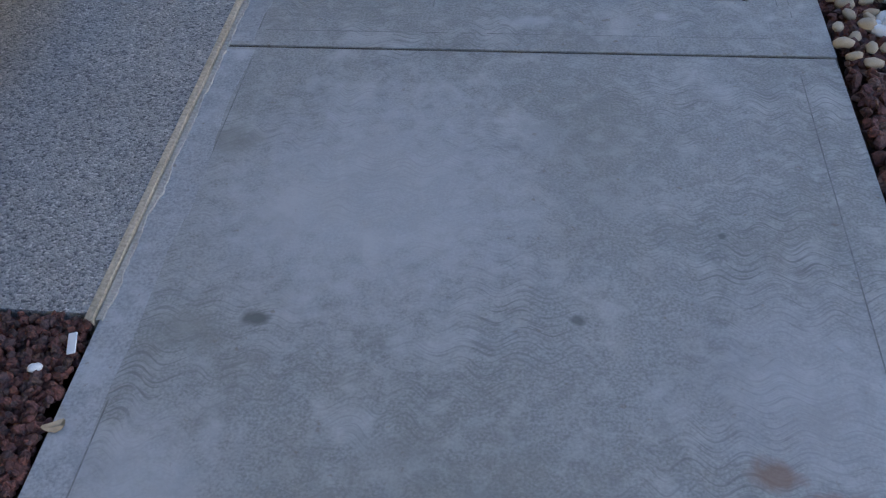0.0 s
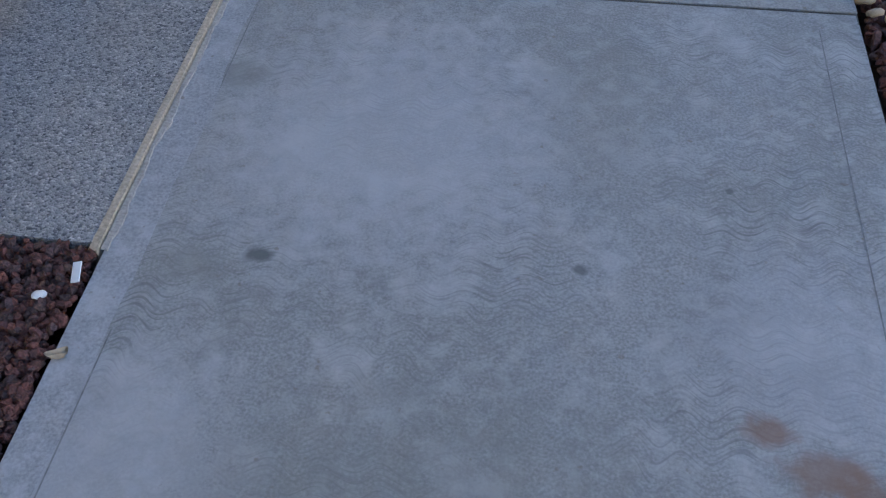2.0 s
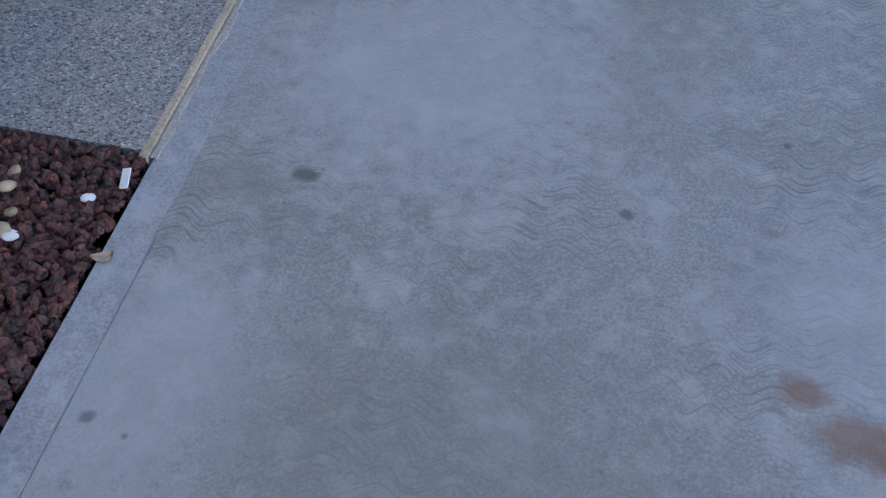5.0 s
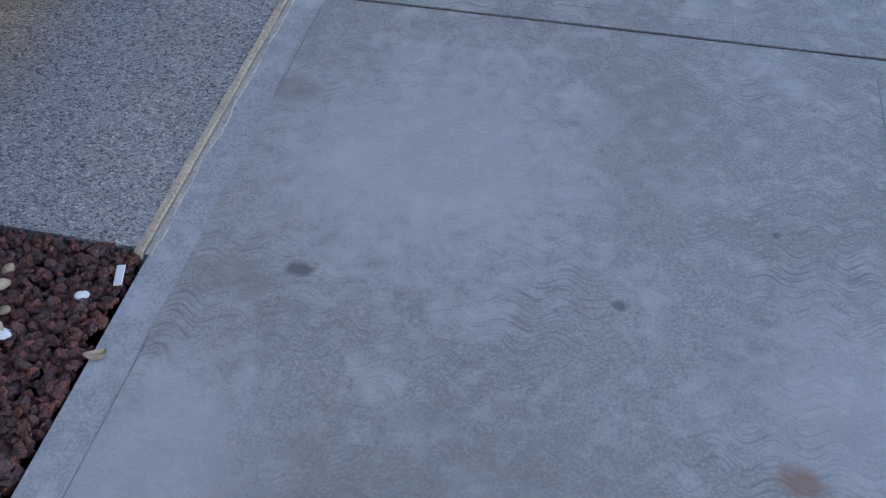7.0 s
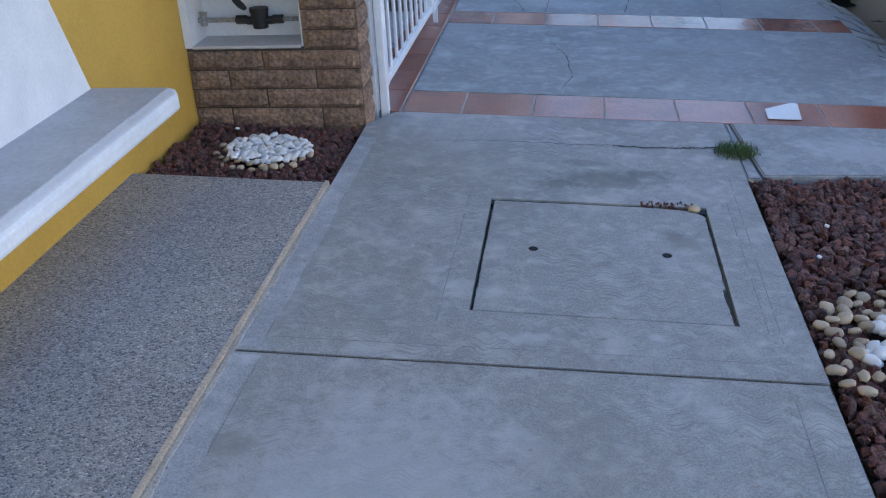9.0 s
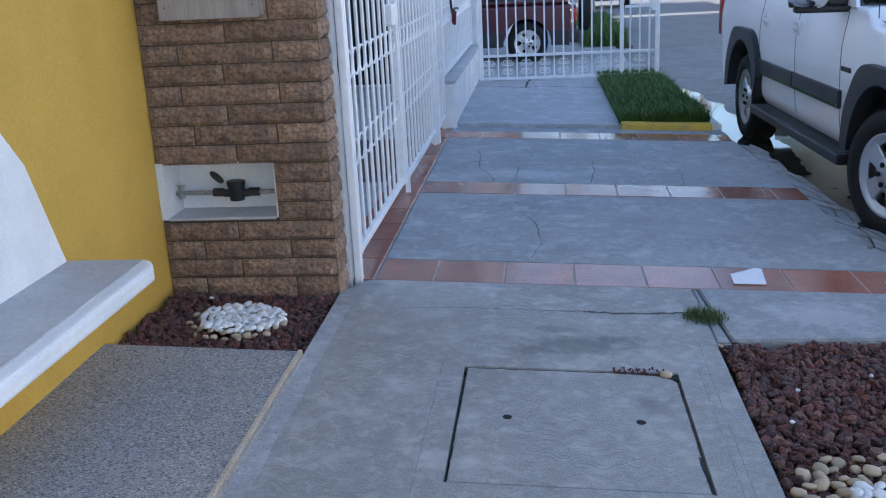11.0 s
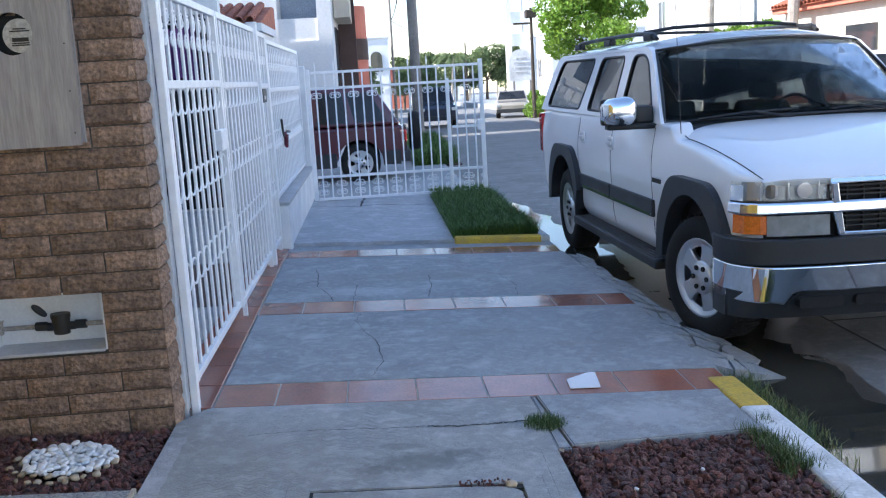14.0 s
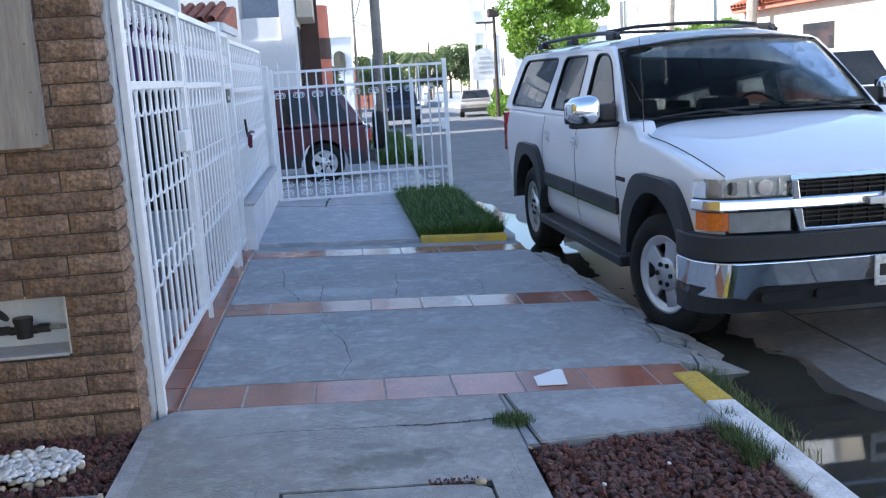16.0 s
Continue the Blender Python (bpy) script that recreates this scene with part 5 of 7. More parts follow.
        for bx_, r_ in ((0.16, 0.040), (0.33, 0.043)):
            bm = bmesh.new()
            xx = 2 - bx_ if fl else bx_
            yy = nose_y(bx_) + 0.022
            tube(bm, (xx, yy - 0.012, 0.992), (xx, yy + 0.02, 0.992), r_, 18, 0.02)
            part("lamp_bowl", bm, CHROME, hl)
        for bx_ in (0.245, 0.40):
            xx = 2 - bx_ if fl else bx_
            part("lamp_divider", B(xx - 0.004, xx + 0.004, nose_y(bx_) + 0.004, nose_y(bx_) + 0.03, 0.945, 1.038), CHROME, hl)
        ts = part("turn_signal", fascia(0.012, 0.135, 0.762, 0.862, 0.004, 0.05, fl, top_in=0.004), AMBER, car, "amber turn signal")
        part("parking_lamp", fascia(0.137, 0.455, 0.752, 0.862, 0.004, 0.05, fl, top_in=0.004), LAMPGREY, ts, "pale parking lamp")

    # bumper
    def bumper(name, z0, z1, out, mt, lab, tuck=0.0, drop=0.0):
        bm = bmesh.new()
        left = [(-0.035, -0.42), (-0.04, -0.55), (-0.02, -0.66), (0.03, -0.745 - out * 0.5), (0.10, -0.80 - out), (0.25, -0.84 - out), (0.55, -0.875 - out), (1.0, -0.89 - out)]
        for _ in range(2):
            cut = [left[0]]
            for (xa, ya), (xb, yb) in zip(left, left[1:]):
                cut += [(xa * 0.75 + xb * 0.25, ya * 0.75 + yb * 0.25), (xa * 0.25 + xb * 0.75, ya * 0.25 + yb * 0.75)]
            left = cut + [left[-1]]
        o = left + [(2 - a, b) for a, b in left[-2::-1]] + [(1.9, -0.42), (1.9, -0.66), (0.1, -0.66), (0.1, -0.42)]
        prism(bm, o, "z", z0, z1)
        for v in bm.verts:
            if v.co.z < (z0 + z1) / 2:
                if v.co.y < -0.6:
                    v.co.y += tuck * (0.75 if v.co.x < 0.1 or v.co.x > 1.9 else 1)
                if drop and (v.co.x < 0.2 or v.co.x > 1.8):
                    v.co.z -= drop
        return softened(part(name, bm, mt, car, lab, smooth=35), 0.02, 3)
    bumper("bumper_top", 0.600, 0.738, -0.005, CARGREY, "dark grey bumper step pad")
    bumper("bumper", 0.455, 0.597, 0.03, CHROME, "polished chrome front bumper", 0.03, 0.06)
    bumper("bumper_valance", 0.295, 0.452, -0.01, CARGREY, "dark grey bumper valance", 0.07)
    for x in (0.27, 0.58, 1.20, 1.48):
        bm = bmesh.new()
        prism(bm, round_loop([(x, 0.365), (x + 0.25, 0.365), (x + 0.25, 0.425), (x, 0.425)], (0.025, 0.025, 0.025, 0.025), 5), "y", -0.875 if 0.4 < x < 1.3 else -0.862, -0.80)
        part("valance_slot", bm, DARK, car)
    pl = part("number_plate", B(0.88, 1.20, -0.945, -0.93, 0.43, 0.60, bevel=0.004), mat("plate_white", (0.75, 0.75, 0.74), rough=0.4, bump=0), car, "white plate with plain bars")
    for x0, x1 in ((0.905, 1.005), (1.085, 1.175)):
        part("plate_bar", B(x0, x1, -0.9485, -0.944, 0.485, 0.55), BLACK, pl)
    bm = bmesh.new()
    tube(bm, (1.045, -0.949, 0.517), (1.045, -0.944, 0.517), 0.034, 18)
    part("plate_dot", bm, REDLENS, pl)
    part("plate_strip", B(0.91, 1.17, -0.948, -0.944, 0.445, 0.46), GREYTOP, pl)
    for y in (0.0, 3.3):
        steer = 15 if y == 0 else 0
        wheel(car, pose(0.155, y, 0.385, 0, 0, steer) @ pose(-0.125, 0, 0))
        wheel(car, pose(1.845, y, 0.385, 0, 0, 180 + steer) @ pose(-0.125, 0, 0))
    for x in (0.06, 1.86):
        part("tail_light", B(x, x + 0.08, 4.52, 4.62, 0.85, 1.25), REDLENS, car)
    return car


big_car()

# ---- rock beds ----
def ico(sub):
    bm = bmesh.new()
    bmesh.ops.create_icosphere(bm, subdivisions=sub, radius=1)
    v = np.array([x.co[:] for x in bm.verts])
    f = np.array([[q.index for q in x.verts] for x in bm.faces])
    bm.free()
    return v, f


ICO_V, ICO_F = ico(2)
rng = np.random.default_rng(5)


def rock_shapes(count, rough, flat):
    out = []
    for k in range(count):
        v = ICO_V.copy() * rng.uniform(0.9, 1.1, (len(ICO_V), 1))
        for _ in range(6):                      # split faces
            d = rng.normal(size=3)
            d /= np.linalg.norm(d)
            lim = rng.uniform(0.38, 0.78)
            over = v @ d - lim
            v -= np.where(over > 0, over, 0)[:, None] * d * rough
        v += rng.normal(scale=0.025 * rough, size=v.shape)
        v[:, 2] *= flat
        out.append(v)
    return out


def rock_bed(name, label, inside, box4, n, size, top, material, flat=0.8, rough=1.0):
    shapes = rock_shapes(14, rough, flat)
    x0, x1, y0, y1 = box4
    vs, fs, base = [], [], 0
    for i in range(n):
        x, y = rng.uniform(x0, x1), rng.uniform(y0, y1)
        if not inside(x, y):
            continue
        s = size * rng.uniform(0.55, 1.35)
        q = Euler(rng.uniform(0, 6.28, 3)).to_matrix()
        v = shapes[rng.integers(14)] * s * rng.uniform(0.75, 1.2, 3)
        v = v @ np.array(q).T + (x, y, top - K * x + rng.uniform(-0.02, 0.008))
        vs.append(v)
        fs.append(ICO_F + base)
        base += len(v)
    me = bpy.data.meshes.new(name)
    me.from_pydata(np.concatenate(vs).tolist(), [], np.concatenate(fs).tolist())
    me.materials.append(material)
    return tagged(new(name, me), label, "gravel", kind="stuff")


def oval(cx, cy, rx, ry):
    return lambda x, y: ((x - cx) / rx) ** 2 + ((y - cy) / ry) ** 2 < 1 + 0.25 * noise.noise((x * 9, y * 9, 0))


white_a = oval(-0.985, 3.955, 0.18, 0.155)
cream_a = oval(-0.995, 3.93, 0.21, 0.185)
white_c = oval(1.36, 2.62, 0.24, 0.24)
cream_c = oval(1.30, 2.62, 0.31, 0.36)
kx = lambda y: 1.903 + (4.3 - y) * 0.006
rock_bed("lava_rocks", "dark red lava rocks in a corner bed by the pillar", lambda x, y: not white_a(x, y), (-1.41, -0.65, 3.62, 4.29), 2300, 0.0165, -0.026, LAVA)
rock_bed("lava_rocks", "dark red lava rocks in a bed beside the walkway", lambda x, y: not cream_a(x + 9, y), (-1.41, -0.642, 0.55, 1.435), 10500, 0.0118, 0.002, LAVA)
rock_bed("lava_rocks", "dark red lava rocks in a bed along the kerb", lambda x, y: x < kx(y) - 0.01 and y < 3.875 + 0.11 * (x - 1) and not white_c(x, y), (1.01, 1.95, 0.9, 3.98), 9500, 0.0185, -0.022, LAVA)
for y0, y1, x0, x1 in ((-4, 0.9, 0.985, 1.95), (-4, 0.55, -1.43, -0.63)):
    bm = B(x0, x1, y0, y1, -0.12, -0.035)
    lean(bm)
    structure("bed_fill", bm, LAVA, "red lava gravel bed", "gravel")


def pebble_mesh(name, material, k):
    me = bpy.data.meshes.new(name)
    v = ICO_V * (1, 0.72 + 0.1 * k % 0.2, 0.5) + rng.normal(scale=0.055, size=ICO_V.shape)
    me.from_pydata(v.tolist(), [], ICO_F.tolist())
    me.materials.append(material)
    for f in me.polygons:
        f.use_smooth = True
    return me


def pebbles(name, label, where, box4, n, size, top, material, gap):
    bed = root(name, label, "pebbles")
    mes = [pebble_mesh("pebble", material, k) for k in range(5)]
    placed = []
    for _ in range(n * 30):
        if len(placed) >= n:
            break
        x, y = rng.uniform(box4[0], box4[1]), rng.uniform(box4[2], box4[3])
        if not where(x, y) or any((x - a) ** 2 + (y - b) ** 2 < gap * gap for a, b in placed):
            continue
        placed.append((x, y))
        s = size * rng.uniform(0.7, 1.2)
        m = pose(x, y, top - K * x + rng.uniform(-0.006, 0.008), rng.uniform(-25, 25), rng.uniform(-25, 25), rng.uniform(0, 360))
        share("pebble", mes[rng.integers(5)], bed, m @ Matrix.Diagonal((s, s, s, 1)))
    return bed


pebbles("white_pebbles", "oval patch of smooth white pebbles among lava rocks", white_a, (-1.3, -0.7, 3.7, 4.2), 190, 0.021, 0.002, WHITESTONE, 0.022)
pebbles("cream_pebbles", "ring of cream pebbles round white ones", lambda x, y: cream_a(x, y) and not white_a(x, y), (-1.35, -0.68, 3.65, 4.2), 30, 0.021, -0.008, CREAMSTONE, 0.030)
pebbles("white_pebbles", "patch of smooth white pebbles in the kerbside bed", white_c, (1.0, 1.8, 2.2, 3.1), 110, 0.030, -0.002, WHITESTONE, 0.037)
pebbles("cream_pebbles", "ring of cream pebbles in the kerbside bed", lambda x, y: cream_c(x, y) and not white_c(x, y), (1.0, 1.8, 2.1, 3.1), 60, 0.027, -0.002, CREAMSTONE, 0.038)
pebbles("cream_pebbles", "few pale pebbles in the lava bed", oval(-0.93, 1.19, 0.13, 0.16), (-1.2, -0.75, 0.9, 1.4), 26, 0.022, 0.012, CREAMSTONE, 0.036)
for x, y, s in ((-0.696, 1.296, 0.015), (-0.796, 1.178, 0.016), (-1.2, 4.2, 0.012), (1.2, 3.45, 0.012), (1.12, 3.2, 0.012), (1.5, 3.6, 0.012), (1.3, 2.05, 0.014)):
    me = pebble_mesh("pale_stone", WHITESTONE, 2)
    ob = tagged(new("pale_stone", me), "single pale pebble lying on lava rocks", "pebble", "single pale pebbles")
    ob.matrix_basis = pose(x, y, (0.018 if x < 0 and y < 2 else -0.003) - K * x, 10, 15, 40 + 90 * s) @ Matrix.Diagonal((s, s, s, 1))
me = pebble_mesh("corner_stone", CREAMSTONE, 1)
ob = tagged(new("corner_stone", me), "small tan stone wedged at the cover's corner", "stone")
ob.matrix_basis = pose(0.748, 3.528, 0.004 - K * 0.748, 5, 10, 60) @ Matrix.Diagonal((0.026, 0.026, 0.03, 1))
rock_bed("lava_chips", "red lava chips lodged in the cover's joint", lambda x, y: abs(y - (3.545 - 0.1 * max(0, x - 0.66))) < 0.012, (0.56, 0.75, 3.52, 3.56), 160, 0.006, 0.008, LAVA)
bm = B(-0.012, 0.012, -0.028, 0.028, 0, 0.004, bevel=0.0015)
ob = tagged(part("wrapper_chip", bm, PAPER), "small white scrap lying on lava rocks", "scrap")
ob.matrix_basis = pose(-0.638, 1.348, 0.058, 8, -6, 12) @ Matrix.Diagonal((0.75, 0.85, 1, 1))
for lx, ly, lr in ((-0.612, 1.175, 25), (0.99, 3.80, 70)):
    bm = bmesh.new()
    pts = [(math.cos(a) * 0.035, math.sin(a) * 0.015 * (1 + 0.3 * math.cos(a)), 0.006 * math.cos(2 * a)) for a in [2 * math.pi * i / 12 for i in range(12)]]
    bm.faces.new([bm.verts.new(p) for p in pts])
    bmesh.ops.solidify(bm, geom=bm.faces[:], thickness=0.0012)
    ob = tagged(part("dry_leaf", bm, CREAMSTONE), "curled dry tan leaf on the edge of the bed", "leaf", "dry leaves")
    ob.matrix_basis = pose(lx, ly, 0.014 - K * lx, 5, 5, lr) @ Matrix.Diagonal((0.62, 0.8, 1, 1))
bm = bmesh.new()
prism(bm, [(0, 0), (0.15, 0.0), (0.18, 0.225), (0.172, 0.238), (0.15, 0.242), (0.012, 0.14)], "z", 0, 0.003)
ob = tagged(part("paper_sheet", bm, PAPER), "crumpled white sheet of paper on terracotta tiles", "paper")
ob.matrix_basis = pose(1.19, 4.585, 0.004 - K * 1.19, 0, 2.5, 1)

# ---- grass ----
def grass(name, label, where, box4, n, h, z, material, w=0.004):
    vs, fs = [], []
    for _ in range(n):
        x, y = rng.uniform(box4[0], box4[1]), rng.uniform(box4[2], box4[3])
        if not where(x, y):
            continue
        a, b = rng.uniform(0, 6.28), rng.uniform(0.1, 1.1)
        hh = h * rng.uniform(0.45, 1.2)
        dx, dy = math.cos(a), math.sin(a)
        zz = z(x, y)
        i = len(vs)
        px, py = -dy * w, dx * w
        vs += [(x - px, y - py, zz), (x + px, y + py, zz), (x + px * 0.8 + dx * hh * b * 0.4, y + py * 0.8 + dy * hh * b * 0.4, zz + hh * 0.6),
               (x - px * 0.8 + dx * hh * b * 0.4, y - py * 0.8 + dy * hh * b * 0.4, zz + hh * 0.6), (x + dx * hh * b, y + dy * hh * b, zz + hh)]
        fs += [(i, i + 1, i + 2, i + 3), (i + 3, i + 2, i + 4)]
    me = bpy.data.meshes.new(name)
    me.from_pydata(vs, [], fs)
    me.materials.append(material)
    return tagged(new(name, me), label, "grass", kind="stuff")


def tuft(cx, cy, r):
    return lambda x, y: (x - cx) ** 2 + (y - cy) ** 2 < r * r * rng.uniform(0.05, 1)


grass("lawn_bed", "dense green grass in a kerbed bed", lambda x, y: x < 1.79 - (y - 8.9) * 0.031, (1.0, 1.8, 8.9, 12.35), 26000, 0.13, lambda x, y: -0.03, GRASSM, 0.005)
grass("weed_tuft", "small green weed growing in a joint", tuft(0.985, 4.135, 0.10), (0.88, 1.09, 4.03, 4.24), 2600, 0.034, lambda x, y: -K * x, WEEDM, 0.0011)
grass("moss_tuft", "low green moss along the cover's edge", lambda x, y: noise.noise((x * 20, y * 18, 1)) > 0.0, (LX1 - 0.008, LX1 + 0.014, LY0, LY1 - 0.05), 260, 0.006, lambda x, y: -K * x - 0.006, WEEDM, 0.0012)
grass("weed_tuft", "green weeds along the white kerb", lambda x, y: abs(x - kx(y) + 0.03) < 0.10 * rng.uniform(0.1, 1) and noise.noise((x * 5, y * 4, 0)) > -0.12, (1.75, 2.02, 3.3, 4.08), 5200, 0.06, lambda x, y: -K * x - 0.015, WEEDM, 0.0015)
grass("weed_strip", "straggly weeds in the gutter by the kerb", lambda x, y: x < 2.12 + 0.13 * rng.random() * (0.4 + noise.noise((0, y * 6, 2)) + 0.5), (2.055, 2.30, 4.0, 5.02), 2600, 0.085, lambda x, y: ROADZ, WEEDM, 0.0018)
grass("weed_strip", "dry straggly weeds in the gutter", lambda x, y: rng.random() < 0.6, (2.06, 2.26, 3.8, 5.0), 700, 0.065, lambda x, y: ROADZ, DRYGRASS, 0.0022)
grass("grass_strip", "green kerbside grass beyond the gate", lambda x, y: True, (1.1, 2.0, 20.0, 27.0), 9000, 0.35, lambda x, y: -0.36, GRASSM, 0.012)
bm = bmesh.new()
prism(bm, [(19.9, -0.33), (27.1, -0.40), (27.1, -0.9), (19.9, -0.9)], "x", 1.0, 2.1)
structure("bed_soil_3", bm, SOIL, "soil of the far grass strip", "soil")

# ---- cracks, broken edge, water ----
def crack(pts, w, z=0.0022):
    bm = bmesh.new()
    fine = []
    for (x0, y0), (x1, y1) in zip(pts, pts[1:]):
        for j in range(8):
            t = j / 8
            fine.append((x0 + (x1 - x0) * t + rnd.uniform(-0.008, 0.008), y0 + (y1 - y0) * t + rnd.uniform(-0.008, 0.008)))
    fine.append(pts[-1])
    prev = None
    for i, (x, y) in enumerate(fine):
        d = Vector(fine[min(i + 1, len(fine) - 1)]) - Vector(fine[max(i - 1, 0)])
        nn = Vector((-d.y, d.x)).normalized() * w * rnd.uniform(0.4, 1.3)
        cur = (bm.verts.new((x - nn.x, y - nn.y, z)), bm.verts.new((x + nn.x, y + nn.y, z)))
        if prev:
            f = bm.faces.new((prev[0], cur[0], cur[1], prev[1]))
            f.normal_update()
            if f.normal.z < 0:
                f.normal_flip()
        prev = cur
    lean(bm)
    return structure("crack_line", bm, GAP_DARK, "thin dark crack in the concrete", "crack")


for pts, w in (([(0.18, 5.83), (0.27, 5.56), (0.29, 5.16), (0.24, 4.92)], 0.0028), ([(0.18, 5.83), (0.13, 6.05), (0.17, 6.28)], 0.0014), ([(-0.20, 7.73), (-0.17, 7.39), (-0.16, 7.09), (-0.06, 6.79), (-0.03, 6.63)], 0.0032),
               ([(0.12, 7.10), (0.11, 6.63)], 0.003), ([(0.67, 7.40), (0.67, 7.03), (0.63, 6.66)], 0.0028), ([(-0.3, 7.22), (-0.06, 7.37), (0.24, 7.31)], 0.0018), ([(1.25, 6.63), (1.28, 7.0), (1.2, 7.4)], 0.002), ([(-0.38, 6.9), (-0.30, 7.22)], 0.0016)):
    crack(pts, w * 0.85)
crack([(-0.5, 11.5), (0.1, 11.35), (0.3, 11.5), (0.95, 11.4)], 0.012, 0.032)
crack([(0.1, 11.35), (0.15, 12.2)], 0.015, 0.032)
crack([(-0.29, 4.14), (-0.02, 4.17), (0.23, 4.16), (0.47, 4.165)], 0.0018)
crack([(0.47, 4.165), (0.60, 4.155), (0.74, 4.16), (0.80, 4.175), (0.93, 4.18)], 0.006)
crack([(1.06, 4.19), (1.4, 4.18), (1.7, 4.21)], 0.0011)

apron = root("broken_concrete", "broken grey concrete lumps at the driveway edge", "rubble")
rowsn, colsn = 15, 3
jit = {}
for i in range(rowsn + 1):
    for j in range(colsn + 1):
        y = 4.93 + 3.35 * i / rowsn
        wide = curve_at([(4.9, 0.40), (5.5, 0.40), (5.9, 0.30), (6.8, 0.22), (8.4, 0.16)], y)
        inner = curve_at([(4.8, 2.025), (6.3, 1.998), (8.4, 1.91)], y)
        jit[i, j] = (inner + wide * j / colsn + rnd.uniform(-0.055, 0.055) * (j > 0) + (0.05 * noise.noise((y * 3, 0, 0)) if j == colsn else 0), y + rnd.uniform(-0.09, 0.09))
for i in range(rowsn):
    for j in range(colsn):
        if j == colsn - 1 and rnd.random() < 0.2:
            continue
        pts = [jit[i, j], jit[i, j + 1], jit[i + 1, j + 1], jit[i + 1, j]]
        cx, cy = sum(p[0] for p in pts) / 4, sum(p[1] for p in pts) / 4
        k = rnd.uniform(0.86, 0.93)
        pts = [(min(2.44, cx + (x - cx) * k), max(4.96, cy + (y - cy) * k)) for x, y in pts]
        bm = bmesh.new()
        prism(bm, pts, "z", -0.25, -0.098)
        for v in bm.verts:
            if v.co.z > -0.2:
                v.co.z = -0.094 - (v.co.x - 1.95) * 0.25 + rnd.uniform(-0.012, 0.008)
        part("lump", bm, CONC2, apron)


def puddle(name, label, pts, material, z, jag=0.05):
    bm = bmesh.new()
    out = []
    for (x0, y0), (x1, y1) in zip(pts, pts[1:] + pts[:1]):
        L = math.hypot(x1 - x0, y1 - y0)
        k = max(1, int(L / 0.06))
        for j in range(k):
            t = j / k
            x, y = x0 + (x1 - x0) * t, y0 + (y1 - y0) * t
            q = jag * (noise.noise((x * 2.2, y * 2.2, 0)) * 1.6 + noise.noise((x * 9, y * 9, 3)) * 0.6)
            out.append((x + q, y + q * 0.7))
    f = bm.faces.new([bm.verts.new((x, y, z)) for x, y in out])
    f.normal_update()
    if f.normal.z < 0:
        f.normal_flip()
    return tagged(part(name, bm, material), label, "puddle", kind="structure")


puddle("water_2", "dark wet concrete along the gutter", [(2.0, 1.0), (3.9, 1.0), (3.5, 3.2), (3.0, 4.0), (2.82, 4.23), (2.78, 4.6), (2.84, 4.87), (2.90, 5.16), (2.78, 5.30), (2.80, 5.55), (2.72, 5.74), (3.0, 6.1), (2.9, 7.2), (2.6, 9.2), (1.95, 9.2), (2.02, 4.8)], WET, ROADZ + 0.0035, 0.06)
puddle("water_1", "shallow still water on the road by the kerb", [(2.03, 1.2), (3.7, 1.2), (3.35, 3.2), (2.88, 4.0), (2.72, 4.27), (2.68, 4.6), (2.74, 4.87), (2.80, 5.12), (2.68, 5.27), (2.69, 5.53), (2.62, 5.72), (2.80, 6.1), (2.7, 6.8), (2.4, 6.9), (2.3, 6.0), (2.2, 5.2), (2.1, 4.2)], WATER, ROADZ + 0.007, 0.06)
puddle("water_3", "long puddle mirroring the sky beside the grass bed", [(1.9, 7.3), (2.35, 7.6), (2.4, 8.6), (2.42, 9.6), (2.3, 10.8), (2.2, 12.0), (1.95, 13.0), (1.72, 13.4), (1.75, 12.3), (1.86, 9.6), (1.9, 8.8)], WATER, ROADZ + 0.008, 0.05)
for y in (-2.0, 1.9, 6.0, 10.0):
    structure("road_joint", B(3.19, 9.55, y, y + 0.014, ROADZ - 0.01, ROADZ + 0.002), GAP_DARK, "dark joint in the concrete road", "joint")
structure("road_joint_long", B(3.17, 3.186, -12, 12, ROADZ - 0.01, ROADZ + 0.0015), GAP_DARK, "dark joint in the concrete road", "joint")

# ---- neighbour's lot behind the fence ----
def rz(y):
    return ROADZ - 0.017 * max(0, y - 12)


ROOFT = mat("clay_roof_tile", (0.42, 0.145, 0.075), (0.28, 0.09, 0.055), rough=0.8, big=5, fine=40, amount=0.25, per_piece=0.2)
CORAL = mat("coral_wall_paint", (0.62, 0.20, 0.13), (0.52, 0.16, 0.10), rough=0.85, fine=30, amount=0.06)
BEIGE = mat("beige_wall_paint", (0.62, 0.56, 0.45), (0.52, 0.46, 0.37), rough=0.85, fine=30, amount=0.06)
BROWN = mat("brown_wall_paint", (0.085, 0.05, 0.04), rough=0.8, fine=30, amount=0.1)
WHITEH = mat("white_house_paint", (0.78, 0.78, 0.77), (0.68, 0.69, 0.69), rough=0.85, big=0.6, fine=20, amount=0.05)
LILAC = mat("purple_cloth", (0.16, 0.05, 0.22), (0.10, 0.03, 0.15), rough=0.9, fine=40)
POLE = mat("weathered_concrete_pole", (0.30, 0.28, 0.25), (0.22, 0.20, 0.18), rough=0.9, big=2, fine=30)
DPOLE = mat("dark_timber_pole", (0.07, 0.055, 0.045), rough=0.9)
WINDOWG = mat("dark_window_pane", (0.03, 0.035, 0.04), (0.05, 0.055, 0.06), rough=0.06, bump=0, coat=0.5)
SIGNW = mat("white_sign", (0.8, 0.8, 0.78), rough=0.6)
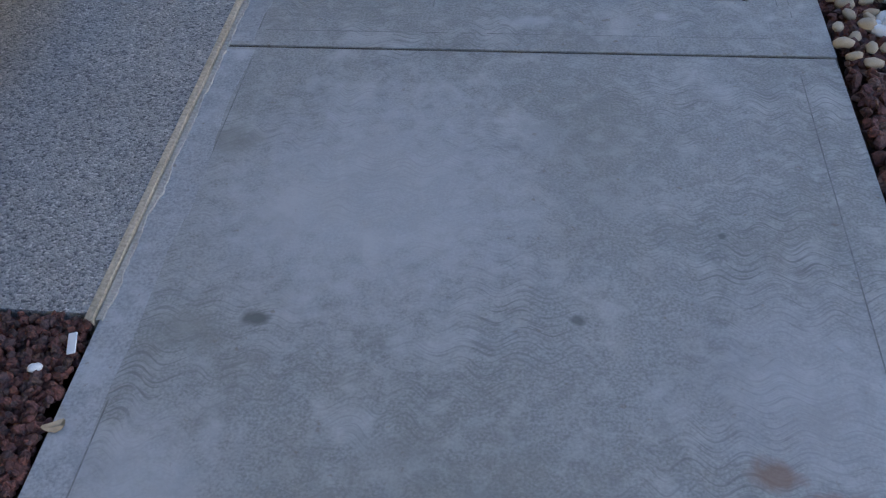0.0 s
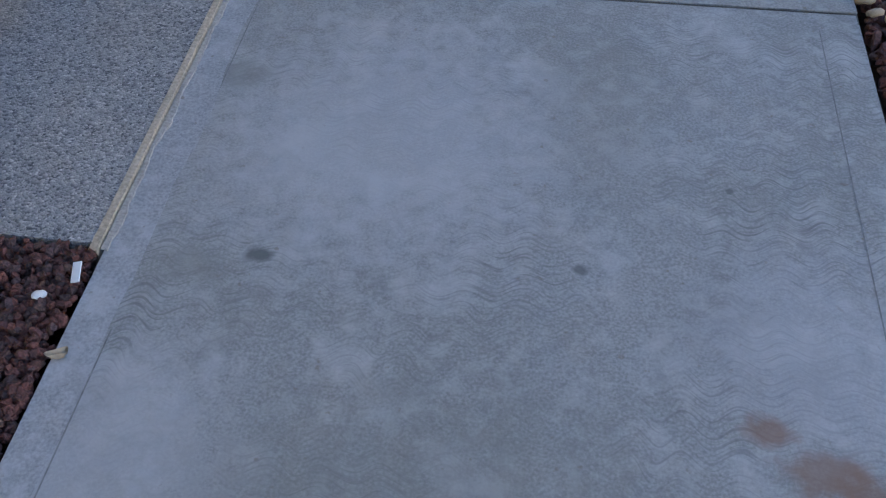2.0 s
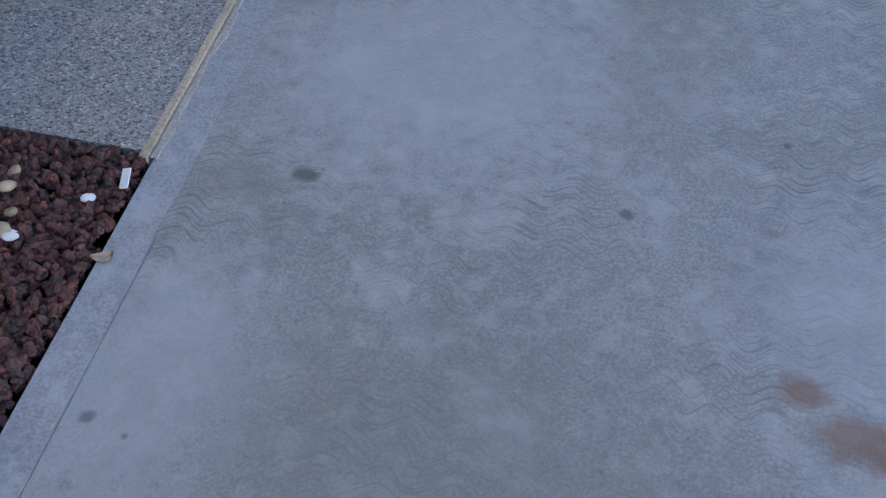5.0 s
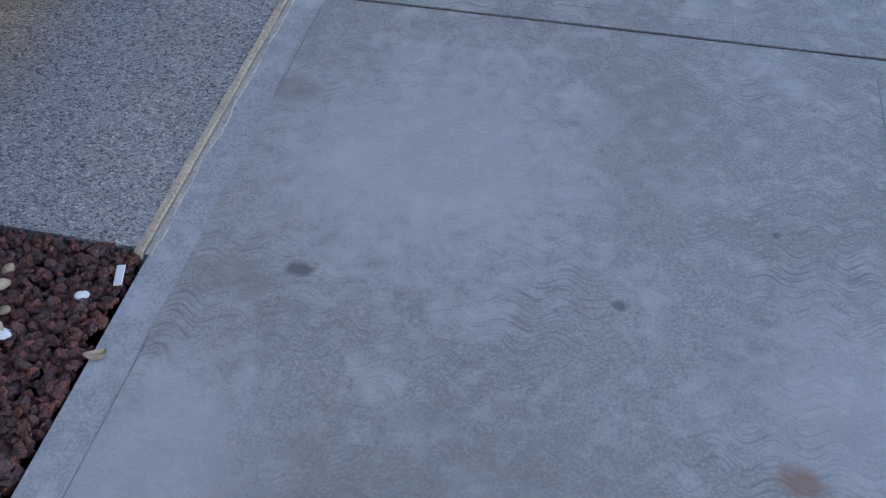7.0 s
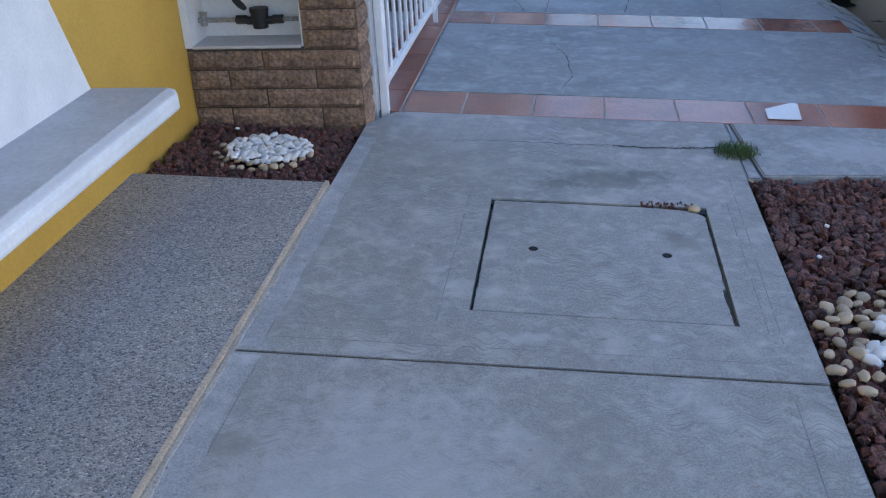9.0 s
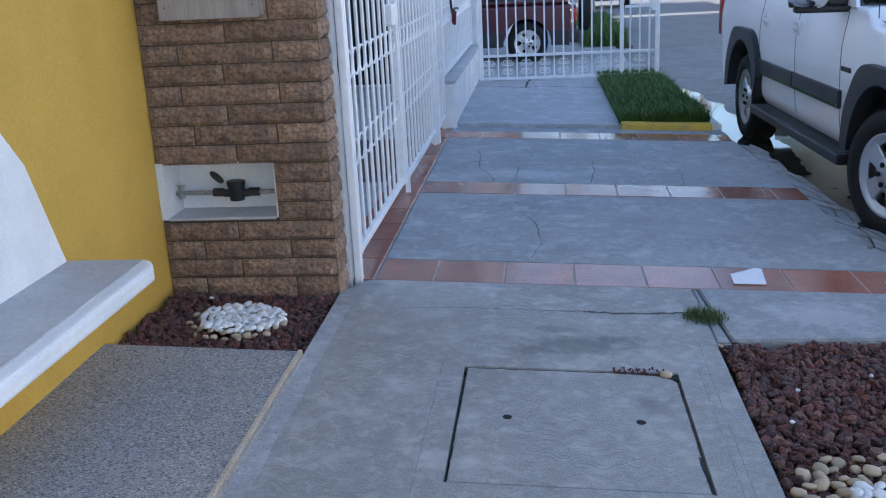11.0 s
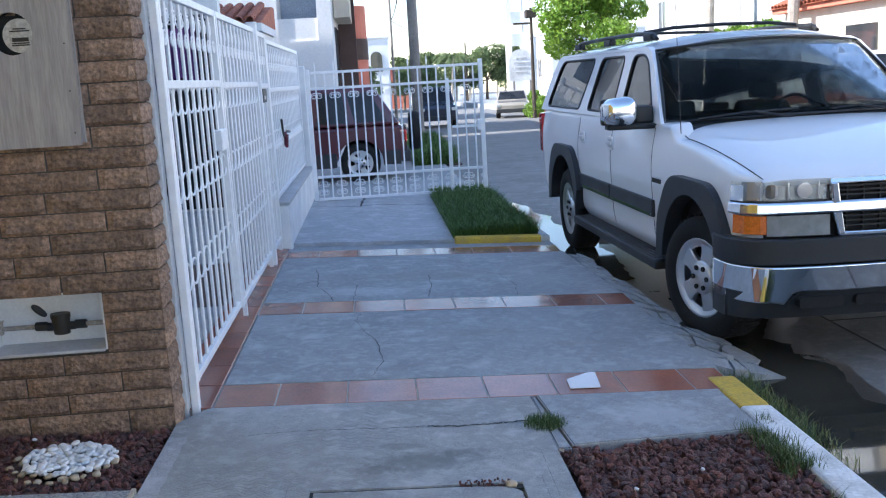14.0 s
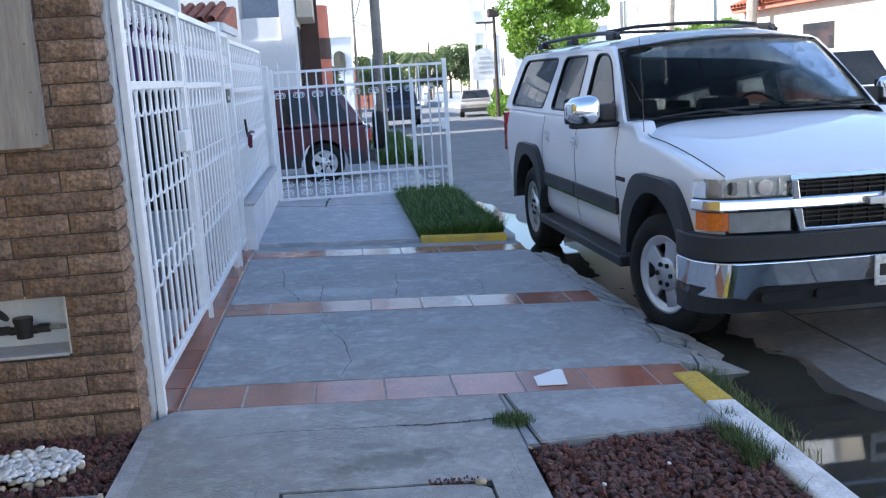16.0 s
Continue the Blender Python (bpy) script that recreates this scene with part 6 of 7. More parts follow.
BARK = mat("tree_bark", (0.16, 0.115, 0.08), (0.10, 0.07, 0.05), rough=0.95, big=6, fine=40, bump=0.6)
PALMBARK = mat("palm_bark", (0.40, 0.36, 0.31), (0.30, 0.26, 0.22), rough=0.95, big=5, fine=30, bump=0.6)


def leafmat(name, a, b):
    m = mat(name, a, b, rough=0.55, big=1.2, fine=9, amount=0.3, bump=0, per_piece=0.35)
    n, l = m.node_tree.nodes, m.node_tree.links
    tr = n.new("ShaderNodeBsdfTranslucent")
    ms = n.new("ShaderNodeMixShader")
    ms.inputs[0].default_value = 0.35
    l.new(n["Principled BSDF"].inputs["Base Color"].links[0].from_socket, tr.inputs["Color"])
    l.new(n["Principled BSDF"].outputs[0], ms.inputs[1])
    l.new(tr.outputs[0], ms.inputs[2])
    l.new(ms.outputs[0], n["Material Output"].inputs["Surface"])
    return m


LEAF = leafmat("tree_leaf", (0.22, 0.36, 0.045), (0.13, 0.25, 0.03))
# far foliage is lightened so its colour carries the haze of distance
LEAFD = leafmat("hazed_far_leaf", (0.15, 0.20, 0.08), (0.10, 0.145, 0.055))

structure("floor_court", B(-9, -0.76, 4.6, 12.35, -0.2, 0.03), CONC2, "pale concrete floor of the neighbour's court", "floor")
structure("floor_court_tiles", B(-9, -0.77, 6.6, 8.2, 0.0, 0.036), BROWN, "dark brown tiled strip in the court", "floor")
structure("wall_court_end", B(-1.40, -0.95, 11.9, 12.1, 0, 1.98), WHITEH, "low white court wall", "wall")
structure("wall_court_back", B(-9, -1.41, 11.9, 12.1, 0, 2.55), WHITEH, "white wall behind the neighbour's court", "wall")
doorway = root("court_opening", "dark wide opening with purple curtain and white scrollwork", "doorway")
# flat near-black panel on the wall stands in for the court's deep shade
part("opening", B(-3.1, -1.42, 11.87, 11.895, 0.06, 2.35), DARK, doorway, "near-black panel in place of the unlit opening")
bm = bmesh.new()
prev = None
for i in range(113):
    x = -2.47 + i * 0.007
    y = 11.835 + 0.022 * math.sin(x * 110) + 0.008 * math.sin(x * 37)
    hem = 1.56 + 0.07 * math.sin(x * 9)
    cur = [bm.verts.new(c) for c in ((x, y, hem), (x, y, 2.2), (x, y + 0.006, 2.2), (x, y + 0.006, hem))]
    if prev:
        for q in range(4):
            bm.faces.new((prev[q], prev[(q + 1) % 4], cur[(q + 1) % 4], cur[q]))
    prev = cur
part("curtain", bm, LILAC, doorway, "purple hanging cloth")
for i in range(14):
    share("scroll", SPIRAL, doorway, pose(-3.05 + i * 0.12, 11.80, 2.24 + 0.06 * (i % 2), 0, 0, 90) @ Matrix.Diagonal((1, 1.5, 1.8, 1)))
canopy = structure("roof_canopy", B(-3.6, -1.25, 15.0, 17.2, 2.30, 2.42), WHITEH, "slab under a clay-tile canopy", "roof")


def tile_roof(parent, x0, x1, y0, z0, y1, z1, dx=0.22, n=9, name="roof_tile"):
    """Rows of half-round clay tiles up a slope from (y0, z0) to (y1, z1)."""
    L = math.hypot(y1 - y0, z1 - z0) / n
    bm = bmesh.new()
    a = arc(0, 0, dx * 0.46, 0, 180, 6)
    b = arc(0, 0, dx * 0.40, 0, 180, 6)
    va = [bm.verts.new((x, 0, z)) for x, z in a]
    vb = [bm.verts.new((x, L * 1.08, z)) for x, z in b]
    vc = [bm.verts.new((x * 0.88, 0, z * 0.88)) for x, z in a]
    for i in range(6):
        bm.faces.new((va[i], va[i + 1], vb[i + 1], vb[i]))
        bm.faces.new((va[i], vc[i], vc[i + 1], va[i + 1]))
    me = bpy.data.meshes.new(name)
    bm.to_mesh(me)
    bm.free()
    me.materials.append(ROOFT)
    ang = math.degrees(math.atan2(z1 - z0, y1 - y0))
    cnt = int((x1 - x0) / dx)
    for j in range(n):
        for i in range(cnt):
            t = j / n
            share(name, me, parent, pose(x0 + (i + 0.5) * dx, y0 + (y1 - y0) * t, z0 + (z1 - z0) * t + 0.012, ang + 2, 0, 0))


bm = bmesh.new()
prism(bm, [(15.0, 2.425), (15.05, 2.445), (16.8, 2.78), (17.2, 2.78), (17.2, 2.425)], "x", -3.6, -1.25)
part("slope", bm, ROOFT, canopy)
tile_roof(canopy, -3.55, -1.25, 15.0, 2.445, 16.8, 2.79, 0.17, 9)
structure("canopy_wall", B(-3.6, -1.3, 15.3, 17.2, -0.3, 2.295), WHITEH, "white wall under the tiled canopy", "wall")


def house(name, label, x0, x1, y0, y1, z0, z1, material, wins=(), roof_over=0.12):
    """A block with recessed windows: (face, along, z, w, h), face s looks to -y, w to -x, e to +x."""
    h = root(name, label, "house")
    part("wall", B(x0, x1, y0, y1, z0, z1), material, h)
    part("roof", B(x0 - roof_over, x1 + roof_over, y0 - roof_over, y1 + roof_over, z1 + 0.002, z1 + 0.18, bevel=0.02), material, h)
    for face, a, z, w, hh in wins:
        def bx(c0, c1, zz0, zz1, d0, d1):
            if face == "s":
                return B(c0, c1, y0 - d1, y0 - d0, zz0, zz1)
            if face == "w":
                return B(x0 - d1, x0 - d0, c0, c1, zz0, zz1)
            return B(x1 + d0, x1 + d1, c0, c1, zz0, zz1)
        wn_ = part("window", bx(a, a + w, z, z + hh, -0.02, 0.02), WINDOWG, h, "dark glazed window")
        for c0, c1, q0, q1 in ((a - 0.06, a, z - 0.06, z + hh + 0.06), (a + w, a + w + 0.06, z - 0.06, z + hh + 0.06), (a, a + w, z + hh, z + hh + 0.06), (a, a + w, z - 0.06, z), (a + w / 2 - 0.025, a + w / 2 + 0.025, z, z + hh)):
            part("window_frame", bx(c0, c1, q0, q1, 0.0, 0.06), WHITEH, wn_)
    return h


# pale wall shows above the fence; extra height added to shade driveway and car
house("neighbour_house", "tall white neighbouring house behind the fence", -10, -3.6, 4.9, 20.0, -0.3, 6.8, WHITEH, [("e", 7, 3.4, 1.4, 1.2), ("e", 10.5, 3.4, 1.4, 1.2), ("e", 15, 3.4, 1.4, 1.2)])
# white house with a recessed balcony
hb = root("balcony_house", "white two-storey house with a recessed balcony", "house")
HX0, HX1, HY = -3.55, -0.42, 21.0
part("wall", B(HX0, HX1, HY + 0.9, HY + 11, -0.5, 6.4), WHITEH, hb)
part("wall", B(HX0, -1.55, HY, HY + 0.9, -0.5, 6.4), WHITEH, hb)
part("wall", B(-0.72, HX1, HY, HY + 0.9, -0.5, 6.4), WHITEH, hb)
part("wall", B(-1.55, -0.72, HY, HY + 0.9, -0.5, 2.38), WHITEH, hb)
part("balcony_rail", B(-1.55, -0.72, HY + 0.05, HY + 0.17, 2.38, 2.85), WHITEH, hb)
# back of the recess, coloured darker and bluer than the outer walls
part("balcony_back", B(-1.54, -0.73, HY + 0.86, HY + 0.898, 2.86, 6.3), mat("blue_grey_recess", (0.42, 0.48, 0.56), rough=0.85), hb, "blue-grey balcony back wall")
part("roof", B(HX0 - 0.1, HX1 + 0.1, HY - 0.1, HY + 11.1, 6.41, 6.6), WHITEH, hb)
part("pilaster", B(-0.41, 0.02, HY + 4.0, HY + 4.5, -0.6, 6.8), BROWN, hb, "dark brown pilaster")
part("side_window", B(-0.44, -0.38, HY + 1.4, HY + 2.8, 1.3, 2.7), WINDOWG, hb)
part("garage_door", B(-0.44, -0.37, HY + 4.8, HY + 8.0, -0.6, 1.7), BROWN, hb)
part("side_canopy", B(-0.40, -0.05, HY + 1.2, HY + 3.8, 2.9, 3.7), BEIGE, hb, "beige projecting bay")
house("ochre_house", "ochre and white house further down the street", -8, -0.9, 34, 44, -1.2, 5.2, YELLOW, [("e", 36, 1.2, 1.5, 1.3), ("e", 40, 1.2, 1.5, 1.3), ("s", -3, 2, 1.2, 1.2)])
ch = house("coral_house", "coral red house with a rounded corner", -9, -1.3, 52, 64, -1.5, 5.4, CORAL, [("s", -2.6, 1.0, 0.9, 1.3), ("s", -2.6, 3.4, 0.9, 1.3), ("e", 55, 3.2, 1.5, 1.3)])
bm = bmesh.new()
tube(bm, (-1.0, 53, -1.5), (-1.0, 53, 5.4), 1.25, 28)
part("round_bay", bm, CORAL, ch)
bm = bmesh.new()
tube(bm, (-1.0, 53, 2.6), (-1.0, 53, 3.7), 1.28, 28)
part("bay_opening", bm, BROWN, ch, "dark opening in the round bay")
ah = house("arched_house", "white house with arched openings far down the street", -6, 2.0, 84, 98, -2.2, 5.0, WHITEH, [("s", -3, 1, 1.2, 1.4)])
for x in (-0.9, 0.9):
    bm = bmesh.new()
    prism(bm, [(x - 0.5, 2.2), (x + 0.5, 2.2)] + arc(x, 3.4, 0.5, 0, 180, 10), "y", 83.93, 84.0)
    part("arched_window", bm, WINDOWG, ah)
house("far_house", "pale house at the end of the street", -6, 14, 150, 160, -4, 1.9, WHITEH, [("s", x, 0.0, 1.6, 1.4) for x in (-3, 1, 5, 9)])
house("low_house", "pink low house far down the street", 1.0, 4.5, 112, 120, -3, 2.5, CORAL, [("s", 1.6, 0.3, 0.8, 1.2)])

# right side of the street
structure("pavement_far", B(9.6, 60, -40, 30, -0.5, -0.12), CONC2, "grey pavement across the street", "pavement")
bm = bmesh.new()
prism(bm, [(30, -0.12), (300, -4.71), (300, -8), (30, -1)], "x", 9.6, 60)
structure("pavement_far_2", bm, CONC2, "grey pavement further down the street", "pavement")
rh = house("white_house", "sunlit white house with grey wall panels", 16.5, 28, 30, 56, -1.2, 7.5, WHITEH, [("s", 18, 3.2, 1.6, 1.5), ("w", 33, 3.3, 1.4, 1.5), ("w", 52, 3.3, 1.4, 1.5)])
for y0, y1 in ((36, 40), (41.5, 46), (47, 51)):
    part("wall_panel", B(16.44, 16.49, y0, y1, 1.6, 6.5), GREYTOP, rh, "grey wall panel")
oh = root("tiled_house", "low cream house with an orange clay-tile roof", "house")
part("wall", B(13.2, 22, 16, 29.5, -0.4, 2.75), mat("cream_wall_paint", (0.74, 0.66, 0.54), (0.66, 0.58, 0.46), rough=0.85, fine=20, amount=0.05), oh)
part("eave", B(12.9, 22.3, 15.7, 29.8, 2.76, 2.9), CORAL, oh, "coral painted eave")
bm = bmesh.new()
prism(bm, [(12.8, 2.905), (22.4, 2.905), (17.6, 4.9)], "y", 15.6, 29.9)
part("roof", bm, ROOFT, oh)
part("window", B(13.15, 13.25, 24.0, 25.6, 0.9, 2.2), WINDOWG, oh)
part("window", B(13.15, 13.25, 19.0, 20.2, 0.9, 2.2), WINDOWG, oh)
roofside = part("roof_tiles", B(12.8, 12.82, 15.6, 15.62, 2.90, 2.91), ROOFT, oh)
rt_me = None
for j in range(10):
    for i in range(56):
        if rt_me is None:
            bm = bmesh.new()
            a = arc(0, 0, 0.11, 0, 180, 5)
            va = [bm.verts.new((0, x, z)) for x, z in a]
            vb = [bm.verts.new((0.6, x * 0.88, z * 0.88)) for x, z in a]
            for q in range(5):
                bm.faces.new((va[q], va[q + 1], vb[q + 1], vb[q]))
            rt_me = bpy.data.meshes.new("roof_tile")
            bm.to_mesh(rt_me)
            bm.free()
            rt_me.materials.append(ROOFT)
        if j < 5:
            share("roof_tile", rt_me, roofside, pose(12.78 + j * 0.52, 15.7 + i * 0.25, 2.915 + j * 0.2165, 0, -22.6, 0))
tw = root("white_tower", "slim white tower with slots and a tiled cap", "tower")
for x in (10.6, 11.9):
    part("post", B(x, x + 0.35, 72, 73, -2, 9.0), WHITEH, tw)
for z in (-2.0, 3.4, 5.0, 7.2):
    part("wall", B(10.95, 11.9, 72.1, 72.9, z, z + (3.6 if z < 0 else 0.9)), WHITEH, tw)
part("cap", B(10.3, 12.6, 71.6, 73.4, 9.01, 9.4, bevel=0.1), ROOFT, tw, "clay-tile cap")
sg = root("arched_sign", "white arched sign board on posts", "sign")
bm = bmesh.new()
prism(bm, [(9.35, 0.9), (11.05, 0.9)] + arc(10.2, 2.1, 0.85, 0, 180, 14), "y", 63.0, 63.12)
part("board", bm, SIGNW, sg)
for z, w in ((2.35, 0.7), (2.05, 1.0), (1.75, 0.9), (1.45, 0.8)):
    part("text_bar", B(10.2 - w / 2, 10.2 + w / 2, 62.97, 63.0, z - 0.05, z + 0.05), GREYTOP, sg)
for x in (9.6, 10.7):
    part("post", B(x, x + 0.12, 63.02, 63.1, -1.3, 0.9), POLE, sg)
house("corner_house", "white sunlit house near the tower", 12.8, 22, 66, 80, -2, 4.0, WHITEH, [("s", 14, 1, 1.5, 1.4), ("w", 70, 1, 1.5, 1.4)])

# houses out of view, added to bounce sunlight onto the yellow wall and pillar
for k, (y0, y1, h, mt, lab) in enumerate(((-30, -17, 6.4, WHITEH, "unseen white house bouncing sun across the street"), (-16, -4, 5.8, BEIGE, "unseen beige house bouncing sun across the street"), (-3, 13, 6.6, WHITEH, "unseen white two-storey house bouncing sun across the street"))):
    house("opposite_house", lab, 13.4, 22, y0, y1, -0.3, h, mt, [("w", y0 + 2, 0.8, 1.5, 1.3), ("w", y0 + 7, 0.8, 1.5, 1.3), ("w", y0 + 2, 3.6, 1.5, 1.3), ("w", y0 + 7, 3.6, 1.5, 1.3)])
# ---- poles and wires ----
def utility_pole(label, x, y, r, h, material, arm):
    p = root("utility_pole", label, "utility pole", pose(x, y, rz(y)), "utility poles")
    bm = bmesh.new()
    tube(bm, (0, 0, 0), (0, 0, h), r, 14, r * 0.7)
    part("shaft", bm, material, p)
    if arm:
        part("cross_arm", B(-arm, arm, -0.06, 0.06, h - 0.5, h - 0.38), DPOLE, p)
        for q in (-0.85, 0, 0.85):
            bm = bmesh.new()
            tube(bm, (q * arm, 0, h - 0.38), (q * arm, 0, h - 0.2), 0.05, 8)
            part("insulator", bm, BLACK, p)
    return p


utility_pole("weathered square-topped concrete utility pole", 1.62, 28, 0.165, 9.5, POLE, 0)
utility_pole("thin pole with a cross arm", 1.75, 60, 0.10, 8.1, POLE, 1.1)
dp = utility_pole("dark timber pole with a bracket", 8.4, 48, 0.10, 5.4, DPOLE, 0)
part("bracket", B(-0.9, 0.0, -0.05, 0.05, 4.6, 4.7), DPOLE, dp)
part("transformer", B(-0.3, 0.25, -0.2, 0.2, 4.9, 5.3, bevel=0.05), DPOLE, dp)
utility_pole("thin dark timber pole far off", 11.2, 110, 0.12, 7, DPOLE, 0)
cables = root("overhead_cables", "thin dark overhead cables between poles", "cables")
for p, q, sag in (((1.6, 28, 7.5), (8.4, 48, 4.9), 0.5), ((1.6, 28, 7.9), (0.8, 60, 7.5), 0.4), ((1.6, 28, 7.9), (2.7, 60, 7.5), 0.4), ((1.75, 60, 5.0), (11.2, 110, 5.5), 0.6), ((-1, 40, 8), (1.75, 60, 7.6), 0.4), ((1.62, 28, 5.6), (1.75, 60, 5.0), 0.5)):
    pts = []
    for i in range(11):
        t = i / 10
        v = Vector(p).lerp(Vector(q), t)
        v.z -= sag * 4 * t * (1 - t)
        pts.append(tuple(v))
    bm = bmesh.new()
    pipe(bm, pts, 0.028, 4)
    part("cable", bm, BLACK, cables)

# ---- trees ----
def leaf_cloud(n, blobs, size, flat=0.4):
    vs, fs = [], []
    for _ in range(n):
        cx, cy, cz, r = blobs[rng.integers(len(blobs))]
        d = rng.normal(size=3)
        d /= np.linalg.norm(d)
        rr = r * rng.uniform(0.45, 1.08) ** 0.6
        c = np.array((cx, cy, cz)) + d * rr * (1, 1, 0.8)
        a = rng.normal(size=3)
        a /= np.linalg.norm(a)
        b = np.cross(a, rng.normal(size=3))
        b /= np.linalg.norm(b)
        s = size * rng.uniform(0.6, 1.3)
        i = len(vs)
        vs += [tuple(c - a * s), tuple(c + b * s * flat), tuple(c + a * s), tuple(c - b * s * flat)]
        fs.append((i, i + 1, i + 2, i + 3))
    return vs, fs


def tree(label, x, y, h, blobs, n, size, leaf, trunk_r=0.14, name="tree"):
    t = root(name, label, "tree", pose(x, y, rz(y)))
    bm = bmesh.new()
    top = (0.1, 0.05, h * 0.55)
    tube(bm, (0, 0, 0), top, trunk_r, 10, trunk_r * 0.65)
    for bx_, by_, bz_, r in blobs[:9]:
        m_ = ((top[0] + bx_) / 2 + 0.1, (top[1] + by_) / 2, (top[2] + bz_) / 2 + 0.12)
        tube(bm, top, m_, trunk_r * 0.5, 7, trunk_r * 0.35)
        tube(bm, m_, (bx_, by_, bz_), trunk_r * 0.35, 6, trunk_r * 0.12)
    part("trunk", bm, BARK, t)
    part("crown", leaf_cloud(n, blobs, size), leaf, t, "light green leafy crown")
    return t


def blobset(k, rx, rz0, rz1, r0, r1):
    out = []
    for _ in range(k):
        a, q = rng.uniform(0, 6.28), rng.uniform(0, 1) ** 0.5
        out.append((rx * q * math.cos(a), rx * q * math.sin(a), rng.uniform(rz0, rz1), rng.uniform(r0, r1)))
    return out


tree("sunlit bright green street tree across the road", 10.5, 43.5, 5.0, blobset(30, 2.2, 3.1, 6.0, 0.5, 0.95), 17000, 0.11, LEAF)
tree("bushy green shrub by the tower", 10.2, 60, 1.6, blobset(8, 0.9, 0.4, 1.3, 0.3, 0.5), 2500, 0.10, LEAF, 0.05, "shrub")
tree("low clipped hedge by the parked car", 9.9, 52, 0.8, [(q * 0.5, q * 1.2, 0.45, 0.5) for q in range(-3, 4)], 4000, 0.08, LEAF, 0.03, "hedge")
tree("garden foliage before the white house", 15.6, 38, 3.0, [(0, q * 1.6, 2.6 + 0.3 * (q % 2), 0.8) for q in range(-4, 5)], 9000, 0.12, LEAF, 0.1, "shrub")
for i in range(9):
    x, y = 6 + i * 2.2 + rnd.uniform(-1, 1), 122 + rnd.uniform(-6, 12)
    tree("distant green tree paled for haze", x, y, 5, blobset(9, 2.0, 2.5, 5.2 + rnd.uniform(0, 1.2), 0.8, 1.3), 2200, 0.26, LEAFD, 0.2)
for x, y in ((-0.6, 75), (3.6, 100), (5.2, 90)):
    tree("dark green street tree", x, y, 4, blobset(8, 1.2, 1.8, 3.6, 0.6, 1.0), 2200, 0.2, LEAFD, 0.15)


def palm(label, x, y, h, n=18, L=1.7, r=0.13, crown=True):
    t = root("palm_tree", label, "palm", pose(x, y, rz(y)), "palms")
    bm = bmesh.new()
    for i in range(8):
        tube(bm, (0.05 * i, 0, h * i / 8), (0.05 * (i + 1), 0, h * (i + 1) / 8), r * (1.12 - 0.04 * i), 10, r * (1.0 - 0.04 * i))
    part("trunk", bm, PALMBARK, t)
    if not crown:
        return t
    for i in range(n):
        a = 2 * math.pi * i / n + rnd.uniform(-0.15, 0.15)
        up = rnd.uniform(0.1, 1.0)
        vs, fs = [], []
        prev = None
        K2 = 9
        pts = []
        for k in range(K2 + 1):
            s = k / K2
            pts.append(Vector((0.4 + math.cos(a) * L * s, math.sin(a) * L * s, h + L * (up * s - 0.95 * s * s))))
        sidev = Vector((-math.sin(a), math.cos(a), 0))
        for k in range(K2):
            p, q = pts[k], pts[k + 1]
            for sg in (-1, 1):
                for u in (0.0, 0.5):
                    c = p.lerp(q, u)
                    c2 = p.lerp(q, u + 0.3)
                    tip = c + sidev * sg * L * 0.26 * (1 - 0.6 * k / K2) + (q - p) * 1.3 - Vector((0, 0, 0.16 * L))
                    i0 = len(vs)
                    vs += [tuple(c), tuple(c2), tuple(tip)]
                    fs.append((i0, i0 + 1, i0 + 2))
        part("frond", (vs, fs), LEAFD, t)
    return t


palm("tall palm with drooping fronds far down the street", 9.2, 108, 5.4, 20, 2.4)
for i in range(7):
    palm("distant palm in the haze", 11 + i * 1.6 + rnd.uniform(-0.5, 0.5), 135 + rnd.uniform(-5, 14), 5.5 + rnd.uniform(0, 2.2), 13, 2.0)
palm("pale palm trunk before the white house", 14.2, 39.5, 8.5, 14, 2.0, 0.20)
palm("pale palm trunk beside the tiled house", 12.4, 27.5, 8.5, 14, 2.0, 0.17)

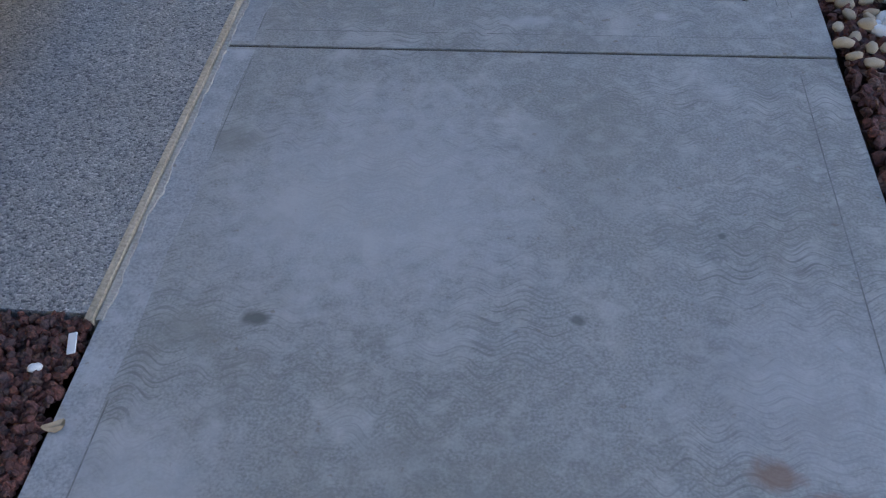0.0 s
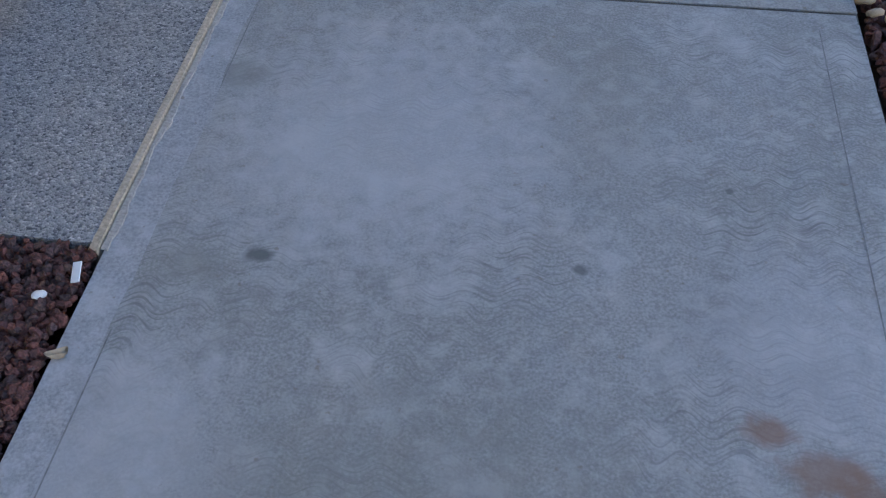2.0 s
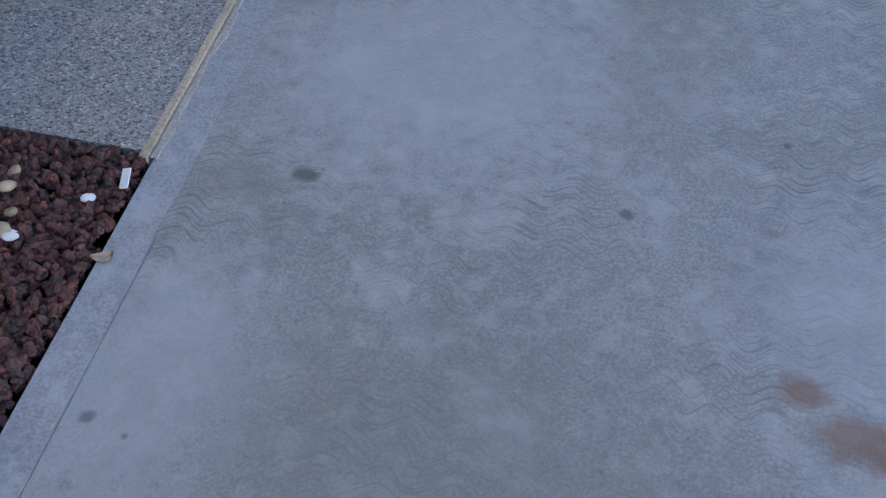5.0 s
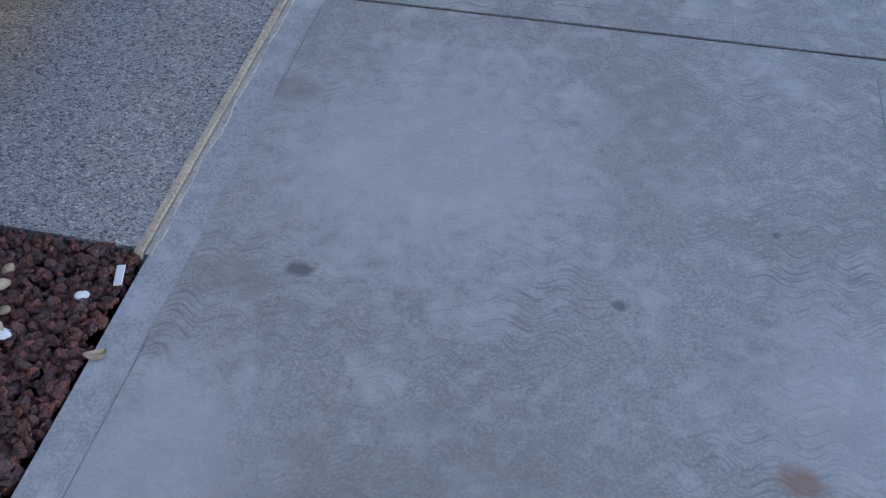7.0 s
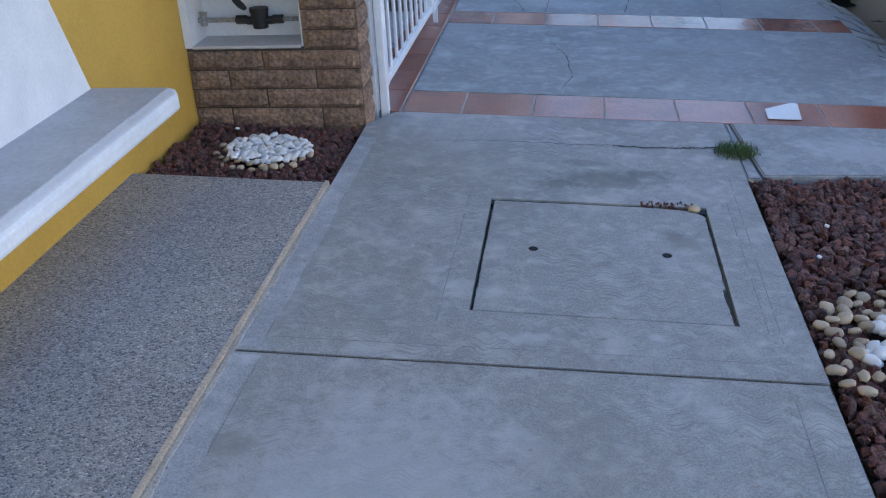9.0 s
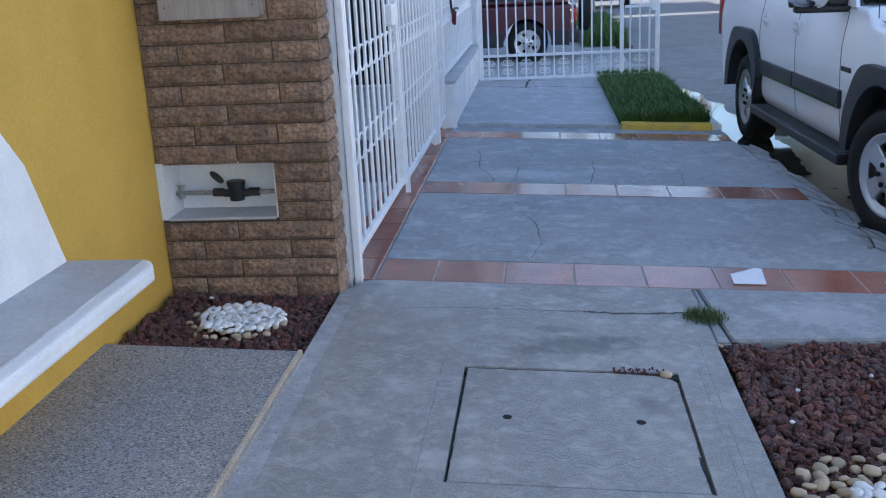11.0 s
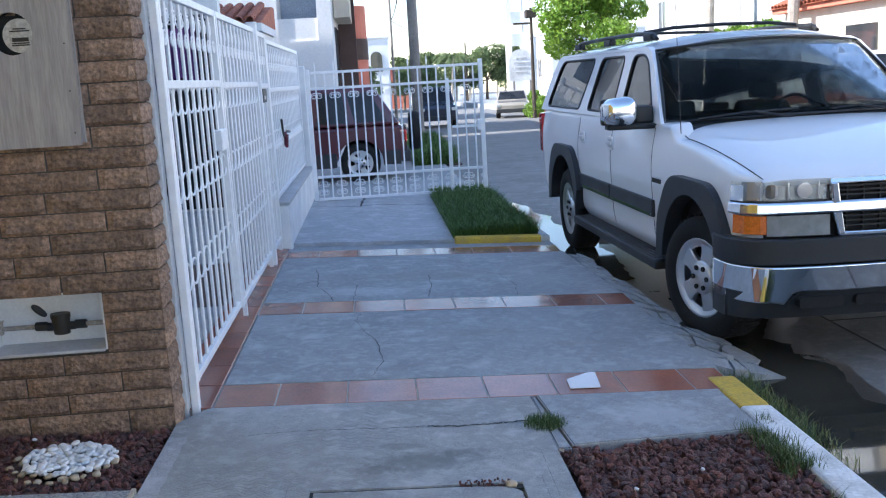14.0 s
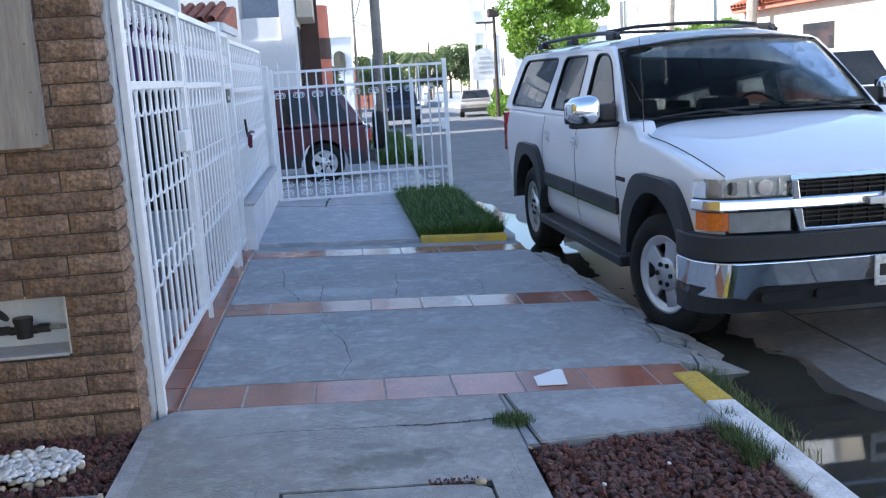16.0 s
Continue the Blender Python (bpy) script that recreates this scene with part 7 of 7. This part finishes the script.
# ---- other parked vehicles ----
def simple_car(name, label, m, L, W, H, belt, cab, paint, spare=False, tyre=0.33, wb=None, cladding=False):
    """Nose towards -y. cab: windscreen base, roof front, roof rear, tail base along the length."""
    car = root(name, label, "car", m)
    wb = wb or L * 0.6
    f0 = L * 0.19
    ar = tyre + 0.06

    def outline(dy, dz, arches):
        hood = belt - 0.08
        o = [(0.02 + dy, 0.35), (0.0 + dy, hood - 0.15), (0.10 + dy, hood + dz), (cab[0], belt + dz), (cab[3], belt + dz), (L - dy, belt - 0.06), (L - dy, 0.38), (f0 + wb + ar + 0.03, 0.34)]
        for cy in (f0 + wb, f0):
            o += arc(cy, tyre, ar, 5, 175, 12) if arches else [(cy + ar - 2 * ar * i / 12, tyre + ar) for i in range(13)]
            if cy > f0:
                o += [(cy - ar - 0.04, 0.30), (f0 + ar + 0.04, 0.30)]
        return o
    body = part("body", loft([(0.0, outline(0.1, -0.06, True)), (0.06, outline(0.04, -0.01, True)), (0.24, outline(0.0, 0, True)), (0.26, outline(0, 0, False)), (W / 2, outline(-0.03, 0.01, False)),
                              (W - 0.26, outline(0, 0, False)), (W - 0.24, outline(0, 0, True)), (W - 0.06, outline(0.04, -0.01, True)), (W, outline(0.1, -0.06, True))]), paint, car)
    t0, t1 = 0.03, 0.17
    c = [(cab[0], belt), (cab[1], H), (cab[2], H), (cab[3], belt)]
    bm = bmesh.new()
    a = [bm.verts.new((t0 if z == belt else t1, y, z)) for y, z in c]
    b = [bm.verts.new((W - (t0 if z == belt else t1), y, z)) for y, z in c]
    for i in range(4):
        j = (i + 1) % 4
        bm.faces.new((a[i], a[j], b[j], b[i]))
    bm.faces.new(a[::-1])
    bm.faces.new(b)
    bmesh.ops.recalc_face_normals(bm, faces=bm.faces)
    softened(part("cabin", bm, paint, car), 0.05, 3)

    def at(u, v):
        z = belt + (H - belt) * v
        y = (cab[0] + (cab[1] - cab[0]) * v) * (1 - u) + (cab[3] + (cab[2] - cab[3]) * v) * u
        return y, z, t0 + (t1 - t0) * v
    for sgn in (0, 1):
        for u0, u1 in ((0.10, 0.42), (0.47, 0.68), (0.72, 0.93)):
            bm = bmesh.new()
            q = [at(u0, 0.10), at(u1, 0.10), at(u1, 0.86), at(u0, 0.86)]
            vv = [bm.verts.new((W - x + 0.004 if sgn else x - 0.004, y, z)) for y, z, x in q]
            f = bm.faces.new(vv)
            bmesh.ops.solidify(bm, geom=[f], thickness=0.01)
            part("side_window", bm, WINDOWG, car)
    for nm, ya, yb, d in (("windscreen", cab[0], cab[1], -0.006), ("rear_window", cab[3], cab[2], 0.006)):
        bm = bmesh.new()
        vv = []
        for v, sg in ((0.1, 0), (0.1, 1), (0.9, 1), (0.9, 0)):
            x = t0 + (t1 - t0) * v + 0.08
            vv.append(bm.verts.new((W - x if sg else x, ya + (yb - ya) * v + d, belt + (H - belt) * v + 0.004)))
        f = bm.faces.new(vv)
        bmesh.ops.solidify(bm, geom=[f], thickness=0.008)
        part(nm, bm, WINDOWG, car)
    part("bumper", B(0.03, W - 0.03, -0.07, 0.12, 0.32, 0.52, bevel=0.04, seg=2), CARGREY, car)
    part("rear_bumper", B(0.03, W - 0.03, L - 0.12, L + 0.07, 0.34, 0.54, bevel=0.04, seg=2), CARGREY, car)
    for x in (0.04, W - 0.26):
        part("headlight", B(x, x + 0.22, -0.02, 0.10, belt - 0.32, belt - 0.18, bevel=0.02), ALLOY, car)
        part("tail_light", B(x, x + 0.18, L - 0.10, L + 0.012, belt - 0.32, belt - 0.10, bevel=0.02), REDLENS, car)
    for y in (f0, f0 + wb):
        wheel(car, pose(0.01, y, tyre), tyre, 0.2)
        wheel(car, pose(W - 0.01, y, tyre, 0, 0, 180), tyre, 0.2)
    if cladding:
        for y0, y1 in ((0.15, f0 - ar), (f0 + ar, f0 + wb - ar), (f0 + wb + ar, L - 0.12)):
            part("cladding", B(W - 0.01, W + 0.02, y0, y1, 0.31, 0.56, bevel=0.008), CARGREY, car, "dark grey lower cladding")
    if spare:
        bm = lathe([(0.0, 0.02), (0.0, tyre * 0.9), (0.04, tyre), (0.16, tyre), (0.2, tyre * 0.9)], 28)
        sp = part("spare_wheel", bm, RUBBER, car, "black spare wheel on the tail", smooth=True)
        sp.matrix_basis = pose(W * 0.5, L + 0.08, 0.85, 0, 0, 90) @ pose(0, 0, 0)
    return car


def paint(name, c):
    return mat(name, c, [v * 0.9 for v in c], rough=0.3, coat=1.0, fine=30, amount=0.02, bump=0)


simple_car("off_roader", "dark red short off-road car with a spare wheel", pose(-3.2, 19.2, -0.35, 0, 0, -90), 4.1, 1.7, 1.72, 1.02, (1.15, 1.7, 3.55, 4.0), paint("dark_red_car_paint", (0.08, 0.007, 0.015)), True, 0.36, cladding=True)
simple_car("blue_off_roader", "dark blue off-road car parked at the kerb", pose(2.3, 42, rz(42), 0, 0, 0), 4.0, 1.7, 1.75, 1.05, (1.1, 1.6, 3.7, 3.95), paint("dark_blue_car_paint", (0.02, 0.028, 0.05)), True, 0.36)
simple_car("saloon_car", "beige saloon car parked across the street", pose(6.7, 50, rz(52), 0, 0, -8), 4.5, 1.75, 1.42, 0.92, (1.35, 2.1, 3.3, 3.95), paint("beige_car_paint", (0.33, 0.31, 0.27)), False, 0.31)
simple_car("white_pickup", "white car parked across the street", pose(7.9, 14.0, rz(14), 0, 0, 0), 4.7, 1.8, 1.75, 1.05, (1.3, 1.9, 4.3, 4.6), CARWHITE, False, 0.36)
simple_car("red_car", "dark red car parked behind the hedge", pose(7.7, 37, rz(38), 0, 0, 0), 4.4, 1.75, 1.55, 0.95, (1.2, 1.8, 3.8, 4.3), paint("red_car_paint", (0.30, 0.03, 0.03)), False, 0.33)
simple_car("black_car", "small dark car far down the street", pose(4.0, 84, rz(84), 0, 0, 0), 4.2, 1.7, 1.45, 0.9, (1.3, 1.9, 3.2, 3.9), paint("black_car_paint", (0.02, 0.02, 0.022)), False, 0.31)

lay_stones()
